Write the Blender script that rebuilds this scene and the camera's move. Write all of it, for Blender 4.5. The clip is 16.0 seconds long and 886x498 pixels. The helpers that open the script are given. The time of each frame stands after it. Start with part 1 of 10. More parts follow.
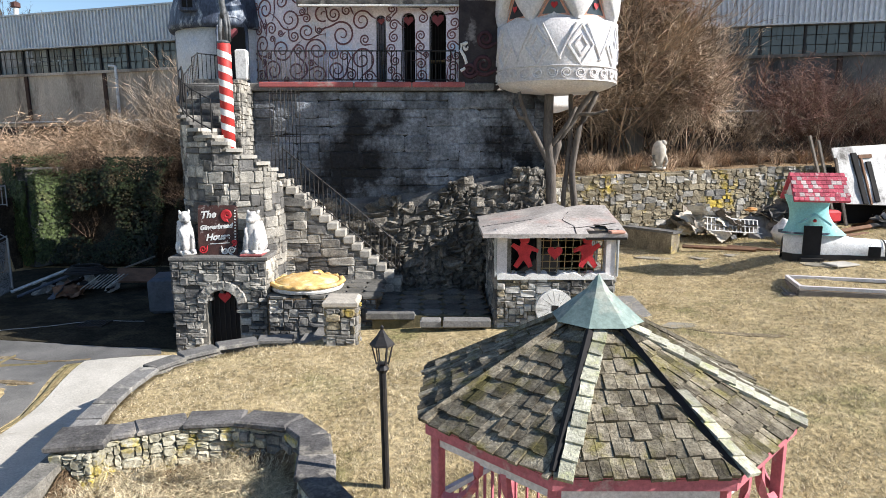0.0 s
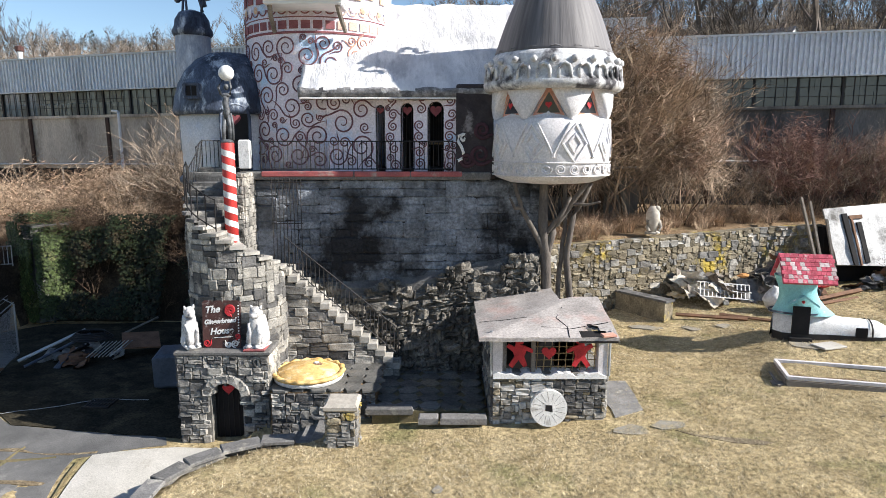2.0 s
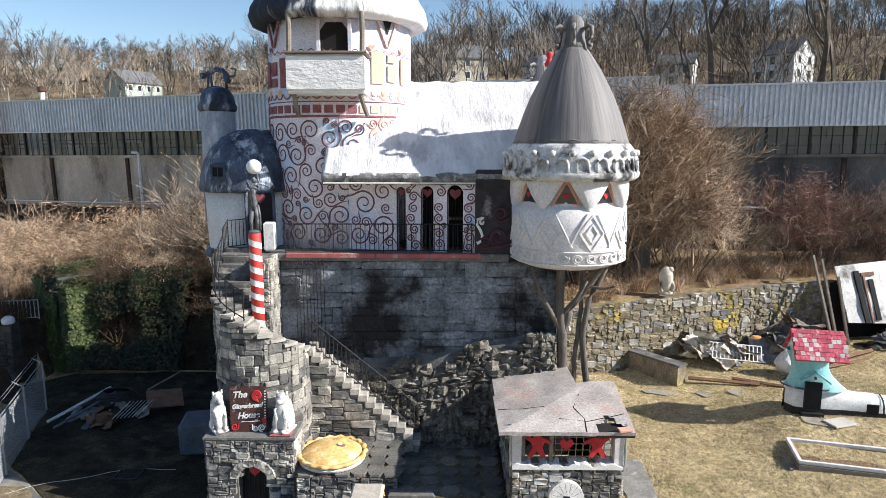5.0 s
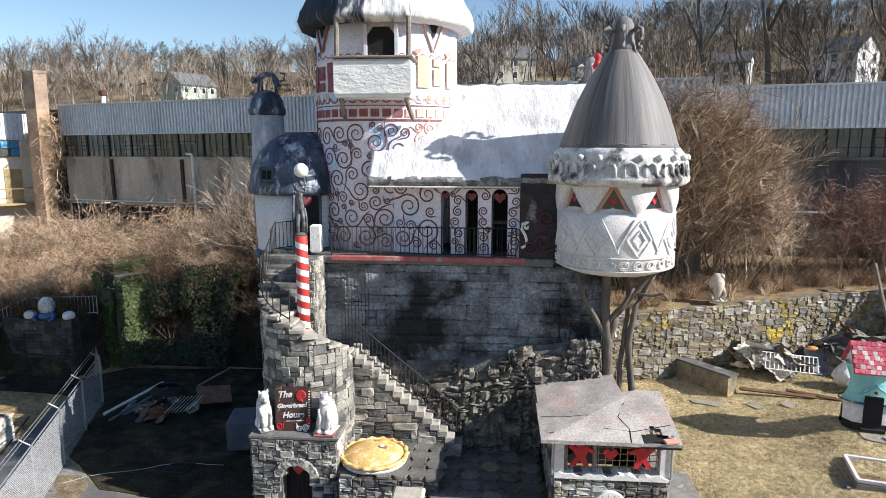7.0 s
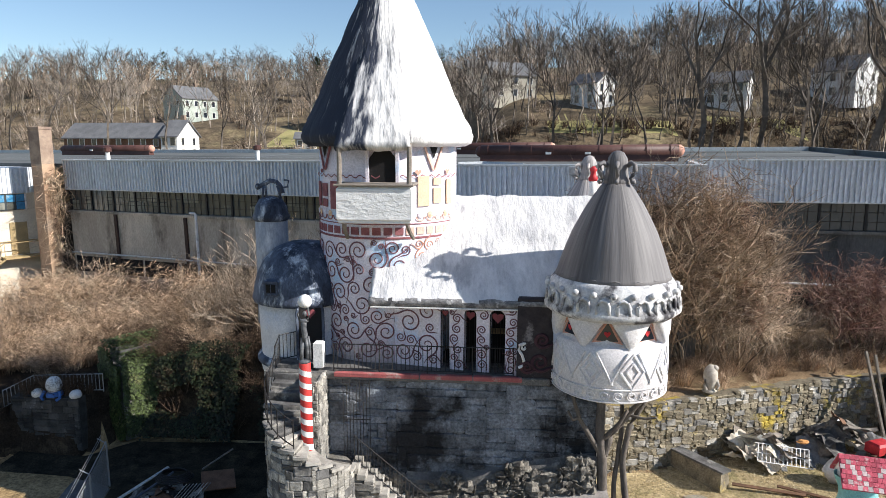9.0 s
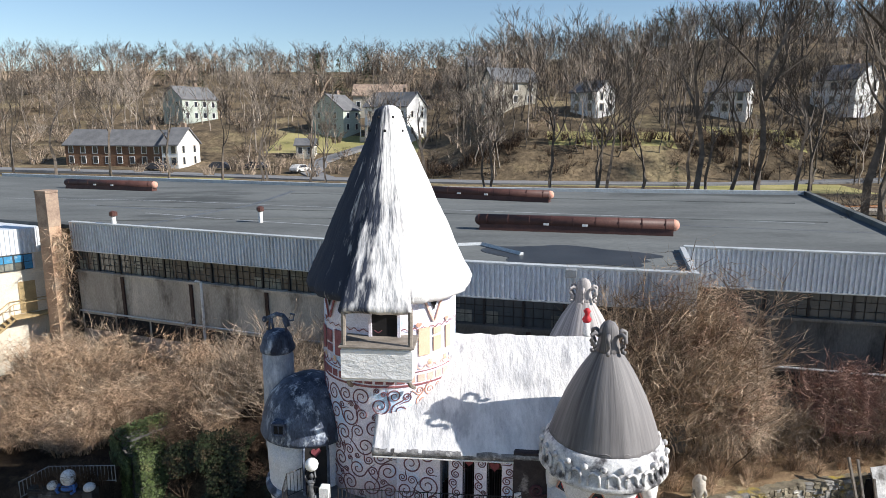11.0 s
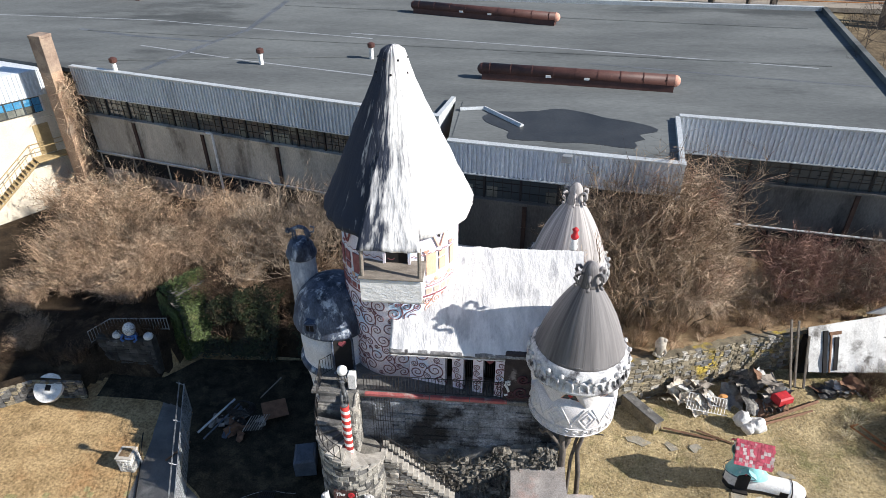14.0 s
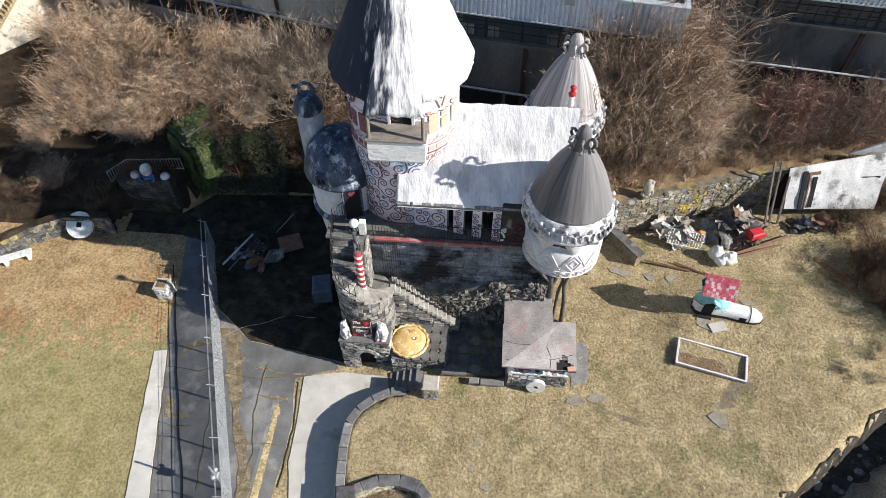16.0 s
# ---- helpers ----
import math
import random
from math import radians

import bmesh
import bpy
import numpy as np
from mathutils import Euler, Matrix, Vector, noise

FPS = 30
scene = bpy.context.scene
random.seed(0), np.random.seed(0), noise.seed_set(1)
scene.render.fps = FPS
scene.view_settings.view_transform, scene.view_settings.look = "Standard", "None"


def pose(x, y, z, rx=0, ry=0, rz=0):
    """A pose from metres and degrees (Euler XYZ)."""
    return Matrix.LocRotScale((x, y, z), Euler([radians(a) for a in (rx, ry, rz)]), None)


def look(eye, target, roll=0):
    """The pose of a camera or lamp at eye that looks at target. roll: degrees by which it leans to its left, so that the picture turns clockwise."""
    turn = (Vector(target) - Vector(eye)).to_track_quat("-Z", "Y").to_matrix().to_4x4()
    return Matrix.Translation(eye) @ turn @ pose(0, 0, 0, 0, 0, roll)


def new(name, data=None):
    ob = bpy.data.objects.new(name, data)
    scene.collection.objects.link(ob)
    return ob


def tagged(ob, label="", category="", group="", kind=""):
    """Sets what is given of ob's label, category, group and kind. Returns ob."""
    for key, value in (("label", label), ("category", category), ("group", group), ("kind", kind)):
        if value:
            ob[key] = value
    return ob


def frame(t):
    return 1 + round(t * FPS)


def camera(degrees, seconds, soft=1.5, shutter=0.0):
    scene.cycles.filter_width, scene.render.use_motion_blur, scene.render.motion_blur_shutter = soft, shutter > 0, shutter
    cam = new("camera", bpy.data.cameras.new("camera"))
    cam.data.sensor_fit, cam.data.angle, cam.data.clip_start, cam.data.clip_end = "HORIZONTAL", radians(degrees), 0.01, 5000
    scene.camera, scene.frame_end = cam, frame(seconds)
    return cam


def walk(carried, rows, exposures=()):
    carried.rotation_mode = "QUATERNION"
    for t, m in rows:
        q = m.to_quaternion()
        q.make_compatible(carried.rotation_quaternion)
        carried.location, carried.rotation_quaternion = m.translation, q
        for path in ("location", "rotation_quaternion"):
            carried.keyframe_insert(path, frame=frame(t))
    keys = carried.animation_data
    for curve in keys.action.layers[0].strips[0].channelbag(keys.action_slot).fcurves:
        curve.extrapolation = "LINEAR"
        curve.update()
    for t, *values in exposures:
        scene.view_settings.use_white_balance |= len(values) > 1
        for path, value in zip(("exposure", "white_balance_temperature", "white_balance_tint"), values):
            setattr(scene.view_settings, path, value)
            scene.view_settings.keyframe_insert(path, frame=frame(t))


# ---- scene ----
cam = camera(68.9, 16.0, soft=0.7)
METRES, EYE, TILT, LEAN, TURN = 24.0, 4.2, -9.3, 0.0, 0.0
ROWS = [
    (0.0, 0.0, 0.0, 0.0, 0.0, 0.0, -0.0),
    (0.5, 0.0006, -0.0066, 0.0327, -0.01, 0.01, 0.01),
    (1.0, 0.0012, -0.011, 0.0556, -0.01, 0.03, -0.02),
    (1.5, 0.0027, -0.0145, 0.0749, -0.01, 0.06, -0.01),
    (2.0, 0.0022, -0.0202, 0.1019, -0.04, 0.1, -0.01),
    (2.5, -0.0039, -0.0257, 0.125, -0.04, 0.12, -0.03),
    (3.0, -0.0089, -0.0304, 0.1457, -0.05, 0.12, -0.05),
    (3.5, -0.0112, -0.0354, 0.1691, -0.05, 0.11, -0.06),
    (4.0, -0.0121, -0.0407, 0.1955, -0.05, 0.07, -0.06),
    (6.5, -0.0106, -0.0399, 0.2042, 3.77, 0.04, -0.68),
    (7.0, -0.0101, -0.0396, 0.207, 4.69, 0.02, -0.85),
    (7.5, -0.0102, -0.0434, 0.2332, 4.71, 0.01, -0.87),
    (8.0, -0.0101, -0.0502, 0.2754, 4.71, -0.0, -0.88),
    (8.5, -0.0096, -0.056, 0.3122, 4.72, 0.0, -0.9),
    (9.0, -0.0096, -0.0629, 0.3587, 4.71, 0.01, -0.92),
    (9.5, -0.0098, -0.0703, 0.4127, 4.7, -0.0, -0.96),
    (10.0, -0.0101, -0.0786, 0.4692, 4.69, -0.02, -0.99),
    (12.5, -0.0109, -0.1232, 0.7482, 4.75, -10.25, -0.89),
    (13.0, -0.0127, -0.1293, 0.7878, 4.75, -14.65, -0.84),
    (13.5, -0.0147, -0.1355, 0.8286, 4.75, -19.05, -0.81),
    (14.0, -0.0166, -0.1416, 0.8651, 4.72, -23.47, -0.77),
    (14.5, -0.018, -0.1476, 0.8994, 4.68, -27.91, -0.74),
    (15.0, -0.0189, -0.153, 0.9303, 4.65, -32.35, -0.69),
    (15.5, -0.0202, -0.1569, 0.9592, 4.59, -36.83, -0.64),
    (16.0, -0.0213, -0.1603, 0.9834, 4.54, -41.01, -0.6),
]
walk(cam, [(t, pose(0, 0, EYE, TILT, LEAN, TURN) @ pose(METRES * x, METRES * y, METRES * z, 90 + pitch, roll, yaw)) for t, x, y, z, yaw, pitch, roll in ROWS], [(0.0, 0.88), (4.0, 0.83), (7.5, 0.80), (10.0, 0.62), (12.5, 0.66), (14.5, 0.69), (16.0, 0.595)])

# ---- world, sun ----
SUN_DIR = Vector((0.828, -0.184, 0.53)).normalized()
world = bpy.data.worlds.new("sky")
scene.world = world
world.use_nodes = True
wn = world.node_tree.nodes
sky = wn.new("ShaderNodeTexSky")
sky.sky_type = "NISHITA"
sky.sun_disc = False
sky.sun_elevation = math.asin(SUN_DIR.z)
sky.sun_rotation = math.atan2(SUN_DIR.x, SUN_DIR.y)
sky.air_density, sky.dust_density, sky.ozone_density = 1.0, 0.15, 3.0
world.node_tree.links.new(sky.outputs[0], wn["Background"].inputs[0])
wn["Background"].inputs[1].default_value = 0.086
lamp = bpy.data.lights.new("sun", "SUN")
lamp.energy, lamp.angle, lamp.color = 5.0, radians(0.5), (1.0, 0.965, 0.91)
sun = new("sun", lamp)
sun.matrix_world = look(SUN_DIR * 60, (0, 0, 0))

# ---- materials ----


def mat(name, c1, c2=None, scale=3.0, rough=0.85, bump=0.25, fine=35.0, metal=0.0, c3=None, s3=0.8, a3=0.5, rnd=0.0, stretch=(1, 1, 1), spec=0.3, dist=0.02, con=(0.72, 1.22), r3=0.65, isl=0.0):
    """Colour c1 to c2 over coarse noise, grain over fine noise, patches of c3, and a shift from piece to piece (rnd) or stem to stem (isl)."""
    m = bpy.data.materials.new(name)
    m.use_nodes = True
    nt = m.node_tree
    n, ln = nt.nodes, nt.links
    b = n["Principled BSDF"]
    b.inputs["Roughness"].default_value, b.inputs["Metallic"].default_value = rough, metal
    b.inputs["Specular IOR Level"].default_value = spec
    c2 = c2 or tuple(v * 0.75 for v in c1)
    geo = n.new("ShaderNodeNewGeometry")
    sc = n.new("ShaderNodeVectorMath")
    sc.operation = "MULTIPLY"
    sc.inputs[1].default_value = stretch
    ln.new(geo.outputs["Position"], sc.inputs[0])

    def tex(s, d=5.0, r=0.6):
        t = n.new("ShaderNodeTexNoise")
        t.inputs["Scale"].default_value, t.inputs["Detail"].default_value, t.inputs["Roughness"].default_value = s, d, r
        ln.new(sc.outputs[0], t.inputs["Vector"])
        return t.outputs[0]

    def ramp(src, lo, hi):
        r = n.new("ShaderNodeMapRange")
        r.inputs[1].default_value, r.inputs[2].default_value = lo, hi
        ln.new(src, r.inputs[0])
        return r.outputs[0]

    def mix(f, a, bb, mode="MIX"):
        x = n.new("ShaderNodeMix")
        x.data_type, x.blend_type = "RGBA", mode
        for sock, v in ((x.inputs[0], f), (x.inputs[6], a), (x.inputs[7], bb)):
            if hasattr(v, "is_output"):
                ln.new(v, sock)
            elif isinstance(v, tuple):
                sock.default_value = (*v[:3], 1)
            else:
                sock.default_value = v
        return x.outputs[2]

    big, grain = tex(scale), tex(fine, 3.0, 0.7)
    col = mix(ramp(big, 0.35, 0.65), c1, c2)
    if c3:
        col = mix(ramp(tex(s3, 6.0, r3), 0.62 - 0.25 * a3, 0.72 - 0.2 * a3), col, c3)
    g = ramp(grain, 0.25, 0.75)
    gm = n.new("ShaderNodeMapRange")
    gm.inputs[3].default_value, gm.inputs[4].default_value = con
    ln.new(g, gm.inputs[0])
    hsv = n.new("ShaderNodeHueSaturation")
    ln.new(col, hsv.inputs["Color"])
    if rnd or isl:
        oi = n.new("ShaderNodeObjectInfo")
        rr = n.new("ShaderNodeMapRange")
        rr.inputs[3].default_value, rr.inputs[4].default_value = 1 - rnd - isl, 1 + rnd + isl
        ln.new(geo.outputs["Random Per Island"] if isl else oi.outputs["Random"], rr.inputs[0])
        mu = n.new("ShaderNodeMath")
        mu.operation = "MULTIPLY"
        ln.new(rr.outputs[0], mu.inputs[0])
        ln.new(gm.outputs[0], mu.inputs[1])
        ln.new(mu.outputs[0], hsv.inputs["Value"])
    else:
        ln.new(gm.outputs[0], hsv.inputs["Value"])
    ln.new(hsv.outputs[0], b.inputs["Base Color"])
    if bump:
        bp = n.new("ShaderNodeBump")
        bp.inputs["Strength"].default_value, bp.inputs["Distance"].default_value = bump, dist
        ad = n.new("ShaderNodeMath")
        ad.operation = "ADD"
        ln.new(big, ad.inputs[0])
        ln.new(grain, ad.inputs[1])
        ln.new(ad.outputs[0], bp.inputs["Height"])
        ln.new(bp.outputs[0], b.inputs["Normal"])
    return m


def glass(name, tint, rough=0.05):
    m = bpy.data.materials.new(name)
    m.use_nodes = True
    b = m.node_tree.nodes["Principled BSDF"]
    b.inputs["Base Color"].default_value = (*tint, 1)
    b.inputs["Roughness"].default_value = rough
    b.inputs["Specular IOR Level"].default_value = 0.8
    return m


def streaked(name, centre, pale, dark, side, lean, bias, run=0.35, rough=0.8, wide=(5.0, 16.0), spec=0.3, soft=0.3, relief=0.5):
    """Weather streaks running down a round roof from its top; lean darkens the colour towards side."""
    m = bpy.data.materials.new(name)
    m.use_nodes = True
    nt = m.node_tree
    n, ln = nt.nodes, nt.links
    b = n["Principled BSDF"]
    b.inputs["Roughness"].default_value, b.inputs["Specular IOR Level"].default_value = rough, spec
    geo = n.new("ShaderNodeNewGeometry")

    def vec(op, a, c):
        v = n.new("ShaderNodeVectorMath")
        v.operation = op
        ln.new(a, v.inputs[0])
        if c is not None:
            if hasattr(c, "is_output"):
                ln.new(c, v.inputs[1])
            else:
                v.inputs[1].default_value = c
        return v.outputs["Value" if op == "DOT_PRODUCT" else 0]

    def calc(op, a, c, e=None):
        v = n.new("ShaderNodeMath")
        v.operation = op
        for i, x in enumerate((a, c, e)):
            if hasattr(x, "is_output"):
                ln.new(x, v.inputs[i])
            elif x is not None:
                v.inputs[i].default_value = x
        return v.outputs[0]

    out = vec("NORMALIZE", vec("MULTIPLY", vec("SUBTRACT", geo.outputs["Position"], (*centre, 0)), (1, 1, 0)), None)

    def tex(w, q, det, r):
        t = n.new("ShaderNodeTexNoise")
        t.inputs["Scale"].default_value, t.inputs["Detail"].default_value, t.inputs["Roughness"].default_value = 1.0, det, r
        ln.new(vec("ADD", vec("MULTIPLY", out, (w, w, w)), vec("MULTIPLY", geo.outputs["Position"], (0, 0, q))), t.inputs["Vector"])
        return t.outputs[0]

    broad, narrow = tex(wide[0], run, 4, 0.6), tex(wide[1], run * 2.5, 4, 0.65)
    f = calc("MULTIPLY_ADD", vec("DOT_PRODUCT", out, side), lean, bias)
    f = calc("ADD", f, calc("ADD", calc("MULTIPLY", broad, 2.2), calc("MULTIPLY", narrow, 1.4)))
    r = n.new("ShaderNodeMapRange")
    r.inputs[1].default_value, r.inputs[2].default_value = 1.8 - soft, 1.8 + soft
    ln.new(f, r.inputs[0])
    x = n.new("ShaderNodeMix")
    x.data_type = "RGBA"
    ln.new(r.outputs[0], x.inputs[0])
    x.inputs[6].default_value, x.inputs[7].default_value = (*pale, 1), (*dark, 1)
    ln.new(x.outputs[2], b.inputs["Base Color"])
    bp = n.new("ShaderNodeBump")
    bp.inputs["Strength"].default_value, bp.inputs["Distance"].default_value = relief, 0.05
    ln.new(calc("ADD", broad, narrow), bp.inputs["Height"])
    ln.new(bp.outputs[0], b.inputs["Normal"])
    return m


M = {}
M["lawn"] = mat("lawn", (0.43, 0.34, 0.195), (0.27, 0.207, 0.11), 1.1, 0.95, 1.0, 8, c3=(0.215, 0.19, 0.09), s3=0.45, a3=0.32, dist=0.06, spec=0.1, con=(0.35, 1.65))
M["lawnolive"] = mat("olive lawn", (0.33, 0.275, 0.14), (0.25, 0.21, 0.095), 1.1, 0.95, 1.0, 7, c3=(0.20, 0.185, 0.075), s3=0.6, a3=0.3, dist=0.06, spec=0.1, con=(0.5, 1.45))
# Leaf mould taken below its own tone to hold the bank's shade.
M["mould"] = mat("shade-darkened leaf mould", (0.06, 0.043, 0.028), (0.03, 0.022, 0.016), 1.2, 0.95, 1.0, 14, c3=(0.11, 0.08, 0.05), s3=0.7, a3=0.28, dist=0.08, spec=0.1, con=(0.45, 1.5))
# Bank soil with the far mound's shadow put into its colour.
M["bankshade"] = mat("bank soil darkened for shadow", (0.035, 0.03, 0.025), (0.075, 0.062, 0.048), 2.2, 0.9, 0.9, 12, c3=(0.15, 0.125, 0.09), s3=1.6, a3=0.25, dist=0.1, con=(0.4, 1.5))
M["lawnleft"] = mat("brown lawn", (0.42, 0.295, 0.155), (0.28, 0.19, 0.095), 0.9, 0.95, 1.0, 7, c3=(0.30, 0.18, 0.085), s3=0.25, a3=0.4, dist=0.06, spec=0.1, con=(0.35, 1.6))
M["straw"] = mat("straw blades", (0.70, 0.60, 0.42), (0.53, 0.44, 0.29), 0.9, 0.9, 0.0, 6, c3=(0.42, 0.38, 0.20), s3=0.5, a3=0.25, spec=0.1, isl=0.6)
M["grassolive"] = mat("olive grass blades", (0.46, 0.40, 0.225), (0.36, 0.31, 0.155), 0.9, 0.9, 0.0, 6, c3=(0.30, 0.285, 0.12), s3=0.6, a3=0.28, spec=0.1, con=(0.65, 1.35))
# Near-black: the castle's shadow over the yard is put into this colour.
M["yard"] = mat("mossy yard darkened for shade", (0.05, 0.043, 0.03), (0.02, 0.019, 0.015), 1.4, 0.95, 0.8, 14, c3=(0.075, 0.062, 0.04), s3=0.8, a3=0.35, spec=0.05, con=(0.35, 1.7))
M["litter"] = mat("leaf litter", (0.27, 0.185, 0.11), (0.15, 0.10, 0.06), 1.2, 0.95, 1.0, 16, c3=(0.34, 0.27, 0.16), s3=0.5, a3=0.4, dist=0.08, spec=0.1, con=(0.5, 1.45))
M["hill"] = mat("hillside", (0.18, 0.135, 0.085), (0.08, 0.062, 0.043), 0.25, 0.95, 0.3, 1.6, c3=(0.25, 0.20, 0.115), s3=0.06, a3=0.26, spec=0.1, con=(0.4, 1.55))
M["grassfar"] = mat("far grass", (0.24, 0.23, 0.085), (0.36, 0.31, 0.15), 0.1, 0.95, 0.2, 3.0, spec=0.1)
M["mud"] = mat("dry bank soil", (0.37, 0.32, 0.25), (0.25, 0.205, 0.15), 1.1, 0.95, 1.0, 9, c3=(0.16, 0.125, 0.085), s3=0.8, a3=0.35, dist=0.12, con=(0.45, 1.5))
M["asphalt"] = mat("asphalt", (0.165, 0.16, 0.155), (0.10, 0.098, 0.096), 0.7, 0.9, 0.4, 40, c3=(0.235, 0.225, 0.21), s3=0.6, a3=0.34, rnd=0.12, con=(0.6, 1.3))
M["concrete"] = mat("concrete", (0.57, 0.535, 0.48), (0.47, 0.44, 0.39), 1.3, 0.9, 0.25, 30, c3=(0.36, 0.325, 0.27), s3=0.7, a3=0.25, rnd=0.08)
M["weeds"] = mat("weeds", (0.17, 0.135, 0.075), (0.10, 0.09, 0.05), 6, 0.95, 0.6, 40)
M["paving"] = mat("grey flagstone", (0.18, 0.172, 0.158), (0.10, 0.097, 0.09), 1.5, 0.85, 0.4, 22, c3=(0.24, 0.205, 0.15), s3=0.9, a3=0.3, rnd=0.3, con=(0.5, 1.4))
M["mortar"] = mat("mortar", (0.27, 0.25, 0.22), (0.13, 0.122, 0.108), 1.6, 0.95, 0.6, 24, con=(0.5, 1.4))
M["stone"] = mat("grey fieldstone", (0.33, 0.31, 0.275), (0.135, 0.128, 0.12), 0.9, 0.9, 0.7, 20, c3=(0.50, 0.46, 0.40), s3=1.0, a3=0.35, rnd=0.3, con=(0.5, 1.5))
M["rubble"] = mat("rough rubble rock", (0.21, 0.19, 0.162), (0.085, 0.076, 0.065), 1.4, 0.92, 1.0, 12, c3=(0.31, 0.28, 0.23), s3=1.2, a3=0.28, rnd=0.4, dist=0.08, con=(0.4, 1.5))
M["stonedark"] = mat("dark rough stone", (0.15, 0.145, 0.14), (0.065, 0.062, 0.06), 1.8, 0.92, 0.8, 14, c3=(0.30, 0.28, 0.25), s3=1.5, a3=0.3, rnd=0.4, dist=0.05)
M["ashlar"] = mat("blue-grey wall stone", (0.27, 0.29, 0.325), (0.10, 0.107, 0.118), 1.1, 0.9, 0.9, 12, c3=(0.02, 0.02, 0.022), s3=0.45, a3=0.6, r3=0.66, rnd=0.3, con=(0.4, 1.6), dist=0.06)
# Dark stone taken darker still: the egg wall's shade sits in the colour.
M["stoneshade"] = mat("wall stone darkened for shade", (0.085, 0.08, 0.075), (0.035, 0.033, 0.031), 1.4, 0.9, 0.8, 14, c3=(0.27, 0.26, 0.25), s3=0.8, a3=0.2, rnd=0.4, dist=0.05)
M["lichen"] = mat("lichen stone", (0.275, 0.235, 0.165), (0.145, 0.12, 0.085), 2.2, 0.92, 0.8, 20, c3=(0.42, 0.31, 0.06), s3=0.9, a3=0.2, rnd=0.35, con=(0.4, 1.55))
M["whitestone"] = mat("limewashed stone", (0.72, 0.70, 0.66), (0.36, 0.34, 0.31), 2.8, 0.9, 0.6, 22, c3=(0.15, 0.13, 0.10), s3=1.8, a3=0.35, rnd=0.2)
M["drift"] = mat("dry leaf drift", (0.25, 0.195, 0.125), (0.14, 0.108, 0.07), 3, 0.95, 0.8, 14, c3=(0.32, 0.26, 0.17), s3=2.5, a3=0.35, dist=0.05, spec=0.1, con=(0.4, 1.5))
M["lichenwall"] = mat("yellow-lichened wall stone", (0.47, 0.44, 0.35), (0.30, 0.275, 0.20), 3.0, 0.92, 0.7, 20, c3=(0.55, 0.42, 0.05), s3=1.5, a3=0.4, rnd=0.3, con=(0.5, 1.4))
M["slabworn"] = mat("worn slate coping", (0.165, 0.155, 0.15), (0.075, 0.07, 0.068), 2.5, 0.85, 0.6, 22, c3=(0.27, 0.245, 0.21), s3=2.0, a3=0.3, rnd=0.25, con=(0.5, 1.5))
M["slab"] = mat("slate slab", (0.22, 0.21, 0.20), (0.12, 0.115, 0.11), 2.0, 0.85, 0.5, 24, c3=(0.32, 0.30, 0.265), s3=2.0, a3=0.3, rnd=0.25, con=(0.6, 1.4))
M["tread"] = mat("stone tread", (0.46, 0.43, 0.385), (0.29, 0.27, 0.24), 3.0, 0.9, 0.45, 24, c3=(0.14, 0.13, 0.12), s3=2.0, a3=0.2, rnd=0.2)
M["plaster"] = mat("white plaster", (0.75, 0.72, 0.71), (0.65, 0.615, 0.615), 1.4, 0.85, 0.35, 18, c3=(0.58, 0.60, 0.68), s3=0.55, a3=0.3, dist=0.03)
M["pinkplaster"] = mat("pink-white plaster", (0.82, 0.755, 0.81), (0.70, 0.645, 0.73), 1.1, 0.85, 0.3, 18, c3=(0.50, 0.65, 0.84), s3=0.6, a3=0.42, dist=0.03)
M["eavedirt"] = mat("mould-black eave plaster", (0.08, 0.078, 0.082), (0.30, 0.29, 0.29), 3.0, 0.9, 0.7, 14, c3=(0.55, 0.53, 0.52), s3=2.4, a3=0.25, con=(0.5, 1.5))
M["lumpy"] = mat("lumpy white plaster", (0.80, 0.79, 0.78), (0.72, 0.71, 0.71), 2.4, 0.7, 0.6, 5, dist=0.07, stretch=(0.6, 1, 1.2), con=(0.94, 1.04))
M["hallroof"] = mat("weather-streaked white roof plaster", (0.72, 0.70, 0.69), (0.53, 0.525, 0.535), 1.2, 0.85, 0.5, 5, c3=(0.40, 0.395, 0.41), s3=0.9, a3=0.24, dist=0.08, stretch=(1.5, 0.6, 0.6), con=(0.85, 1.12))
M["creamcloth"] = mat("cream canvas", (0.68, 0.61, 0.50), (0.52, 0.46, 0.37), 2.5, 0.9, 0.3, 12, c3=(0.36, 0.31, 0.25), s3=2, a3=0.25)
# Cone's left side is dark in the colour: stain and shade together.
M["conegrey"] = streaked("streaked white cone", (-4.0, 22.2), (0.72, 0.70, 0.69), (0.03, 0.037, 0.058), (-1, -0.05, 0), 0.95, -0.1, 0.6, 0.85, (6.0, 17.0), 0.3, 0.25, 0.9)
# Turret roofs: streaks, plus some left-side shade put into the colour by lean.
M["rearroof"] = streaked("pale weathered turret roof", (3.3, 25.5), (0.50, 0.46, 0.44), (0.20, 0.185, 0.185), (-1, 0, 0), 0.1, 0.0, 0.15, 0.7, (6.0, 18.0), 0.3, 0.4, 0.35)
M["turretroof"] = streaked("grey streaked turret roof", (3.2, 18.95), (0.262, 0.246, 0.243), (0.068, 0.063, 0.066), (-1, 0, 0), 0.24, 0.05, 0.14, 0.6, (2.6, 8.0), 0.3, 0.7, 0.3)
M["bandpale"] = mat("weathered band", (0.70, 0.69, 0.68), (0.38, 0.37, 0.38), 3.0, 0.85, 0.5, 16, c3=(0.07, 0.066, 0.072), s3=1.5, a3=0.46)
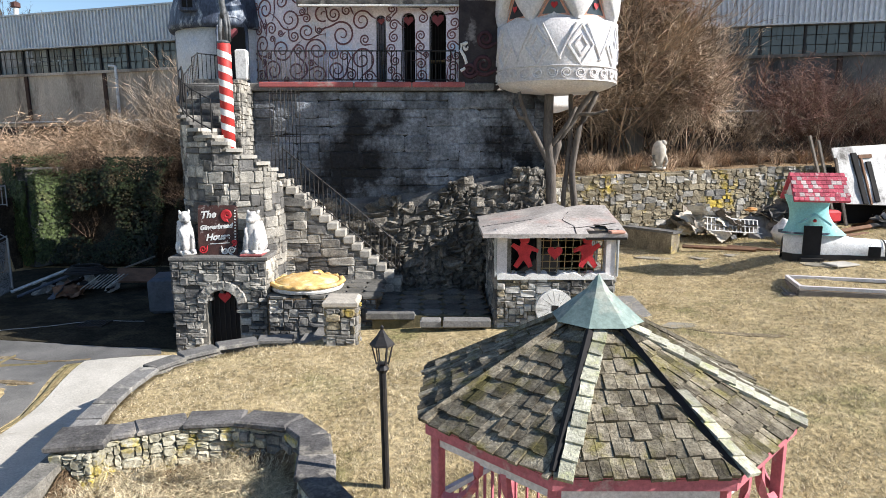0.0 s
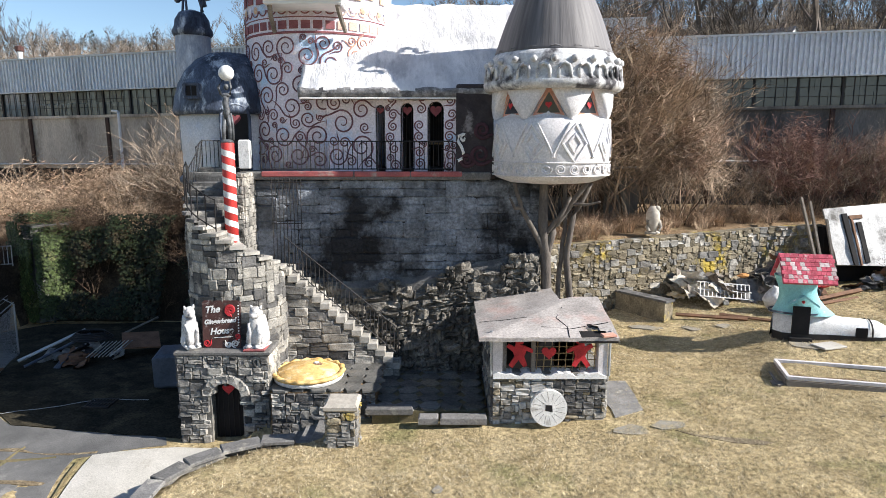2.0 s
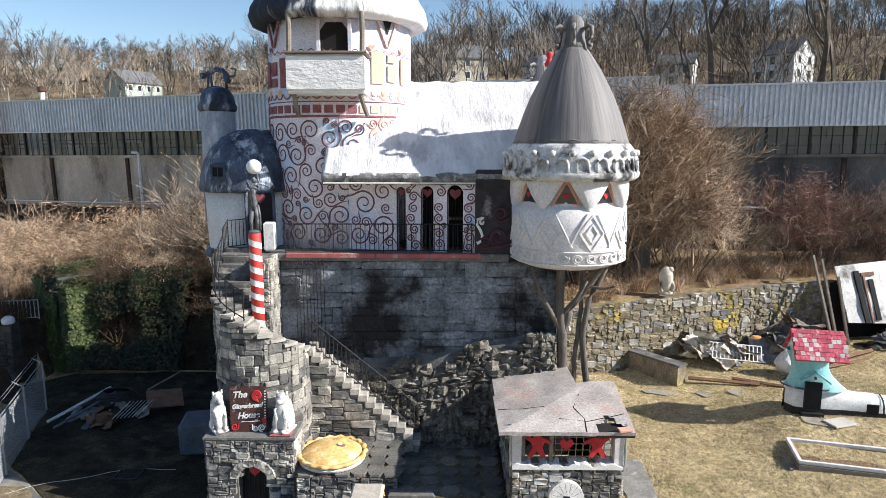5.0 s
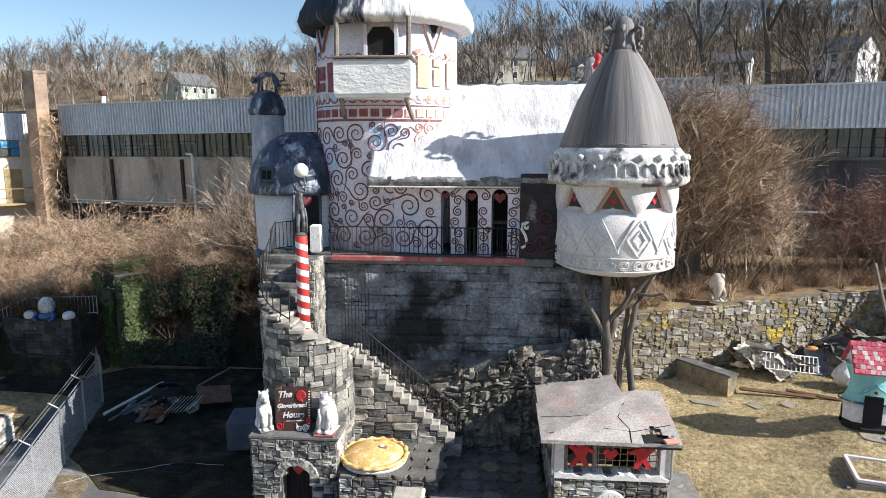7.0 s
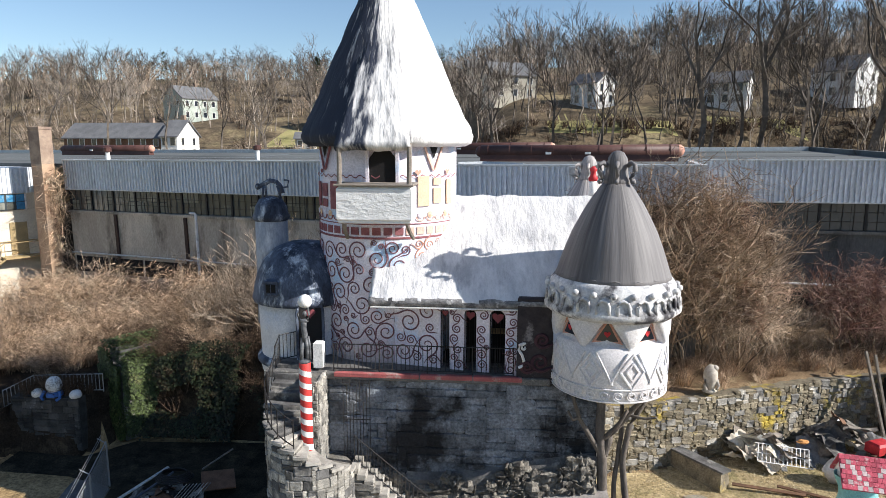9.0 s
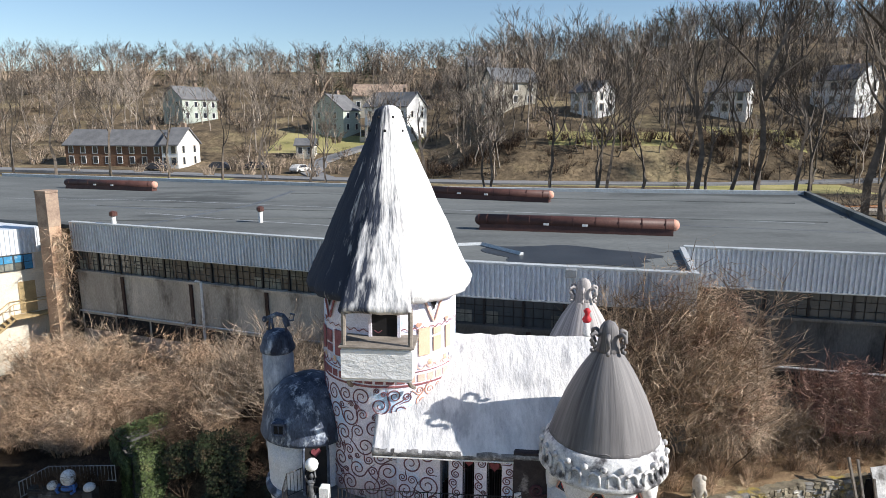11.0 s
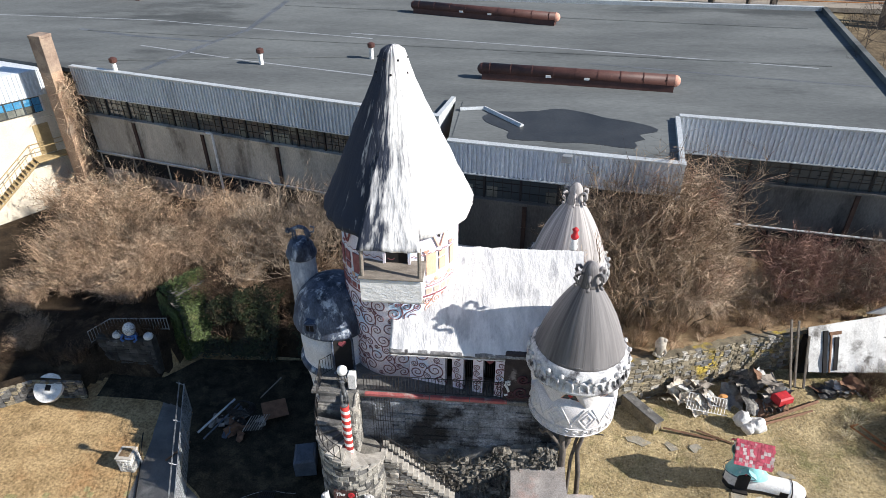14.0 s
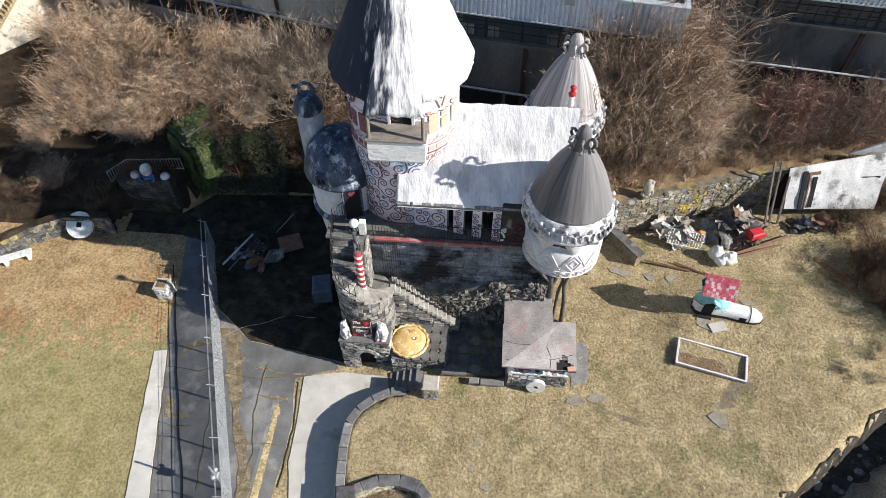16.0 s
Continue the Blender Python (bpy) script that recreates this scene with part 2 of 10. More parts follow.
M["bluedome"] = mat("blue-black dome", (0.10, 0.125, 0.18), (0.024, 0.03, 0.05), 1.8, 0.65, 0.5, 16, c3=(0.42, 0.46, 0.52), s3=1.9, a3=0.32, stretch=(1.3, 1.3, 0.5), con=(0.5, 1.5))
M["silo"] = mat("grey blue plaster", (0.46, 0.47, 0.51), (0.25, 0.27, 0.32), 1.6, 0.85, 0.5, 14, c3=(0.62, 0.62, 0.64), s3=1.5, a3=0.36, stretch=(1.3, 1.3, 0.5))
M["darkpanel"] = mat("dark painted panel", (0.05, 0.04, 0.043), (0.022, 0.018, 0.021), 2.5, 0.7, 0.4, 18, c3=(0.22, 0.2, 0.2), s3=2.0, a3=0.12)
M["maroondark"] = mat("dark maroon relief", (0.075, 0.03, 0.04), (0.04, 0.018, 0.024), 5, 0.7, 0.2, 30)
M["scroll"] = mat("maroon scroll paint", (0.22, 0.105, 0.12), (0.14, 0.065, 0.085), 5, 0.8, 0.2, 30)
M["maroon"] = mat("maroon paint", (0.30, 0.12, 0.13), (0.20, 0.07, 0.08), 4, 0.8, 0.2, 30)
M["redtrim"] = mat("faded red trim", (0.45, 0.12, 0.115), (0.26, 0.085, 0.085), 2, 0.75, 0.3, 25, c3=(0.40, 0.30, 0.27), s3=2.5, a3=0.3)
M["red"] = mat("red paint", (0.55, 0.035, 0.045), (0.40, 0.025, 0.03), 4, 0.55, 0.1, 40)
M["candyred"] = mat("candy red", (0.60, 0.05, 0.045), (0.46, 0.045, 0.04), 4, 0.55, 0.2, 30)
M["white"] = mat("white paint", (0.80, 0.79, 0.77), (0.68, 0.66, 0.64), 3, 0.7, 0.2, 25, c3=(0.45, 0.43, 0.41), s3=3.5, a3=0.14)
M["pinkred"] = mat("dull heart red", (0.24, 0.06, 0.07), (0.16, 0.04, 0.05), 4, 0.7, 0.1, 30)
M["salmon"] = mat("salmon plaster", (0.66, 0.36, 0.27), (0.54, 0.27, 0.20), 3, 0.8, 0.2, 25)
# Lit counterpart of the maroon ornaments: sunlight on the right is in the colour.
M["salmonlit"] = mat("salmon paint lightened for sun", (0.74, 0.50, 0.42), (0.64, 0.40, 0.33), 3, 0.8, 0.2, 25)
M["tan"] = mat("tan panel", (0.72, 0.50, 0.35), (0.64, 0.44, 0.31), 3, 0.8, 0.2, 25)
M["orange"] = mat("orange ornament", (0.62, 0.30, 0.10), (0.48, 0.22, 0.08), 3, 0.8, 0.2, 25)
M["iron"] = mat("black iron", (0.022, 0.022, 0.024), (0.035, 0.03, 0.028), 6, 0.55, 0.1, 40, metal=0.2)
# Near-black: unlit insides of openings are coloured so, besides plain black parts.
M["black"] = mat("black, also for unlit insides", (0.012, 0.011, 0.012), (0.02, 0.018, 0.018), 2, 0.9, 0.0)
M["bark"] = mat("bark", (0.17, 0.145, 0.125), (0.10, 0.085, 0.075), 7, 0.95, 0.8, 30, stretch=(1, 1, 0.3))
M["barkpale"] = mat("pale bark", (0.37, 0.31, 0.255), (0.21, 0.175, 0.145), 1.5, 0.95, 0.2, 12, isl=0.45)
M["barkgrey"] = mat("grey bark", (0.145, 0.12, 0.098), (0.07, 0.058, 0.049), 1.5, 0.95, 0.2, 12, isl=0.5)
M["twig"] = mat("dry twigs", (0.50, 0.35, 0.235), (0.20, 0.138, 0.095), 0.8, 0.95, 0.0, 8, c3=(0.62, 0.48, 0.34), s3=0.6, a3=0.3, spec=0.1, isl=0.75)
# Brown darkened for brush in shade; slope and side brush share it.
M["twigmid"] = mat("darkened brown twigs", (0.12, 0.08, 0.055), (0.06, 0.042, 0.03), 0.6, 0.95, 0.0, 8, c3=(0.19, 0.135, 0.09), s3=0.5, a3=0.28, spec=0.1, isl=0.6)
M["twigdark"] = mat("grey twigs", (0.36, 0.28, 0.21), (0.15, 0.115, 0.088), 1.6, 0.95, 0.0, 8, c3=(0.48, 0.39, 0.305), s3=0.9, a3=0.3, spec=0.1, isl=0.6)
M["vinetwig"] = mat("tan hanging vines", (0.46, 0.35, 0.25), (0.18, 0.13, 0.092), 0.7, 0.95, 0.0, 8, c3=(0.27, 0.16, 0.115), s3=0.5, a3=0.3, spec=0.1, isl=0.75)
M["redtwig"] = mat("reddish vines", (0.33, 0.20, 0.155), (0.17, 0.10, 0.08), 0.9, 0.95, 0.0, 8, spec=0.1, isl=0.6)
M["ivy"] = mat("ivy leaves", (0.072, 0.10, 0.031), (0.036, 0.05, 0.017), 1.2, 0.6, 0.0, 14, c3=(0.15, 0.155, 0.065), s3=2.0, a3=0.25, isl=0.6)
# Shaded copy of the ivy above: castle shadow is in the leaf colour.
M["ivyshade"] = mat("ivy leaves darkened for shade", (0.027, 0.036, 0.014), (0.014, 0.018, 0.008), 1.2, 0.5, 0.0, 14, c3=(0.06, 0.045, 0.025), s3=2.0, a3=0.4, isl=0.7)
M["pine"] = mat("pine needles", (0.055, 0.075, 0.03), (0.035, 0.05, 0.022), 0.5, 0.8, 0.0, 6)
M["brickdark"] = mat("weathered tan brick", (0.50, 0.345, 0.235), (0.36, 0.225, 0.15), 1.2, 0.9, 0.5, 20, c3=(0.40, 0.31, 0.24), s3=0.7, a3=0.35, con=(0.5, 1.4))
M["mortardark"] = mat("dark mortar", (0.075, 0.07, 0.062), (0.04, 0.037, 0.033), 3, 0.95, 0.5, 30)
M["brick"] = mat("sooty chimney brick", (0.36, 0.27, 0.20), (0.20, 0.14, 0.11), 1.2, 0.9, 0.4, 18, c3=(0.11, 0.09, 0.08), s3=0.5, a3=0.3, rnd=0.25)
M["metalwall"] = mat("corrugated cladding", (0.66, 0.69, 0.73), (0.57, 0.60, 0.645), 0.4, 0.5, 0.05, 10, metal=0.0, c3=(0.47, 0.49, 0.52), s3=0.25, a3=0.25, stretch=(1, 1, 0.3))
M["metaltrim"] = mat("pale metal trim", (0.55, 0.57, 0.58), (0.45, 0.47, 0.48), 1, 0.5, 0.05, 10, metal=0.15)
M["rustpost"] = mat("rusty steel post", (0.075, 0.045, 0.035), (0.045, 0.028, 0.024), 2.5, 0.85, 0.3, 20)
M["bluepane"] = mat("blue tinted glass sheet", (0.08, 0.30, 0.50), (0.05, 0.21, 0.38), 1.2, 0.3, 0.1, 8, c3=(0.35, 0.42, 0.46), s3=1.1, a3=0.2)
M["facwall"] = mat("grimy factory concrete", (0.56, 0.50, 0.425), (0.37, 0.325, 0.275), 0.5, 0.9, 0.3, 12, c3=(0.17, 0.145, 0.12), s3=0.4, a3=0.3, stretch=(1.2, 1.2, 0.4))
M["facwalldark"] = mat("dark streaked factory concrete", (0.17, 0.16, 0.148), (0.105, 0.10, 0.094), 0.4, 0.9, 0.3, 12, c3=(0.05, 0.047, 0.045), s3=0.3, a3=0.4, stretch=(1, 1, 0.35))
M["roofing"] = mat("grey roofing felt", (0.16, 0.168, 0.166), (0.11, 0.116, 0.117), 0.22, 0.95, 0.1, 5, c3=(0.075, 0.08, 0.081), s3=0.11, a3=0.2, spec=0.05, stretch=(0.45, 1.3, 1), con=(0.82, 1.16))
M["roofwet"] = mat("dark roof puddle", (0.028, 0.03, 0.033), (0.045, 0.047, 0.05), 0.5, 0.4, 0.0, 6)
M["pane"] = glass("grimy factory glass", (0.06, 0.07, 0.075), 0.18)
M["panepale"] = mat("dusty factory glass", (0.20, 0.20, 0.17), (0.11, 0.115, 0.10), 1.5, 0.3, 0.0, 10, rnd=0.5)
M["duct"] = mat("rust brown duct", (0.10, 0.045, 0.037), (0.065, 0.03, 0.026), 0.8, 0.55, 0.1, 12)
M["cream"] = mat("cream block wall", (0.72, 0.64, 0.52), (0.62, 0.55, 0.45), 0.7, 0.85, 0.2, 14)
M["ochre"] = mat("ochre steel", (0.45, 0.33, 0.17), (0.34, 0.25, 0.13), 2, 0.7, 0.1, 20)
M["teal"] = mat("turquoise paint", (0.30, 0.60, 0.60), (0.22, 0.50, 0.52), 2, 0.65, 0.2, 25, c3=(0.60, 0.72, 0.70), s3=3, a3=0.2)
M["copper"] = mat("green copper", (0.27, 0.345, 0.31), (0.165, 0.22, 0.20), 4, 0.6, 0.2, 25, c3=(0.34, 0.36, 0.31), s3=3, a3=0.4)
M["shingle"] = mat("mossy wood shingle", (0.27, 0.235, 0.175), (0.095, 0.077, 0.052), 9, 0.95, 0.8, 45, c3=(0.135, 0.115, 0.045), s3=3.0, a3=0.45, rnd=0.55, con=(0.35, 1.6))
M["shinglepale"] = mat("lichened cap shingle", (0.52, 0.50, 0.41), (0.33, 0.32, 0.24), 9, 0.95, 0.8, 40, c3=(0.36, 0.36, 0.20), s3=5, a3=0.35, rnd=0.35, con=(0.5, 1.4))
M["redshingle"] = mat("red wood shingle", (0.55, 0.10, 0.14), (0.40, 0.07, 0.10), 6, 0.85, 0.3, 30, c3=(0.55, 0.42, 0.40), s3=5, a3=0.2, rnd=0.25)
M["paleshingle"] = mat("pale worn shingle", (0.60, 0.50, 0.48), (0.46, 0.36, 0.35), 6, 0.85, 0.3, 30, rnd=0.25)
M["pinkwood"] = mat("pink painted wood", (0.52, 0.16, 0.19), (0.40, 0.115, 0.14), 4, 0.7, 0.2, 25, c3=(0.50, 0.35, 0.33), s3=4, a3=0.2)
M["whitewood"] = mat("white painted wood", (0.72, 0.68, 0.68), (0.58, 0.54, 0.54), 5, 0.75, 0.2, 30)
M["hutroof"] = mat("stained concrete roof", (0.46, 0.415, 0.385), (0.30, 0.27, 0.25), 1.2, 0.9, 0.5, 18, c3=(0.43, 0.32, 0.285), s3=0.9, a3=0.35, con=(0.6, 1.35))
M["crust"] = mat("baked pie crust", (0.74, 0.51, 0.21), (0.60, 0.36, 0.12), 3, 0.6, 0.5, 14, c3=(0.80, 0.63, 0.36), s3=2.5, a3=0.4, dist=0.03)
M["millstone"] = mat("white millstone", (0.74, 0.72, 0.69), (0.62, 0.60, 0.57), 4, 0.85, 0.3, 30, c3=(0.42, 0.40, 0.37), s3=4, a3=0.2)
M["wood"] = mat("grey weathered timber", (0.27, 0.235, 0.20), (0.17, 0.145, 0.12), 4, 0.9, 0.4, 30, stretch=(0.4, 1, 1))
M["browntimber"] = mat("brown timber", (0.22, 0.12, 0.075), (0.14, 0.08, 0.05), 4, 0.9, 0.3, 30)
M["whiteroof"] = mat("patchy white shed roof", (0.64, 0.63, 0.615), (0.46, 0.445, 0.43), 0.9, 0.85, 0.4, 14, c3=(0.14, 0.13, 0.12), s3=0.8, a3=0.34, con=(0.7, 1.25))
M["tarp"] = mat("blue-grey tarp", (0.10, 0.12, 0.16), (0.06, 0.075, 0.10), 2, 0.5, 0.4, 12)
M["plastic"] = mat("white sheeting", (0.74, 0.73, 0.71), (0.55, 0.53, 0.51), 3, 0.55, 0.5, 10)
M["junk"] = mat("grey debris", (0.42, 0.41, 0.39), (0.22, 0.21, 0.20), 3, 0.8, 0.4, 16, rnd=0.5)
M["fencewire"] = mat("zinc wire", (0.52, 0.54, 0.56), (0.42, 0.44, 0.46), 5, 0.6, 0.0, 30)
M["steel"] = mat("galvanised steel", (0.42, 0.43, 0.44), (0.33, 0.34, 0.35), 5, 0.5, 0.05, 30, metal=0.5)
M["rust"] = mat("orange rust", (0.42, 0.19, 0.075), (0.27, 0.115, 0.05), 4, 0.9, 0.3, 30)
M["road"] = mat("far road", (0.22, 0.22, 0.225), (0.17, 0.17, 0.175), 0.2, 0.9, 0.1, 4)
M["ballast"] = mat("rail ballast", (0.33, 0.29, 0.24), (0.25, 0.21, 0.17), 0.5, 0.95, 0.2, 5)
M["shinglegrey"] = mat("grey house roof", (0.17, 0.17, 0.175), (0.12, 0.12, 0.125), 0.6, 0.9, 0.1, 5)
M["sidingwhite"] = mat("white siding", (0.78, 0.77, 0.75), (0.70, 0.69, 0.67), 0.5, 0.8, 0.1, 6, stretch=(0.2, 0.2, 3))
M["sidinggreen"] = mat("pale green siding", (0.46, 0.50, 0.44), (0.40, 0.44, 0.38), 0.5, 0.8, 0.1, 6, stretch=(0.2, 0.2, 3))
M["sidingtan"] = mat("tan siding", (0.50, 0.46, 0.38), (0.42, 0.38, 0.31), 0.5, 0.8, 0.1, 6, stretch=(0.2, 0.2, 3))
M["housepane"] = glass("dark house window", (0.03, 0.035, 0.045), 0.1)
M["carpaint"] = glass("dark car paint", (0.03, 0.035, 0.05), 0.2)
M["globe"] = mat("white globe glass", (0.82, 0.81, 0.79), (0.76, 0.75, 0.73), 2, 0.3, 0.0, 20)
M["bluepaint"] = mat("blue paint", (0.06, 0.16, 0.42), (0.05, 0.12, 0.33), 3, 0.6, 0.1, 20)
M["signboard"] = mat("dark brown signboard", (0.09, 0.04, 0.035), (0.05, 0.025, 0.022), 3, 0.7, 0.2, 25, c3=(0.35, 0.30, 0.29), s3=9, a3=0.18)
M["statue"] = mat("weathered white statue", (0.66, 0.645, 0.63), (0.45, 0.43, 0.42), 4, 0.85, 0.4, 22, c3=(0.22, 0.21, 0.22), s3=4.5, a3=0.32)
M["concretestat"] = mat("pale cast stone", (0.50, 0.45, 0.385), (0.38, 0.34, 0.29), 5, 0.9, 0.3, 25)
M["blackstat"] = mat("worn silver-grey statue", (0.16, 0.165, 0.175), (0.045, 0.047, 0.05), 5, 0.45, 0.2, 25)

# ---- mesh tools ----


class Mesh:
    """Collects vertices and faces of one part."""

    def __init__(self):
        self.v, self.f, self.mi = [], [], []

    def add(self, verts, faces, mi=0):
        k = len(self.v)
        self.v += [tuple(p) for p in verts]
        self.f += [tuple(i + k for i in f) for f in faces]
        self.mi += [mi] * len(faces)
        return self

    def box(self, c, s, rz=0.0, tilt=None, cut=0.0):
        """A box with centre c and size s; cut: width of its bevelled edges."""
        m = tilt or Matrix.Rotation(rz, 3, "Z")
        hx, hy, hz = s[0] / 2, s[1] / 2, s[2] / 2
        if cut <= 0:
            vs = [(x * hx, y * hy, z * hz) for z in (-1, 1) for x, y in ((-1, -1), (1, -1), (1, 1), (-1, 1))]
            fs = [(3, 2, 1, 0), (4, 5, 6, 7), (0, 1, 5, 4), (1, 2, 6, 5), (2, 3, 7, 6), (3, 0, 4, 7)]
        else:
            cut = min(cut, hx * 0.9, hy * 0.9, hz * 0.9)
            vs, fs = [], []
            for z, e in ((-hz, cut), (-hz + cut, 0), (hz - cut, 0), (hz, cut)):
                vs += [(x * (hx - e), y * (hy - e), z) for x, y in ((-1, -1), (1, -1), (1, 1), (-1, 1))]
            fs.append((3, 2, 1, 0))
            for k in (0, 4, 8):
                fs += [(k + i, k + (i + 1) % 4, k + 4 + (i + 1) % 4, k + 4 + i) for i in range(4)]
            fs.append((12, 13, 14, 15))
        return self.add([Vector(c) + m @ Vector(p) for p in vs], fs)

    def tube(self, pts, r, n=6, r2=None, cap=True):
        pts = [Vector(p) for p in pts]
        k = len(pts)
        vs = []
        for i, p in enumerate(pts):
            d = (pts[min(i + 1, k - 1)] - pts[max(i - 1, 0)])
            d = d.normalized() if d.length > 1e-9 else Vector((0, 0, 1))
            a = d.cross(Vector((0, 0, 1)) if abs(d.z) < 0.95 else Vector((1, 0, 0))).normalized()
            b = d.cross(a)
            rad = r if r2 is None else r + (r2 - r) * i / (k - 1)
            vs += [p + (a * math.cos(2 * math.pi * j / n) + b * math.sin(2 * math.pi * j / n)) * rad for j in range(n)]
        fs = [(i * n + j, i * n + (j + 1) % n, (i + 1) * n + (j + 1) % n, (i + 1) * n + j) for i in range(k - 1) for j in range(n)]
        if cap:
            fs += [tuple(range(n - 1, -1, -1)), tuple(range((k - 1) * n, k * n))]
        return self.add(vs, fs)

    def lathe(self, prof, n=32, c=(0, 0), a0=0.0, a1=2 * math.pi, wob=0.0, sq=1.0):
        """Turns (radius, z) rows about the upright axis through c."""
        full = abs(a1 - a0 - 2 * math.pi) < 1e-6
        m = n if full else n + 1
        vs = []
        for r, z in prof:
            for j in range(m):
                a = a0 + (a1 - a0) * j / n
                w = 1 + (wob * noise.noise(Vector((math.cos(a) * 2.3, math.sin(a) * 2.3, z * 1.3 + c[0]))) if wob else 0)
                vs.append((c[0] + math.cos(a) * r * w, c[1] + math.sin(a) * r * w * sq, z))
        fs = []
        for i in range(len(prof) - 1):
            for j in range(n):
                q = (j + 1) % m
                fs.append((i * m + j, i * m + q, (i + 1) * m + q, (i + 1) * m + j))
        if full:
            if prof[0][0] > 1e-4:
                fs.append(tuple(range(m - 1, -1, -1)))
            if prof[-1][0] > 1e-4:
                fs.append(tuple(range((len(prof) - 1) * m, len(prof) * m)))
        return self.add(vs, fs)

    def prism(self, poly, z0, z1, m=None):
        """A flat outline in x, y drawn out from z0 to z1, then placed by the matrix m."""
        k = len(poly)
        vs = [Vector((x, y, z)) for z in (z0, z1) for x, y in poly]
        if m:
            vs = [m @ p for p in vs]
        fs = [tuple(range(k - 1, -1, -1)), tuple(range(k, 2 * k))] + [(i, (i + 1) % k, k + (i + 1) % k, k + i) for i in range(k)]
        return self.add(vs, fs)

    def ball(self, c, r, n=12, rows=8, squash=(1, 1, 1), wob=0.0):
        vs, fs = [(c[0], c[1], c[2] - r * squash[2])], []
        for i in range(1, rows):
            t = math.pi * i / rows
            for j in range(n):
                a = 2 * math.pi * j / n
                d = Vector((math.sin(t) * math.cos(a), math.sin(t) * math.sin(a), -math.cos(t)))
                k = r * (1 + (wob * noise.noise(d * 2.1 + Vector(c)) if wob else 0))
                vs.append((c[0] + d.x * k * squash[0], c[1] + d.y * k * squash[1], c[2] + d.z * k * squash[2]))
        vs.append((c[0], c[1], c[2] + r * squash[2]))
        fs += [(0, 1 + (j + 1) % n, 1 + j) for j in range(n)]
        for i in range(rows - 2):
            fs += [(1 + i * n + j, 1 + i * n + (j + 1) % n, 1 + (i + 1) * n + (j + 1) % n, 1 + (i + 1) * n + j) for j in range(n)]
        e = len(vs) - 1
        fs += [(e, 1 + (rows - 2) * n + j, 1 + (rows - 2) * n + (j + 1) % n) for j in range(n)]
        return self.add(vs, fs)

    def data(self, name, mats, smooth=False):
        me = bpy.data.meshes.new(name)
        me.from_pydata(self.v, [], self.f)
        for m in mats if isinstance(mats, (list, tuple)) else [mats]:
            me.materials.append(m)
        if any(self.mi):
            me.polygons.foreach_set("material_index", self.mi)
        if smooth:
            me.polygons.foreach_set("use_smooth", [True] * len(me.polygons))
        me.update()
        return me


def thing(name, label, category, at=(0, 0, 0), group="", kind=""):
    """An Empty at the base of a thing."""
    return_ob = new(name)
    return_ob.empty_display_size = 0.2
    return_ob.location = at
    return tagged(return_ob, label, category, group, kind)


def base_of(ob):
    p = Vector(ob.location)
    while ob.parent:
        ob = ob.parent
        p += Vector(ob.location)
    return p


def part(name, mesh, mats, parent, label="", smooth=False, kind=""):
    """Links a mesh, given in world places, as one part under a thing or a part."""
    ob = new(name, mesh.data(name, mats, smooth))
    if parent:
        ob.parent = parent
        ob.location = -base_of(parent)
    return tagged(ob, label, kind=kind)


def solo(name, mesh, mats, label, category, smooth=False, group="", kind=""):
    """A thing of one mesh, given in world places; its origin goes to its base."""
    vs = np.array(mesh.v)
    at = Vector(((vs[:, 0].min() + vs[:, 0].max()) / 2, (vs[:, 1].min() + vs[:, 1].max()) / 2, vs[:, 2].min()))
    mesh.v = [tuple(Vector(p) - at) for p in mesh.v]
    ob = new(name, mesh.data(name, mats, smooth))
    ob.location = at
    return tagged(ob, label, category, group, kind)


def heart(s):
    pts = []
    for i in range(20):
        t = 2 * math.pi * i / 20
        pts.append((0.0315 * s * 16 * math.sin(t) ** 3, 0.0315 * s * (13 * math.cos(t) - 5 * math.cos(2 * t) - 2 * math.cos(3 * t) - math.cos(4 * t))))
    return pts[::-1]


def upright(x, y, z, facing=-90.0):
    """A matrix that stands a flat outline up: its x along the wall, its y up, its front towards the facing direction (degrees)."""
    return Matrix.Translation((x, y, z)) @ Matrix.Rotation(radians(facing + 90), 4, "Z") @ Matrix.Rotation(radians(90), 4, "X")


def arch_poly(w, h, n=10):
    """An upright opening with a round head, foot at 0."""
    r = w / 2
    return [(-r, 0), (r, 0)] + [(r * math.cos(math.pi * i / n), h - r + r * math.sin(math.pi * i / n)) for i in range(n + 1)]


# stones: unit blocks with a worn front towards -y, shared by all the stone pieces
STONES = {}


def stone_mesh(kind, i):
    key = (kind, i)
    if key not in STONES:
        rr = random.Random(i * 7 + 1)
        j = lambda a: rr.uniform(-a, a)
        outline = []
        for sx, sz in ((-1, -1), (1, -1), (1, 1), (-1, 1)):
            lo, hi = (0.1, 0.36) if kind.startswith("lichen") else (0.02, 0.2)
            cu, cv = rr.uniform(lo, hi), rr.uniform(lo, hi)
            pair = [(sx * 0.5, sz * (0.5 - cv)), (sx * (0.5 - cu), sz * 0.5)]
            outline += pair if sx * sz < 0 else pair[::-1]
        outline = outline[-1:] + outline[:-1]
        outline.sort(key=lambda p: math.atan2(p[1], p[0]))
        m = Mesh()
        back = [(x, 0.5, z) for x, z in outline]
        mid = [(x * 1.05 + j(0.02), -0.2 + j(0.1), z * 1.06 + j(0.03)) for x, z in outline]
        fro = [(x * 0.88 + j(0.05), -0.46 + j(0.12), z * 0.85 + j(0.05)) for x, z in outline]
        n = 8
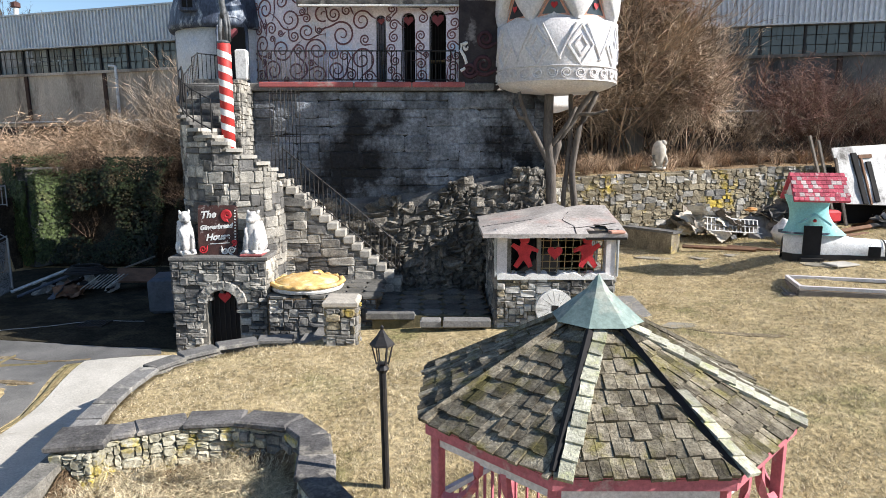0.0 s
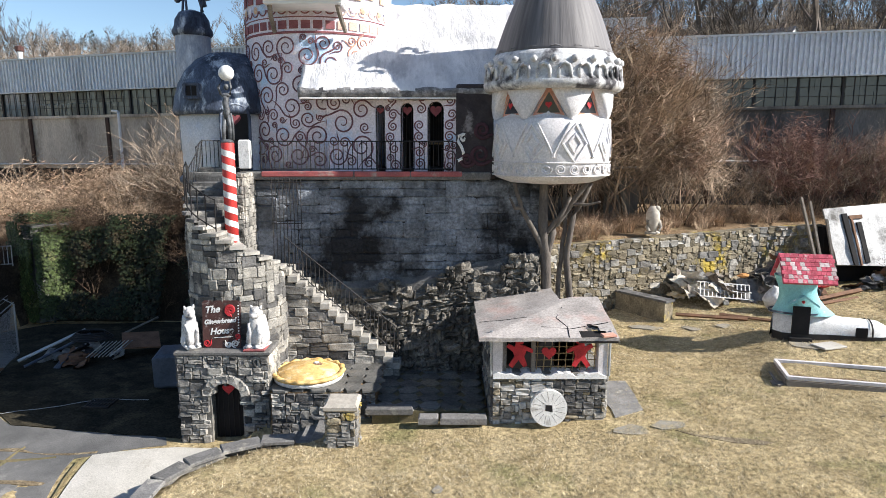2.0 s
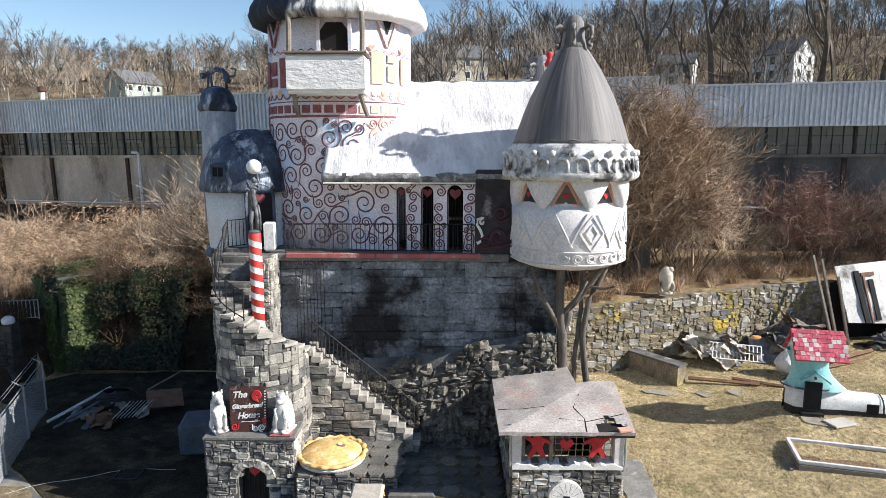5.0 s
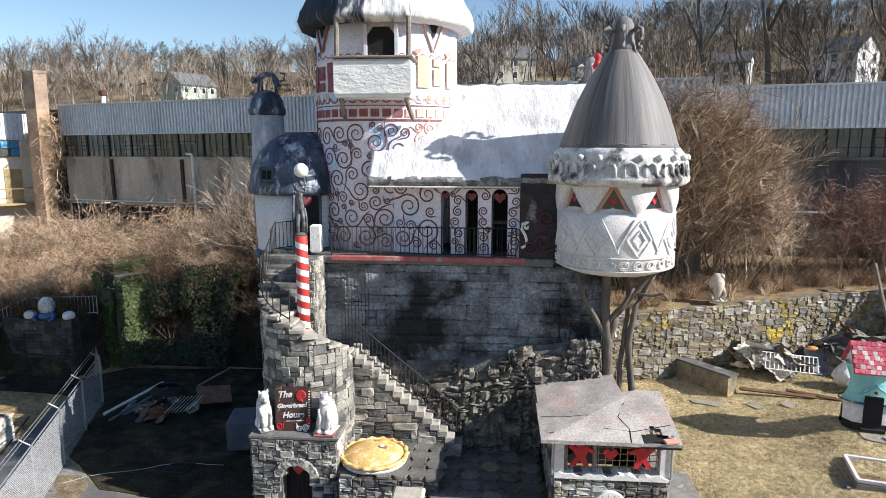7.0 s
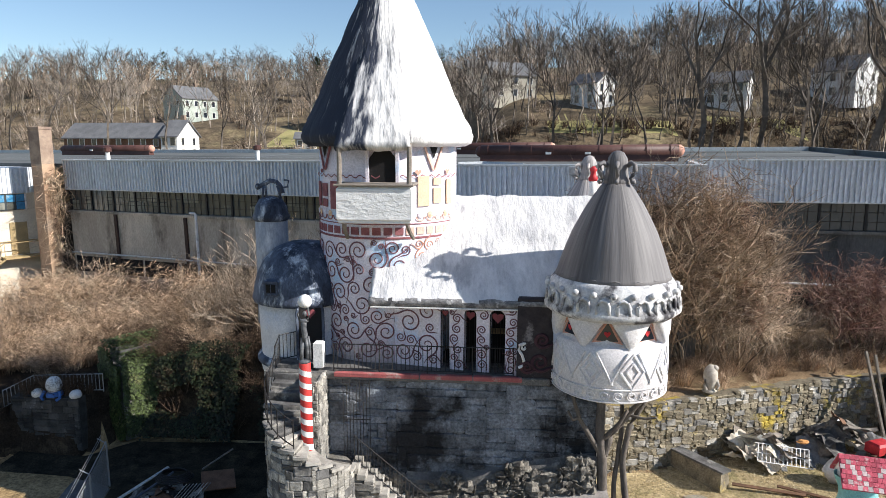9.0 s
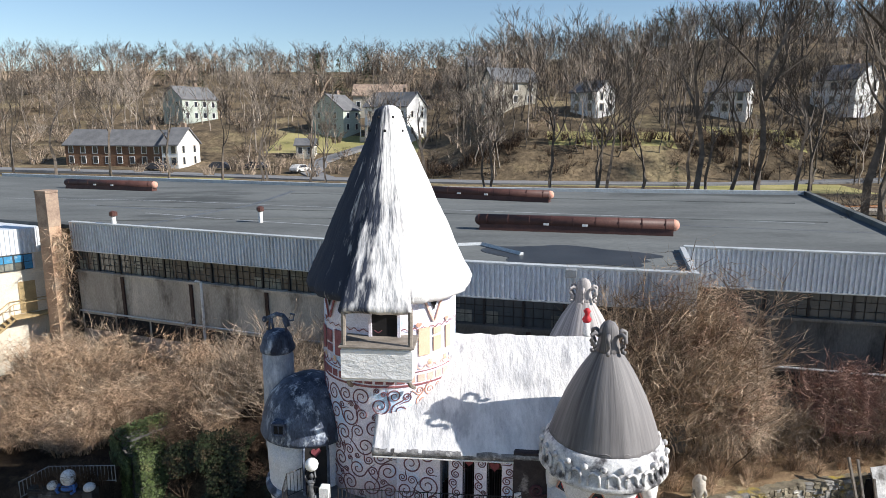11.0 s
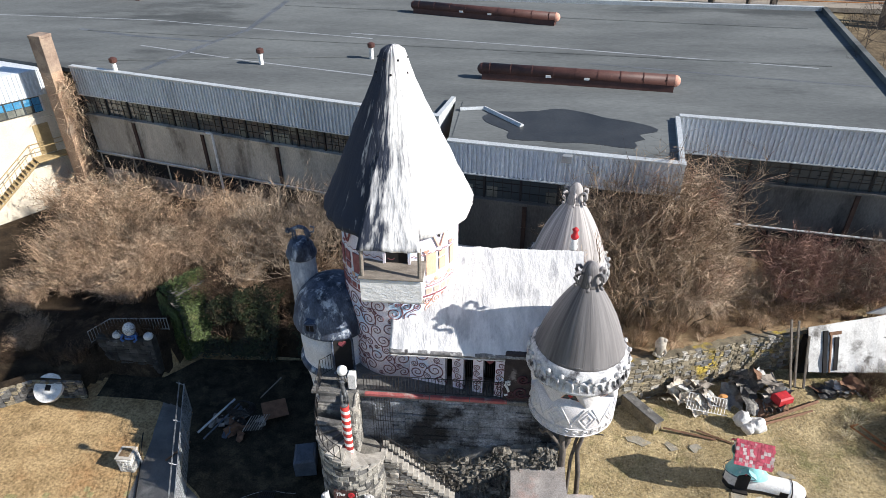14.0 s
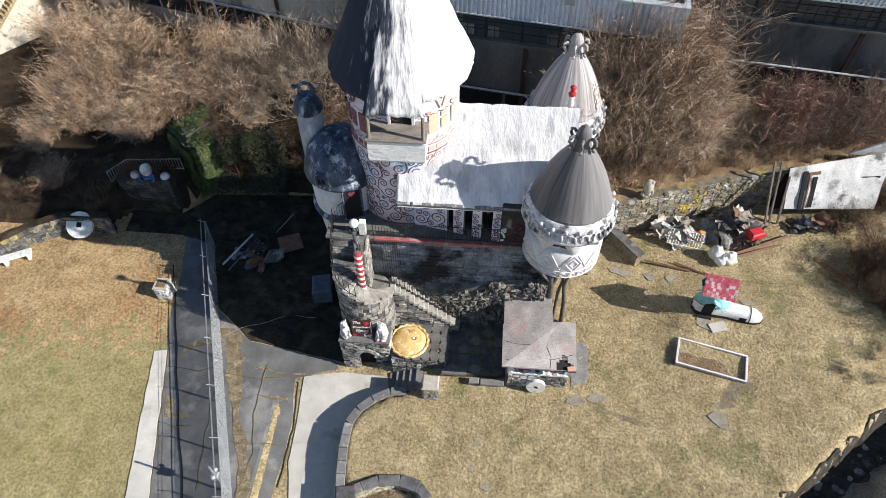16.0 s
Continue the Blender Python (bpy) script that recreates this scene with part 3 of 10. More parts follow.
        m.add(back + mid + fro, [(n + a, n + (a + 1) % n, (a + 1) % n, a) for a in range(n)] + [(2 * n + a, 2 * n + (a + 1) % n, n + (a + 1) % n, n + a) for a in range(n)] + [tuple(range(2 * n, 3 * n))])
        if kind == "rubble":
            m = Mesh().ball((i * 3.7, 0, 0), 0.5, 9, 6, (1.15, 1.1, 1.15), 0.75)
            m.v = [(x - i * 3.7, y, z) for x, y, z in m.v]
        STONES[key] = m.data("stone", M[kind])
    return STONES[key]


def lay(parent, place, width, height, course, length, kinds, depth=0.14, keep=None, seed=1, gap=0.014, name="stone", z0=0.0):
    """Packs rough stones of mixed sizes over a wall: place(u, v) gives the matrix of the wall's face there."""
    rr = random.Random(seed)
    base = base_of(parent) if parent else Vector()
    nu, nv = max(1, round(width / (length[0] * 0.62))), max(1, round(height / (course[0] * 0.8)))
    du, dv = width / nu, height / nv
    mu, mv = max(1, round(length[1] / du)), max(1, round(course[1] / dv))
    used = [[False] * nu for _ in range(nv)]
    for b in range(nv):
        for a in range(nu):
            if used[b][a]:
                continue
            w, h = rr.randint(1, mu), rr.randint(1, mv)
            if w == 1 and mu > 1 and rr.random() < 0.6:
                w = 2
            while w > 1 and (a + w > nu or any(used[b][a + k] for k in range(w))):
                w -= 1
            while h > 1 and (b + h > nv or h > w + 1):
                h -= 1
            for y in range(b, b + h):
                for x in range(a, a + w):
                    used[y][x] = True
            cu, cv = (a + w / 2) * du, (b + h / 2) * dv
            if keep is None or keep(cu, cv):
                ob = new(name, stone_mesh(rr.choice(kinds), rr.randrange(12)))
                flip = Matrix.Rotation(math.pi if rr.random() < 0.5 else 0, 4, "Y") @ Matrix.Rotation(rr.uniform(-0.05, 0.05), 4, "Y")
                ob.matrix_world = Matrix.Translation(-base) @ place(cu, cv) @ Matrix.Translation((0, rr.uniform(-0.025, 0.025), 0)) @ flip @ Matrix.Diagonal((w * du - gap, depth * rr.uniform(0.85, 1.2), h * dv - gap, 1))
                ob.parent = parent


def flat_wall(x0, y0, x1, y1, z):
    """place() for a straight wall from (x0, y0) to (x1, y1), seen from its right-hand side."""
    a = math.atan2(y1 - y0, x1 - x0)
    return lambda u, v: Matrix.Translation((x0 + u * math.cos(a), y0 + u * math.sin(a), z + v)) @ Matrix.Rotation(a, 4, "Z")


def round_wall(cx, cy, r, a0, z):
    """place() for a round wall, going anticlockwise from the angle a0 (radians), seen from outside."""
    def f(u, v):
        a = a0 + u / r
        return Matrix.Translation((cx + r * math.cos(a), cy + r * math.sin(a), z + v)) @ Matrix.Rotation(a + math.pi / 2, 4, "Z")
    return f


def railing(label, pts, h, spacing=0.13, bar=0.012, rail=0.018, group="", low=0.08):
    """A wrought-iron railing along ground points: rails, posts, and each bar."""
    t = thing("iron_railing", label, "railing", pts[0], group)
    base = Vector(pts[0])
    for nm, dz in (("top_rail", h), ("bottom_rail", low)):
        part(nm, Mesh().tube([Vector(p) + Vector((0, 0, dz)) for p in pts], rail, 5), M["iron"], t)
    me = Mesh().tube([(0, 0, low), (0, 0, h)], bar, 4).data("baluster", M["iron"])
    mp = Mesh().tube([(0, 0, 0), (0, 0, h + 0.03)], rail, 5).data("post", M["iron"])
    for a, b in zip(pts[:-1], pts[1:]):
        a, b = Vector(a), Vector(b)
        n = max(1, int((b - a).length / spacing))
        for i in range(n):
            o = new("post" if i == 0 else "baluster", mp if i == 0 else me)
            o.parent = t
            o.location = a + (b - a) * i / n - base
    o = new("post", mp)
    o.parent = t
    o.location = Vector(pts[-1]) - base
    return t


def smooth01(a, b, x):
    k = min(1.0, max(0.0, (x - a) / (b - a)))
    return k * k * (3 - 2 * k)


def lerp_table(tab, x):
    if x <= tab[0][0]:
        return tab[0][1]
    for (a, p), (b, q) in zip(tab[:-1], tab[1:]):
        if x <= b:
            return p + (q - p) * (x - a) / (b - a)
    return tab[-1][1]

# ---- ground ----
KERB = [(-60, -5.9), (9.4, -5.9), (10.3, -6.0), (11.5, -6.1), (12.7, -6.05), (13.4, -5.7), (13.9, -5.1), (14.3, -4.3), (14.45, -3.6), (60, -3.6)]
LOW = [(-60, -0.8), (-24, -0.8), (-17, -1.2), (-7, -1.15), (0, -1.1)]
HIGH = [(-6, -0.45), (-2, -0.38), (1.5, -0.2), (5, -0.05), (9, 0.15), (16, 0.5), (40, 0.7)]
WALL_Y = [(-60, 24.0), (-23, 24.5), (-21.7, 26.0), (-19, 26.0), (-18, 28.6), (-8, 28.6), (-7, 25.5), (4, 24.0), (5.8, 24.45), (13, 27.0), (20, 28.7), (60, 31)]
WALL_TOP = [(-60, 0.5), (-23, 0.5), (-21.7, 1.55), (-19, 1.6), (-18, 2.3), (-8, 2.8), (4, 3.0), (13, 3.25), (20, 3.4), (60, 4)]
HILL = [(46, 4.0), (62, 6.5), (72, 8.0), (118, 9.0), (134, 9.9), (150, 14.0), (190, 22.0), (260, 38.0), (320, 44.0), (3000, 44.0)]


def ground(x, y):
    """The height of the ground."""
    hi = lerp_table(HIGH, x) - 0.05 * min(12, max(0, 12 - y)) + 0.07 * max(0, min(y, 25) - 20)
    hi += 0.38 * smooth01(8.6, 10.6, x) * smooth01(16.9, 18.9, y) * (1 - smooth01(20.6, 22.4, y))
    lo = lerp_table(LOW, x) - 0.35 * smooth01(-10, -9, x) * (1 - smooth01(12.8, 15.2, y))
    if y < 15.9:
        k = smooth01(-0.1, 0.1, x - lerp_table(KERB, y))
        if y > 14.5:
            k = smooth01(-3.6, -2.9, x)
    else:
        k = smooth01(-5.5, -4.5, x)
    z = lo + (hi - lo) * k
    d = (x - 13.1) * 0.623 - (y - 10.6) * 0.782
    if d > 0 and x > 3:
        lump = 0.35 * noise.noise(Vector((x * 0.9, y * 0.9, 6)))
        z += (1.75 * smooth01(1.4 + lump, 2.5 + lump, d) - 1.35 * smooth01(0.0, 0.5, d) + lump * smooth01(1.5, 3, d)) * smooth01(3, 7, x)
    wy = lerp_table(WALL_Y, x)
    if y > wy - 0.2:
        top = lerp_table(WALL_TOP, x) + 0.035 * max(0, min(y, 46) - wy)
        z += (top - z) * smooth01(-0.2, 0.12, y - wy)
    q = math.hypot(x + 3.85, y - 8.35)
    if q < 2.0:
        z += (-1.02 - z) * (1 - smooth01(1.7, 1.95, q))
    if y > 46:
        t = lerp_table(HILL, y)
        foot = 114 + 0.27 * max(0, x - 30)
        t += 9 * smooth01(20, 110, x) * smooth01(120, 200, y)
        t += (7 * smooth01(foot, foot + 6, y) + 0.2 * min(15, max(0, y - foot - 6))) * smooth01(-16, 6, x) * (1 - 0.6 * smooth01(170, 260, y))
        z = z + (t - z) * smooth01(46, 62, y) + (noise.noise(Vector((x * 0.02, y * 0.02, 1))) * 3 if y > 150 else 0)
    return z + 0.05 * noise.noise(Vector((x * 0.45, y * 0.45, 0)))


def spread(lo, a, b, hi, fine, grow=1.35):
    out, s, v = [], fine, a
    while v > lo:
        s = min(s * grow, 400)
        v -= s
        out.append(max(v, lo))
    out.reverse()
    out += [a + fine * i for i in range(int((b - a) / fine) + 1)]
    v, s = out[-1], fine
    while v < hi:
        s = min(s * grow, 400 if v > 400 else 6)
        v += s
        out.append(min(v, hi))
    return out


xs, ys = spread(-2500, -32, 24, 2500, 0.28), spread(-2500, 3, 32, 3000, 0.28)
g = Mesh()
g.v = [(x, y, ground(x, y)) for y in ys for x in xs]
nx = len(xs)
for j in range(len(ys) - 1):
    for i in range(nx - 1):
        g.f.append((j * nx + i, j * nx + i + 1, (j + 1) * nx + i + 1, (j + 1) * nx + i))
        cx, cy = (xs[i] + xs[i + 1]) / 2, (ys[j] + ys[j + 1]) / 2
        fray = noise.noise(Vector((cx * 2.1, cy * 2.1, 4)))
        wob = 0.8 * noise.noise(Vector((cx * 0.5, cy * 0.5, 3)))
        d = (cx - 13.1) * 0.623 - (cy - 10.6) * 0.782
        if cy > 60:
            k = 2
            if 121 + fray < cy < 127 + 2 * fray and 9 < cx < 32 or 126 + fray < cy < 130 + fray and 41 < cx < 57 or 145 < cy < 158 and -50 < cx < -18 or 122 < cy < 200 and noise.noise(Vector((cx * 0.03, cy * 0.05, 7))) > 0.36 and -40 < cx < 0:
                k = 3
            if 103 < cy < 113.5:
                k = 3 if noise.noise(Vector((cx * 0.02, cy * 0.1, 2))) > -0.1 else 2
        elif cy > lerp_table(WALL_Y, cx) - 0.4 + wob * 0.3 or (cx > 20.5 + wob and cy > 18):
            # left of x = -7 the ground takes the mould with shade in its colour
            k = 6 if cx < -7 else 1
        elif d > 1.3 and cx > 5:
            k = 4
        elif cx < -14.5 + 0.5 * wob:
            k = 7 if cy < 17.2 + 0.15 * (cx + 17) + wob + 3.2 * fray else 5
        elif math.hypot(cx + 3.85, cy - 8.35) < 1.9:
            k = 1
        else:
            k = 0
        g.mi.append(k)
part("ground", g, [M["lawn"], M["litter"], M["hill"], M["grassfar"], M["mud"], M["lawnleft"], M["mould"], M["lawnolive"], M["bankshade"]], None, smooth=True)
tagged(bpy.data.objects["ground"], "dry straw-coloured lawn running into leaf litter and hillside", "ground", kind="structure")


def sheet(name, poly, mats, label, category, lift=0.03, step=0.5, seed=0, kind="structure", rag=0.06):
    """A thin paving sheet laid on the ground inside a polygon, with a ragged rim and a turned-down edge."""
    bm = bmesh.new()
    pts = []
    for (ax, ay), (bx, by) in zip(poly, poly[1:] + poly[:1]):
        k = max(1, int(math.hypot(bx - ax, by - ay) / 0.5))
        for i in range(k):
            x, y = ax + (bx - ax) * i / k, ay + (by - ay) * i / k
            w = Vector((x * 1.7, y * 1.7, seed))
            pts.append((x + rag * noise.noise(w), y + rag * noise.noise(w + Vector((9, 3, 1)))))
    vs = [bm.verts.new((x, y, 0)) for x, y in pts]
    bm.faces.new(vs)
    lo_x, hi_x = min(p[0] for p in pts), max(p[0] for p in pts)
    lo_y, hi_y = min(p[1] for p in pts), max(p[1] for p in pts)
    for a, lo, hi, n in ((0, lo_x, hi_x, (1, 0, 0)), (1, lo_y, hi_y, (0, 1, 0))):
        v = lo + step
        while v < hi:
            co = [0, 0, 0]
            co[a] = v
            bmesh.ops.bisect_plane(bm, geom=bm.verts[:] + bm.edges[:] + bm.faces[:], plane_co=co, plane_no=n)
            v += step
    for v in bm.verts:
        v.co.z = ground(v.co.x, v.co.y) + lift
    ext = bmesh.ops.extrude_face_region(bm, geom=bm.faces[:])
    for v in (e for e in ext["geom"] if isinstance(e, bmesh.types.BMVert)):
        v.co.z -= 0.12
    bmesh.ops.recalc_face_normals(bm, faces=bm.faces[:])
    me = bpy.data.meshes.new(name)
    bm.to_mesh(me)
    bm.free()
    me.materials.append(mats)
    return tagged(new(name, me), label, category, kind=kind)


# ---- castle ----
castle = thing("castle", "storybook stone and plaster castle with white icing roofs and round towers", "castle", (-2, 20, -0.3))
TX, TY, TR = -4.0, 22.2, 2.38

# stone base under the deck
WX0, WX1, WY = -5.45, 2.95, 18.98
b = Mesh()
b.box(((WX0 + WX1) / 2, WY + 3.2, 2.55), (WX1 - WX0, 6.3, 6.3))
wall = part("stone_wall", b, M["mortardark"], castle, "dark blue-grey coursed stone wall")
lay(wall, flat_wall(WX0, WY, WX1, WY, -0.4), WX1 - WX0, 6.05, (0.3, 0.52), (0.5, 1.1), ["ashlar"], 0.12, seed=3, gap=0.012)
lay(wall, flat_wall(WX1, WY, WX1, WY + 6, -0.4), 6, 6.0, (0.4, 0.6), (0.7, 1.3), ["stone", "ashlar"], 0.12, seed=4)
lay(wall, flat_wall(WX0, WY + 3, WX0, WY, -0.4), 3, 6.0, (0.3, 0.5), (0.5, 1.0), ["stone"], 0.12, seed=5)

# rubble batter at the foot of the wall
b = Mesh()
b.add([(-4.2, WY, -0.3), (2.9, WY, -0.3), (2.9, WY, 3.6), (-1.5, WY, 2.7), (-4.2, WY, 2.6), (-4.2, 18.62, -0.3), (2.9, 18.3, -0.3), (2.9, 18.72, 3.4), (-1.5, 18.72, 2.5), (-4.2, 18.8, 2.4)],
      [(5, 6, 7, 8, 9), (9, 8, 3, 4), (8, 7, 2, 3), (6, 1, 2, 7), (0, 5, 9, 4)])
batter = part("rubble_footing", b, M["stonedark"], castle, "rough projecting rubble footing")


def batter_place(u, v):
    return Matrix.Translation((-4.2 + u, 18.66 - 0.28 * (u / 7.1) + 0.08 * v, -0.3 + v)) @ Matrix.Rotation(-0.08, 4, "X")


lay(batter, batter_place, 7.1, 3.8, (0.13, 0.3), (0.2, 0.6), ["rubble"], 0.42, gap=-0.04, keep=lambda u, v: v < 2.75 + max(0, u - 2.5) * 0.23 + 0.25 * math.sin(u * 3.1), seed=6)

# deck with its red edge
b = Mesh()
b.box((-3.0, 20.55, 5.78), (8.9, 3.5, 0.22), cut=0.03)
part("deck", b, M["slab"], castle, "grey stone deck slab")
for x0, x1, nm in ((-5.2, -2.55, 0), (-2.5, -0.9, 1), (-0.86, 0.62, 2)):
    b = Mesh()
    b.box(((x0 + x1) / 2, 18.84, 5.84), (x1 - x0, 0.16, 0.15), cut=0.02)
    part("deck_edge", b, M["redtrim"], castle, "faded red painted deck edge")

# round tower wall
b = Mesh()
b.lathe([(TR * 1.0, 5.6), (TR, 8.0), (TR * 0.995, 10.2), (TR * 0.985, 11.6), (TR * 0.985, 13.3)], 64, (TX, TY), wob=0.012)
tower = part("tower_wall", b, M["pinkplaster"], castle, "pink-white plaster tower wall with maroon scrolls", True)


def on_tower(a, z, out=0.0):
    """A place on the tower: a in metres of arc from its front, rising to the right."""
    t = -math.pi / 2 + a / TR
    return Vector((TX + (TR + out) * math.cos(t), TY + (TR + out) * math.sin(t), z))


def hall_at(u, z, out=0.0):
    """A place on the hall's front wall, u metres from its left end."""
    d = Vector((3.95, -0.8, 0)).normalized()
    n = Vector((-0.8, -3.95, 0)).normalized()
    return Vector((-3.45, 19.82, 0)) + d * u + n * out + Vector((0, 0, z))


def scroll(place, cu, cv, r, turn, hand, tail, w):
    """A flat raised spiral with a tail, drawn on a wall."""
    pts = []
    for i in range(34):
        k = i / 33
        a = turn + hand * k * 2 * math.pi * 1.7
        q = r * (0.16 + 0.84 * k)
        pts.append((cu + q * math.cos(a), cv + q * math.sin(a)))
    a = turn + hand * 2 * math.pi * 1.7
    for i in range(1, 9):
        k = i / 8 * tail
        ex, ey = pts[33][0] - hand * math.sin(a) * k, pts[33][1] + hand * math.cos(a) * k
        bend = 0.35 * k * k / max(tail, 0.01)
        pts.append((ex + math.cos(a) * bend, ey + math.sin(a) * bend))
    m = Mesh()
    vs, n = [], len(pts)
    for i, (u, v) in enumerate(pts):
        du = pts[min(i + 1, n - 1)][0] - pts[max(i - 1, 0)][0]
        dv = pts[min(i + 1, n - 1)][1] - pts[max(i - 1, 0)][1]
        l = math.hypot(du, dv) or 1
        hw = w * (0.6 + 0.5 * min(1, i / 20)) * (1 if i < 36 else (n - i) / (n - 35))
        nu, nv = -dv / l * hw, du / l * hw
        vs += [place(u + nu, v + nv, 0.006), place(u + nu * 0.6, v + nv * 0.6, 0.022), place(u - nu * 0.6, v - nv * 0.6, 0.022), place(u - nu, v - nv, 0.006)]
    fs = [(4 * i + a, 4 * i + 4 + a, 4 * i + 5 + a, 4 * i + 1 + a) for i in range(n - 1) for a in range(3)]
    m.add(vs, fs)
    return m


def scrolls(parent, place, u0, u1, v0, v1, sizes, tries, seed, w, skip=None, paint="scroll"):
    """Packs spirals of several sizes without overlap."""
    rr = random.Random(seed)
    done = []
    for r in sizes:
        for _ in range(tries):
            u, v = rr.uniform(u0 + r, u1 - r), rr.uniform(v0 + r * 1.1, v1 - r * 1.1)
            if skip and skip(u, v, r):
                continue
            if all((u - a) ** 2 + (v - c) ** 2 > (r + q) ** 2 * 0.98 for a, c, q in done):
                done.append((u, v, r))
                part("painted_scroll", scroll(place, u, v, r, rr.uniform(0, 6.28), rr.choice((-1, 1)), r * rr.uniform(1.0, 2.0), w * (0.62 + r)), M[paint], parent)
    return done


scrolls(tower, on_tower, -3.6, 1.2, 5.95, 9.95, (0.33, 0.28, 0.24, 0.2, 0.165, 0.13, 0.1), 1500, 11, 0.023)
# right-hand scrolls in paler paint, for the sun falling there
scrolls(tower, on_tower, 1.2, 3.0, 8.4, 9.95, (0.26, 0.2, 0.16, 0.12), 700, 12, 0.022, paint="salmon")

# ornament bands of the tower
for z, h, w in ((9.98, 0.07, 0.02), (10.42, 0.03, 0.012)):
    b = Mesh()
    b.lathe([(TR + 0.005, z - h / 2), (TR + w, z - h / 2 + 0.01), (TR + w, z + h / 2 - 0.01), (TR + 0.005, z + h / 2)], 64, (TX, TY))
    part("maroon_band", b, M["maroon"], tower)


def tower_tile(a, z, w, h, out, bow=4):
    b = Mesh()
    vs = []
    for i in range(bow + 1):
        u = a - w / 2 + w * i / bow
        vs += [on_tower(u, z - h / 2, 0), on_tower(u, z - h / 2, out), on_tower(u, z + h / 2, out), on_tower(u, z + h / 2, 0)]
    fs = [(4 * i + k, 4 * i + 4 + k, 4 * i + 5 + k, 4 * i + 1 + k) for i in range(bow) for k in range(3)] + [(0, 1, 2, 3), (4 * bow + 3, 4 * bow + 2, 4 * bow + 1, 4 * bow)]
    return b.add(vs, fs)


for i in range(-9, 11):
    a = i * 0.36
    if a > 3.4 or a < -3.3:
        continue
    # past a = 1 squares and scallops are lightened in colour for sunlight
    part("square_ornament", tower_tile(a, 10.2, 0.27, 0.24, 0.02), M["salmonlit" if a > 1.0 else "maroon"], tower)
    b = Mesh()
    pts = [(0.17 * math.cos(t), 0.17 * math.sin(t)) for t in [math.pi + math.pi * k / 8 for k in range(9)]]
    vs = [on_tower(a + x * s, 10.66 + y * s, o) for x, y in pts for s, o in ((1.0, 0.003), (1.0, 0.02), (0.78, 0.02))]
    b.add(vs, [(3 * k + q, 3 * k + 3 + q, 3 * k + 4 + q, 3 * k + 1 + q) for k in range(8) for q in range(2)])
    part("scallop", b, M["salmonlit" if a > 1.0 else "maroon"], tower)
    b = Mesh()
    b.add([on_tower(a, 10.70, 0.04)] + [on_tower(a + 0.12 * (1 if k % 2 else 0.8) * math.cos(k * math.pi / 8), 10.70 + 0.12 * (1 if k % 2 else 0.8) * math.sin(k * math.pi / 8), 0.008) for k in range(16)], [(0, 1 + k, 1 + (k + 1) % 16) for k in range(16)])
    part("flower_ornament", b, M["tan"] if i % 2 else M["pinkplaster"], tower)
for a, z, w, h, k in ((1.55, 11.45, 0.42, 0.95, "tan"), (2.1, 11.3, 0.34, 0.5, "tan"), (2.1, 11.75, 0.34, 0.22, "tan"), (-1.55, 11.3, 0.36, 0.9, "maroon"), (-2.1, 11.45, 0.34, 0.42, "maroon"), (-2.1, 11.03, 0.34, 0.26, "maroon"), (2.7, 11.4, 0.3, 0.8, "tan"), (-2.6, 11.3, 0.3, 0.8, "maroon")):
    part("wall_panel", tower_tile(a, z, w, h, 0.03), M[k], tower)
for a in (-2.3, 1.35, 2.6):
    vs = [on_tower(a + x, 12.05 + y, 0.025) for x, y in heart(0.22)]
    # hearts on the sunlit right get a lighter paint too
    part("heart_ornament", Mesh().add(vs, [tuple(range(len(vs)))]), M["salmon" if a > 1.0 else "pinkred"], tower)
for a in (-2.05, 1.95):
    for s in (-1, 1):
        b = Mesh()
        vs = [on_tower(a + s * x, z, o) for x, z in ((0.0, 12.1), (0.07, 12.1), (0.45, 12.95), (0.38, 12.95)) for o in (0.004, 0.05)]
        b.add(vs, [(1, 3, 5, 7), (0, 1, 7, 6), (2, 3, 1, 0), (4, 5, 3, 2), (6, 7, 5, 4)])
        # right-hand strips likewise carry the sunlight in their colour
        part("icicle_strip", b, M["salmonlit" if a > 1.0 else "maroon"], tower)
    b = Mesh()
    b.add([on_tower(a + x, z, 0.012) for x, z in ((-0.2, 12.92), (0, 12.45), (0.2, 12.92))], [(0, 1, 2)])
    part("triangle_window", b, M["black"], tower, "dark triangular opening")
b = Mesh()
pts = [(-3.6 + 0.08 * i, 11.92 + 0.05 * math.sin(i * 1.5)) for i in range(90)]
b.add([on_tower(u, z + d, 0.014) for u, z in pts for d in (-0.018, 0.018)], [(2 * i, 2 * i + 2, 2 * i + 3, 2 * i + 1) for i in range(len(pts) - 1)])
part("wavy_line", b, M["maroon"], tower)

# cone roof with its hood
CONE = [(2.30, 12.88), (2.62, 12.84), (2.84, 12.95), (2.92, 13.18), (2.82, 13.45), (2.58, 13.95), (2.3, 14.5), (1.98, 15.3), (1.72, 15.85), (1.48, 16.4), (1.2, 17.0), (0.98, 17.5), (0.76, 18.0), (0.6, 18.45), (0.5, 18.8), (0.42, 19.0), (0.25, 19.12), (0.06, 19.16)]
b = Mesh()
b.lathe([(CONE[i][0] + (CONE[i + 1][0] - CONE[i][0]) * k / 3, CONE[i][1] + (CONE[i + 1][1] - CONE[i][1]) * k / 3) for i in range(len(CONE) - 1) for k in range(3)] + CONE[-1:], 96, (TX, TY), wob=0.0)
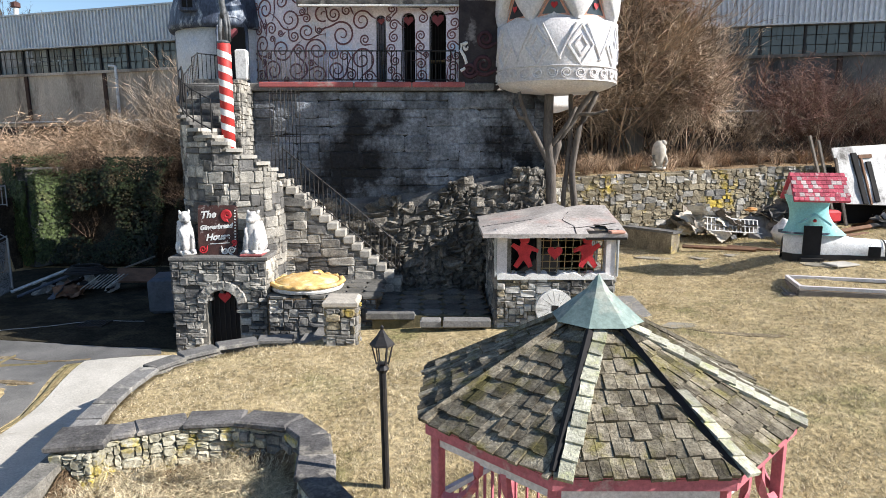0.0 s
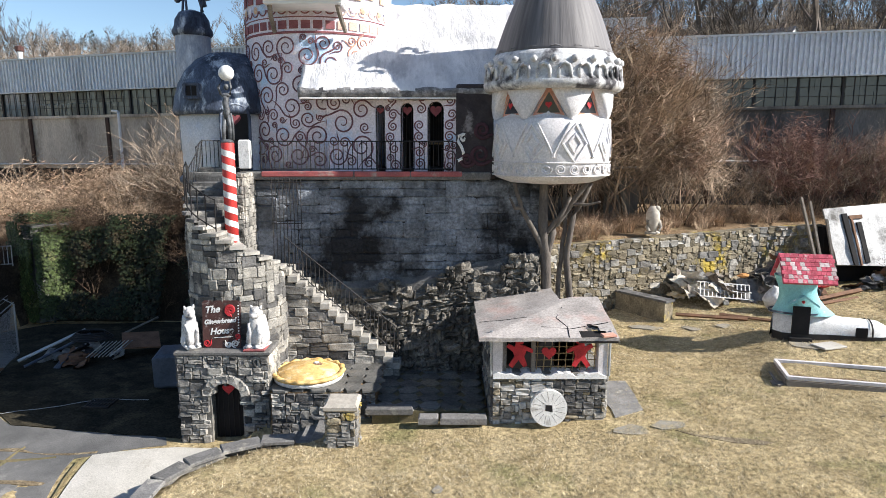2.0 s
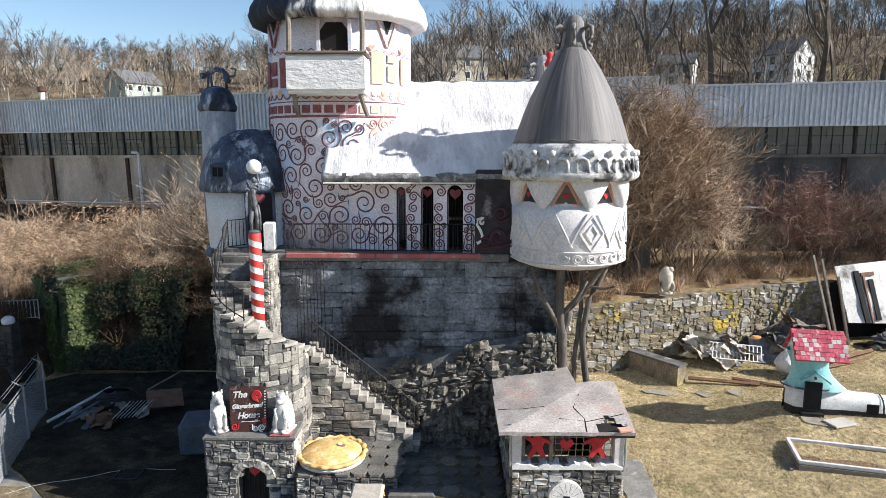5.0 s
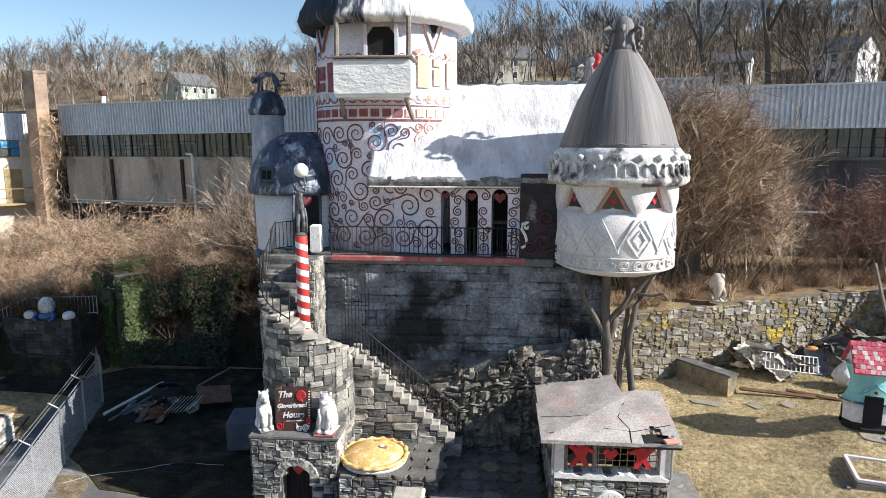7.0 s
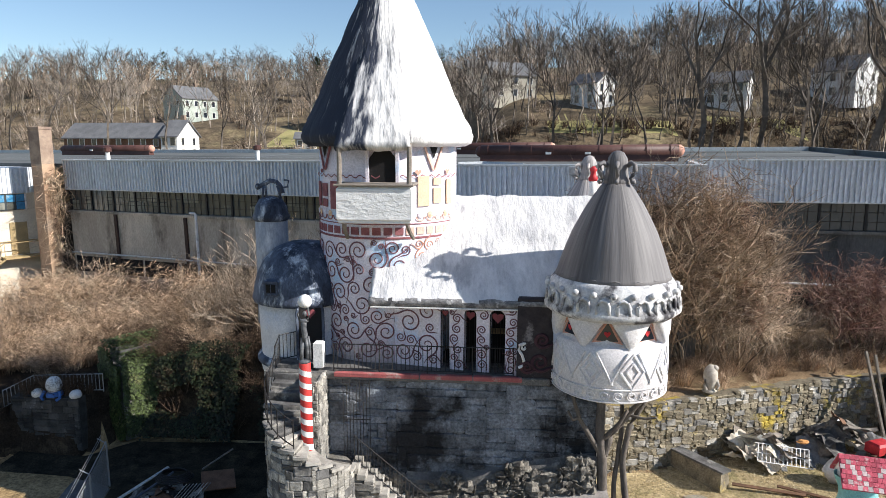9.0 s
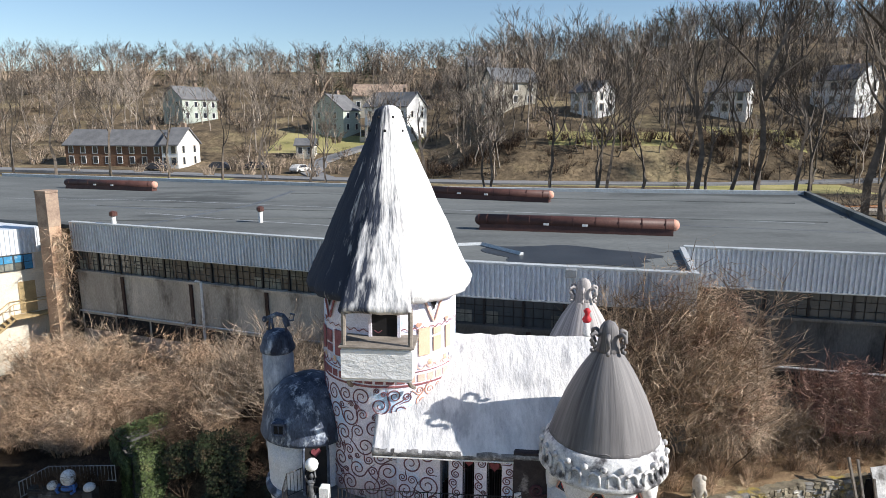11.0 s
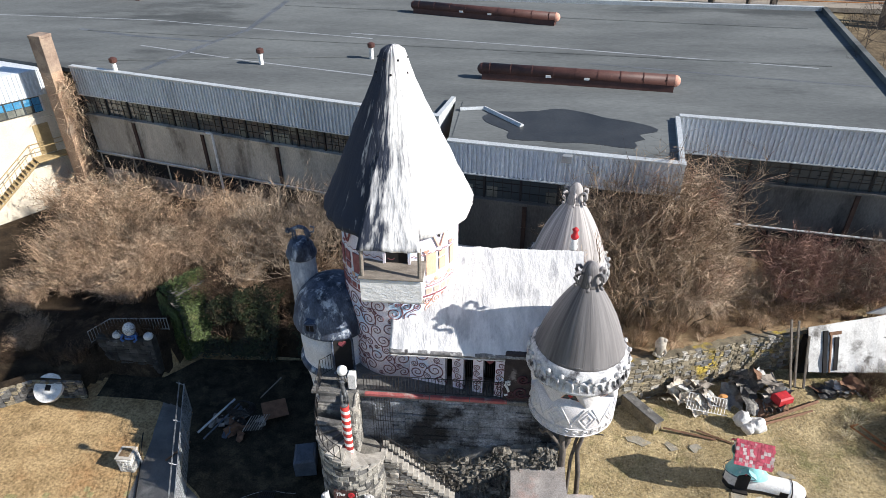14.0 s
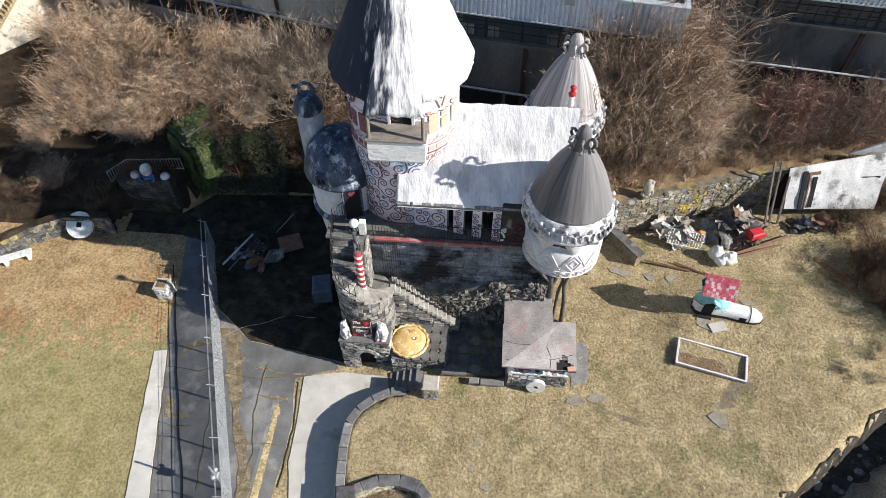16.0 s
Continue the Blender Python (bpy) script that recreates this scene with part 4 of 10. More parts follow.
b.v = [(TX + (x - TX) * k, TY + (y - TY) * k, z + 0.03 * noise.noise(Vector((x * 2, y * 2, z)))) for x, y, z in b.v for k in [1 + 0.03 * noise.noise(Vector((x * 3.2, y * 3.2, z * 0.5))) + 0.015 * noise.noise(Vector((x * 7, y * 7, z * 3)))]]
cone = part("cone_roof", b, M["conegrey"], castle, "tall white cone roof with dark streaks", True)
b = Mesh()
n1, n2 = 14, 26
rows = []
for j in range(n2 + 1):
    k = j / n2
    hw = 0.30 + 0.85 * k ** 0.9
    y, z = 21.0 - 2.16 * k ** 0.95, 16.6 - 3.72 * k
    for i in range(n1 + 1):
        s = -1 + 2 * i / n1
        w = Vector((s * 3, k * 6, 0.4))
        rows.append((TX + 0.08 + s * hw, y + 0.05 * noise.noise(w * 2) - 0.03 * (1 - s * s), z + 0.05 * noise.noise(w)))
m1 = n1 + 1
b.add(rows + [(x, y + 0.22, z - 0.16) for x, y, z in rows], [(j * m1 + i, j * m1 + i + 1, (j + 1) * m1 + i + 1, (j + 1) * m1 + i) for j in range(n2) for i in range(n1)])
k = m1 * (n2 + 1)
b.f += [(n2 * m1 + i, n2 * m1 + i + 1, k + n2 * m1 + i + 1, k + n2 * m1 + i) for i in range(n1)]
b.f += [(j * m1, (j + 1) * m1, k + (j + 1) * m1, k + j * m1) for j in range(n2)] + [((j + 1) * m1 + n1, j * m1 + n1, k + j * m1 + n1, k + (j + 1) * m1 + n1) for j in range(n2)]
b.f += [(k + (j + 1) * m1 + i, k + (j + 1) * m1 + i + 1, k + j * m1 + i + 1, k + j * m1 + i) for j in range(n2) for i in range(n1)]
b.mi = [0] * len(b.f)
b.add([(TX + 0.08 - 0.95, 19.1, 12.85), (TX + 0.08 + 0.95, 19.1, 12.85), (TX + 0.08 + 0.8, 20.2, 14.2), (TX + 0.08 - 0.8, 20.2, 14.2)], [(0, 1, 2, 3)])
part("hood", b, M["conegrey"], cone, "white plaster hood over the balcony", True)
for i in range(9):
    a = -math.pi / 2 + (i - 4) * 0.5
    r = 0.5 if i % 2 else 0.64
    z = 18.75 if i % 2 else 18.3
    b = Mesh()
    b.ball((TX + r * math.cos(a), TY + r * math.sin(a), z), 0.05, 8, 6)
    part("roof_hole", b, M["black"], cone, "small dark hole")

# balcony
b = Mesh()
b.box((-3.88, 19.4, 11.15), (2.26, 1.2, 1.05), cut=0.07)
b.box((-3.88, 19.4, 10.63), (2.2, 1.1, 0.12), cut=0.03)
balcony = part("balcony", b, M["lumpy"], castle, "lumpy white plaster balcony box")
b = Mesh()
b.box((-3.88, 19.38, 11.72), (2.38, 1.3, 0.07), cut=0.02)
part("balcony_rail", b, M["wood"], balcony, "weathered timber top rail")
for x in (-4.93, -2.83):
    b = Mesh()
    b.tube([(x, 18.9, 11.7), (x + 0.01, 18.93, 12.3), (x, 18.96, 12.95)], 0.075, 8)
    part("balcony_post", b, M["wood"], balcony)
    b = Mesh()
    b.tube([(x + (0.1 if x < -4 else -0.1), 18.98, 10.62), (x + (0.05 if x < -4 else -0.05), 19.3, 10.3), (x, 19.85, 10.0)], 0.07, 6)
    part("bracket", b, M["wood"], balcony)
b = Mesh()
b.prism([(-0.42, 0), (0.42, 0), (0.42, 1.28), (0.24, 1.52), (-0.24, 1.52), (-0.42, 1.28)], -0.05, 0.02, upright(-3.78, 19.83, 11.2))
part("balcony_door", b, M["black"], castle, "dark open balcony doorway")
for s in (-1, 1):
    b = Mesh()
    b.box((-3.78 + s * 0.47, 19.8, 12.0), (0.1, 0.14, 1.6), cut=0.015)
    part("door_jamb", b, M["pinkplaster"], castle)

# hall: front wall with three arched openings
HL = math.hypot(3.95, 0.8)
WINDOWS = [(1.68, 0.30, 2.0), (2.50, 0.40, 2.04), (3.36, 0.50, 2.08)]
b = Mesh()
edges = [0.0]
for u, w, h in WINDOWS:
    edges += [u - w / 2, u + w / 2]
edges.append(HL)
Z0, Z1 = 5.85, 8.35
mid_cuts = [0.0] + [(WINDOWS[k][0] + WINDOWS[k + 1][0]) / 2 for k in range(2)] + [HL]
for k in range(0, len(edges), 2):
    u0, u1 = edges[k], edges[k + 1]
    vs = [hall_at(u, z, o) for u, z in ((u0, Z0), (u1, Z0), (u1, Z1), (u0, Z1)) for o in (0.0, -0.3)]
    b.add(vs, [(0, 2, 4, 6), (7, 5, 3, 1), (0, 1, 3, 2), (2, 3, 5, 4), (4, 5, 7, 6), (6, 7, 1, 0)])
for u, w, h in WINDOWS:
    r = w / 2
    arc = [(u + r * math.cos(math.pi * i / 10), Z0 + h - r + r * math.sin(math.pi * i / 10)) for i in range(11)]
    vs = [hall_at(p, z, o) for p, z in arc for o in (0.0, -0.3)] + [hall_at(p, Z1, o) for p, z in arc for o in (0.0, -0.3)]
    fs = []
    for i in range(10):
        fs += [(2 * i + 2, 2 * i, 22 + 2 * i, 24 + 2 * i), (2 * i, 2 * i + 2, 2 * i + 3, 2 * i + 1)]
    b.add(vs, fs)
bm = bmesh.new()
bm_me = b.data("hall", M["pinkplaster"])
bm.from_mesh(bm_me)
bmesh.ops.remove_doubles(bm, verts=bm.verts[:], dist=0.002)
b = Mesh().add([v.co[:] for v in bm.verts], [[v.index for v in f.verts] for f in bm.faces])
bm.free()
hall = part("hall_wall", b, M["pinkplaster"], castle, "pale plaster hall front with maroon scrolls")
scrolls(hall, hall_at, 0.0, 1.5, 5.95, 8.2, (0.38, 0.3, 0.22, 0.16, 0.12), 1200, 21, 0.024)
for u0, u1, sd in ((1.84, 2.29, 5), (2.71, 3.10, 6), (3.62, 4.03, 7)):
    scrolls(hall, hall_at, u0, u1, 5.9, 8.25, (0.15, 0.12, 0.085), 160, sd, 0.024)
for u, w, h in WINDOWS:
    fr = Mesh()
    r = w / 2
    arc = [(r, 0)] + [(r * math.cos(math.pi * i / 10), h - r + r * math.sin(math.pi * i / 10)) for i in range(11)] + [(-r, 0)]
    fr.tube([hall_at(u + x * 0.98, Z0 + 0.03 + z * 0.985, -0.1) for x, z in arc], 0.022, 5)
    win = part("arched_window", fr, M["iron"], castle, "tall arched window with iron bars and a red heart")
    for i in range(1, int(w / 0.075)):
        x = -r + i * w / int(w / 0.075)
        top = h - r + math.sqrt(max(0, r * r - x * x))
        part("bar", Mesh().tube([hall_at(u + x, Z0, -0.1), hall_at(u + x, Z0 + top, -0.1)], 0.008, 4), M["iron"], win)
    vs = [hall_at(u + x, Z0 + h - r * 1.05 + z, -0.05) for x, z in heart(w * 0.72)]
    n = len(vs)
    b = Mesh().add(vs + [p + Vector((0, 0.03, 0)) for p in vs], [tuple(range(n))] + [(i, (i + 1) % n, n + (i + 1) % n, n + i) for i in range(n)])
    part("heart", b, M["pinkred"], win, "red heart plaque")
# room behind the windows; its darkness is put into black surfaces
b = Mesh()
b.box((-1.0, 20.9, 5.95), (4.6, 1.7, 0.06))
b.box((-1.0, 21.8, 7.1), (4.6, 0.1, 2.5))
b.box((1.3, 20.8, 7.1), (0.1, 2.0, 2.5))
part("room_lining", b, M["black"], castle, "black lining for the unlit room behind the arched windows")
b = Mesh()
b.box((-0.35, 21.0, 6.72), (0.9, 0.5, 0.06), cut=0.01)
part("inner_table", b, M["ochre"], castle, "pale table top inside the hall")

# dark end panel with relief scroll
b = Mesh()
b.box((1.02, 19.12, 7.05), (1.15, 0.5, 2.7), cut=0.05)
dark = part("end_panel", b, M["darkpanel"], castle, "dark painted end panel with scroll relief")
horn = [(0.66 + 0.10 * (1 - k / 16) * math.cos(1.2 + k * 0.42), 18.84, 6.86 + 0.12 * (1 - k / 16) * math.sin(1.2 + k * 0.42)) for k in range(14, -1, -1)]
horn += [(0.64, 18.84, 6.98), (0.52, 18.84, 6.94), (0.50, 18.84, 6.78), (0.60, 18.84, 6.62), (0.66, 18.84, 6.45), (0.60, 18.84, 6.28), (0.50, 18.84, 6.22)]
b = Mesh().tube(horn, 0.035, 6, 0.05)
part("white_scroll", b, M["white"], dark)
for u, v, r in ((1.15, 6.4, 0.3), (1.2, 7.1, 0.24), (0.75, 6.25, 0.2)):
    part("relief_scroll", scroll(lambda p, q, o: Vector((p, 18.86 - o * 2, q)), u, v, r, 1.0, 1, 0.2, 0.05), M["maroondark"], dark)

# hall roof
b = Mesh()
ru, rv = 60, 34
RX0, RX1 = -4.1, 3.4


def hall_roof(s, k):
    x = RX0 + (RX1 - RX0) * s
    y = 18.82 + 3.22 * k
    z = 8.22 + 2.98 * k - 0.12 * math.sin(math.pi * k)
    w = Vector((x * 2.0, y * 2.0, 5))
    return Vector((x + 0.03 * noise.noise(w * 2 + Vector((0, 0, 9))), y, z + 0.045 * noise.noise(w) + 0.03 * noise.noise(w * 3)))


top = [hall_roof(i / ru, j / rv) for j in range(rv + 1) for i in range(ru + 1)]
back = [Vector((p.x, 2 * 22.04 - p.y, p.z)) for p in top]
low = [p + Vector((0, 0.12, -0.26)) for p in top]
q = ru + 1
N = len(top)
grid = [(j * q + i, j * q + i + 1, (j + 1) * q + i + 1, (j + 1) * q + i) for j in range(rv) for i in range(ru)]
b.add(top, grid)
b.add(back, [f[::-1] for f in grid])
b.add(low, [f[::-1] for f in grid])
b.f += [(2 * N + i, 2 * N + i + 1, i + 1, i) for i in range(ru)]
b.f += [(j * q, (j + 1) * q, 2 * N + (j + 1) * q, 2 * N + j * q) for j in range(rv)]
edge_n = [noise.noise(Vector((i * 0.22, 3, 0))) for i in range(ru)]
b.mi = [1 if j <= 0.2 + 1.8 * edge_n[i] + 0.5 * noise.noise(Vector((i * 0.9, 8, 0))) else 0 for j in range(rv) for i in range(ru)] + [0] * (2 * len(grid)) + [1] * ru + [0] * rv
hroof = part("hall_roof", b, [M["hallroof"], M["eavedirt"]], castle, "steep lumpy white plaster roof", True)
b = Mesh()
b.box((-1.75, 18.92, 8.0), (4.6, 0.08, 0.05), cut=0.01)
part("gutter_strip", b, M["white"], hroof)
# black plane closing the room above; the gloom is in its colour
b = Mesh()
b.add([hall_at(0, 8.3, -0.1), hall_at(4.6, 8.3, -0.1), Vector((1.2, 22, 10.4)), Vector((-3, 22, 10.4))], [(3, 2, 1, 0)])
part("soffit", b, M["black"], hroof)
# rear walls of the hall
b = Mesh()
b.box((0.3, 23.6, 5.5), (6.0, 3.0, 6.0))
part("rear_wall", b, M["plaster"], castle, "plain plaster rear wall")


def turret(cx, cy, dz, name, label, simple=False):
    """A round turret: drum with relief, tooth windows, moulded band, bell-shaped roof and a knob with loops."""
    top_mat = M["rearroof" if simple else "turretroof"]
    b = Mesh()
    R = 1.66
    foot = [(0.3, 5.55), (1.2, 5.62), (R - 0.1, 5.75), (R, 5.85)]
    b.lathe([(r, z + dz) for r, z in foot + [(R + 0.01, 6.6), (R + 0.02, 7.38), (R - 0.12, 7.42), (R - 0.2, 7.5), (R - 0.2, 8.3)]], 56, (cx, cy), wob=0.006)
    drum = part(name + "_wall", b, M["plaster"], castle, label, True)
    at = lambda a, z, o=0.0: Vector((cx + (R + 0.015 + o) * math.sin(a), cy - (R + 0.015 + o) * math.cos(a), z + dz))
    # teeth between the triangular windows
    nt = 8
    for i in range(nt):
        a = 2 * math.pi * i / nt + radians(10)
        b = Mesh()
        vs = []
        for wa, z, o in ((0.39, 8.28, 0.04), (0.31, 8.05, 0.06), (0.18, 7.72, 0.08), (0.07, 7.46, 0.06), (0.045, 7.36, 0.02)):
            vs += [at(a - wa, z, -0.2), at(a - wa, z, o - 0.02), at(a - wa * 0.4, z, o), at(a + wa * 0.4, z, o), at(a + wa, z, o - 0.02), at(a + wa, z, -0.2)]
        b.add(vs, [(6 * j + k + 1, 6 * j + k, 6 * j + 6 + k, 6 * j + 7 + k) for j in range(4) for k in range(5)] + [(24, 25, 26, 27, 28, 29)])
        part("tooth", b, M["plaster"], drum, "", True)
        c = a + math.pi / nt
        b = Mesh()
        tri = [(-0.29, 7.46), (0.29, 7.46), (0.0, 8.18)]
        b.add([at(c + x, z, -0.17) for x, z in tri] + [at(c + x * 0.72, 7.56 + (z - 7.5) * 0.76, -0.185) for x, z in tri], [(0, 1, 4, 3), (1, 2, 5, 4), (2, 0, 3, 5)])
        fr = part("triangle_window", b, M["salmon"], drum, "triangular window in a salmon reveal")
        b = Mesh().add([at(c + x * 0.72, 7.56 + (z - 7.5) * 0.76, -0.182) for x, z in tri], [(0, 1, 2)])
        part("pane", b, M["housepane"], drum, "dark stained glass pane")
        vs = [at(c + x / R, 7.74 + z, -0.165) for x, z in heart(0.2)]
        part("heart_pane", Mesh().add(vs, [tuple(range(len(vs)))]), M["red"], drum)
        b = Mesh()
        for s in (-1, 1):
            b.add([at(c + s * x, z, o) for x, z, o in ((0.36, 8.26, -0.19), (0.0, 8.26, -0.19), (0.0, 8.16, -0.17), (0.33, 7.46, -0.12), (0.06, 8.2, -0.1))], [(0, 1, 2, 3), (3, 2, 4)])
        part("reveal", b, M["salmon"], drum)
    if not simple:
        def strip(pts, w=0.045):
            vs, n = [], len(pts)
            for i, (a, z) in enumerate(pts):
                j, k = max(i - 1, 0), min(i + 1, n - 1)
                da, dzz = (pts[k][0] - pts[j][0]) * R, pts[k][1] - pts[j][1]
                l = math.hypot(da, dzz) or 1
                na, nz = -dzz / l * w / 2, da / l * w / 2
                vs += [at(a + na / R, z + nz, 0.0), at(a + na * 0.5 / R, z + nz * 0.5, 0.035), at(a - na * 0.5 / R, z - nz * 0.5, 0.035), at(a - na / R, z - nz, 0.0)]
            return Mesh().add(vs, [(4 * i + q, 4 * i + 4 + q, 4 * i + 5 + q, 4 * i + 1 + q) for i in range(n - 1) for q in range(3)])

        for i in range(9):
            a = 2 * math.pi * i / 9 + radians(13)
            for k in (1.0, 0.5):
                d = [(a - 0.21 * k, 6.72), (a, 6.72 + 0.5 * k), (a + 0.21 * k, 6.72), (a, 6.72 - 0.5 * k), (a - 0.21 * k, 6.72)]
                pts = [(d[j][0] + (d[j + 1][0] - d[j][0]) * s / 4, d[j][1] + (d[j + 1][1] - d[j][1]) * s / 4) for j in range(4) for s in range(4)] + [d[4]]
                part("diamond_relief", strip(pts, 0.085), M["plaster"], drum)
            for s in (-1, 1):
                pts = [(a + s * (0.09 + 0.28 * t / 8), 7.26 - 0.92 * t / 8) for t in range(9)]
                part("chevron_relief", strip(pts, 0.06), M["plaster"], drum)
        for z in (6.2, 5.84):
            part("ring_mould", strip([(2 * math.pi * i / 60, z) for i in range(61)], 0.04), M["plaster"], drum)
        for i in range(28):
            a = 2 * math.pi * i / 28
            pts = [(a + 0.09 * math.cos(t) * (0.35 + 0.65 * k / 18), 6.02 + 0.135 * math.sin(t) * (0.35 + 0.65 * k / 18)) for k in range(19) for t in [k * 0.62 + i]]
            part("swirl_relief", strip(pts, 0.05), M["plaster"], drum)
    # moulded band
    b = Mesh()
    b.lathe([(r, z + dz) for r, z in [(1.55, 8.16), (1.86, 8.14), (1.97, 8.24), (1.98, 8.36), (1.86, 8.5), (1.84, 8.8), (1.79, 9.02), (1.68, 9.16)]], 64, (cx, cy), wob=0.012)
    band = part(name + "_band", b, M["bandpale"], castle, "weathered moulded band of loops and rosettes", True)
    for i in range(22):
        a = 2 * math.pi * i / 22
        b = Mesh()
        rr = lambda aa, z: Vector((cx + (1.86 + (8.85 - z) * 0.09 + 0.02) * math.sin(aa), cy - (1.86 + (8.85 - z) * 0.09 + 0.02) * math.cos(aa), z + dz))
        loop = [(-0.085, 8.38), (-0.085, 8.6), (-0.06, 8.73), (0.0, 8.78), (0.06, 8.73), (0.085, 8.6), (0.085, 8.38)]
        b.tube([rr(a + x, z) for x, z in loop], 0.05, 6)
        part("loop_relief", b, M["bandpale"], band, "", True)
        b = Mesh()
        c = rr(a + math.pi / 22, 8.9)
        b.ball(c, 0.095, 8, 6, wob=0.25)
        part("rosette", b, M["bandpale"], band, "", True)
    b = Mesh()
    b.tube([Vector((cx + (1.62 - 0.02 + 0.015 * math.sin(i * 1.1)) * math.cos(i * math.pi / 48), cy + 1.62 * math.sin(i * math.pi / 48), 9.22 + dz + 0.04 * math.sin(i * 1.1))) for i in range(97)], 0.025, 5, cap=False)
    part("wavy_mould", b, top_mat, band)
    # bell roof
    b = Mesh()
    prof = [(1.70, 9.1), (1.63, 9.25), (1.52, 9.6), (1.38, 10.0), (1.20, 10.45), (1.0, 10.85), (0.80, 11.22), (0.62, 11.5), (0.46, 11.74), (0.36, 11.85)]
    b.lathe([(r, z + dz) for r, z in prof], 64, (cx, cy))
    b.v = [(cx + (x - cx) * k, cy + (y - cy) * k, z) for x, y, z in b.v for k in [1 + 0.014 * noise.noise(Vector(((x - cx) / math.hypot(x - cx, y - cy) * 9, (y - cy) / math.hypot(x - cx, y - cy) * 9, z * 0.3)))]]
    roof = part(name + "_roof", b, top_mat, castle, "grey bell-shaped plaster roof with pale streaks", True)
    b = Mesh()
    b.lathe([(r, z + dz) for r, z in [(0.40, 11.75), (0.36, 11.95), (0.31, 12.15), (0.30, 12.35), (0.27, 12.55), (0.18, 12.70), (0.05, 12.76)]], 20, (cx, cy), wob=0.03)
    knob = part("knob", b, top_mat, roof, "rounded knob", True)
    for i in range(6):
        a = 2 * math.pi * i / 6 + 0.35
        d = Vector((math.cos(a), math.sin(a), 0))
        c = Vector((cx, cy, dz))
        b = Mesh()
        lp = [(0.33, 12.33), (0.45, 12.42), (0.56, 12.36), (0.58, 12.2), (0.5, 12.08), (0.45, 11.98), (0.5, 11.88), (0.58, 11.88)]
        b.tube([c + d * r + Vector((0, 0, z)) for r, z in lp], 0.065, 7)
        part("loop_handle", b, top_mat, knob, "", True)
    return drum


turret(3.2, 18.95, 0.0, "turret", "white plaster turret drum with diamond relief")
turret(3.3, 25.5, -0.25, "rear_turret", "pale rear turret drum", True)

# left round house with its dome
HX, HY = -6.9, 21.62
b = Mesh()
b.lathe([(1.15, -1.3), (1.22, 1.0), (1.3, 3.0), (1.42, 4.6), (1.62, 5.45), (1.66, 5.62), (1.55, 5.75), (1.57, 6.5), (1.6, 7.62)], 48, (HX, HY), wob=0.012)
house = part("round_house_wall", b, M["plaster"], castle, "white plaster round house tapering below", True)
b = Mesh()
b.lathe([(1.56, 5.4), (1.70, 5.5), (1.72, 5.62), (1.58, 5.76)], 48, (HX, HY), wob=0.02)
part("dark_moulding", b, M["bluedome"], house, "dark blue ring moulding", True)
b = Mesh()
b.lathe([(1.5, 7.6), (1.76, 7.62), (1.80, 7.75), (1.74, 7.95), (1.70, 8.2), (1.58, 8.6), (1.36, 9.0), (1.02, 9.35), (0.6, 9.56), (0.1, 9.63)], 48, (HX, HY), wob=0.025)
dome = part("dome_roof", b, M["bluedome"], castle, "blue-black weathered dome roof", True)
b = Mesh()
b.box((-7.5, 20.15, 8.28), (0.55, 0.6, 0.5), cut=0.06)
dorm = part("dormer", b, M["bluedome"], dome)
b = Mesh()
b.box((-7.5, 19.85, 8.28), (0.3, 0.04, 0.27))
part("pane", b, M["black"], dome)
b = Mesh()
b.lathe([(0.6, 6.5), (0.56, 10.3), (0.1, 10.5)], 32, (-8.27, 22.3), wob=0.02)
part("chimney_silo", b, M["silo"], castle, "blue-grey plaster chimney tower with a domed cap", True)
b = Mesh()
b.lathe([(0.57, 10.22), (0.64, 10.28), (0.65, 10.4), (0.58, 10.52), (0.54, 10.75), (0.4, 10.98), (0.1, 11.08)], 32, (-8.27, 22.3), wob=0.03)
part("silo_cap", b, M["bluedome"], castle, "blue-black domed cap of the chimney tower", True)
for dx, dz, w, h in ((0, 0.2, 0.46, 0.08), (0, -0.2, 0.46, 0.08), (-0.2, 0, 0.07, 0.34), (0.2, 0, 0.07, 0.34), (0, 0, 0.02, 0.3)):
    b = Mesh()
    b.box((-7.5 + dx, 19.84, 8.28 + dz), (w, 0.06, h), cut=0.01)
    part("dormer_frame", b, M["bluedome"], dorm, "dark plaster dormer frame")
# arched door of the round house
dm = upright(-6.3, 20.06, 5.9, -68)
b = Mesh().prism(arch_poly(0.78, 1.95), -0.1, 0.06, dm)
door = part("arched_door", b, M["black"], castle, "dark arched doorway with a pink heart")
b = Mesh()
b.tube([dm @ Vector((x, y, 0.06)) for x, y in arch_poly(0.84, 2.0)[1:] + [(-0.42, 0)]], 0.05, 6)
part("door_frame", b, M["bluedome"], door)
b = Mesh().prism(heart(0.34), 0.07, 0.1, dm @ Matrix.Translation((0, 1.55, 0)))
part("heart", b, M["pinkred"], door, "faded pink heart")

# pier with the white block on it, at the head of the stairs
b = Mesh()
b.box((-5.72, 19.0, 6.4), (0.3, 0.28, 0.85), cut=0.04)
part("white_pier", b, M["white"], castle, "white painted pier")

b = Mesh()
b.box((-5.72, 18.46, 2.7), (0.4, 1.02, 6.3))
pier = part("head_pier", b, M["mortar"], castle, "pale rough stone pier at the stair head")
lay(pier, flat_wall(-5.95, 17.95, -5.5, 17.95, 2.6), 0.45, 3.3, (0.15, 0.26), (0.16, 0.36), ["stone"], 0.1, seed=25)
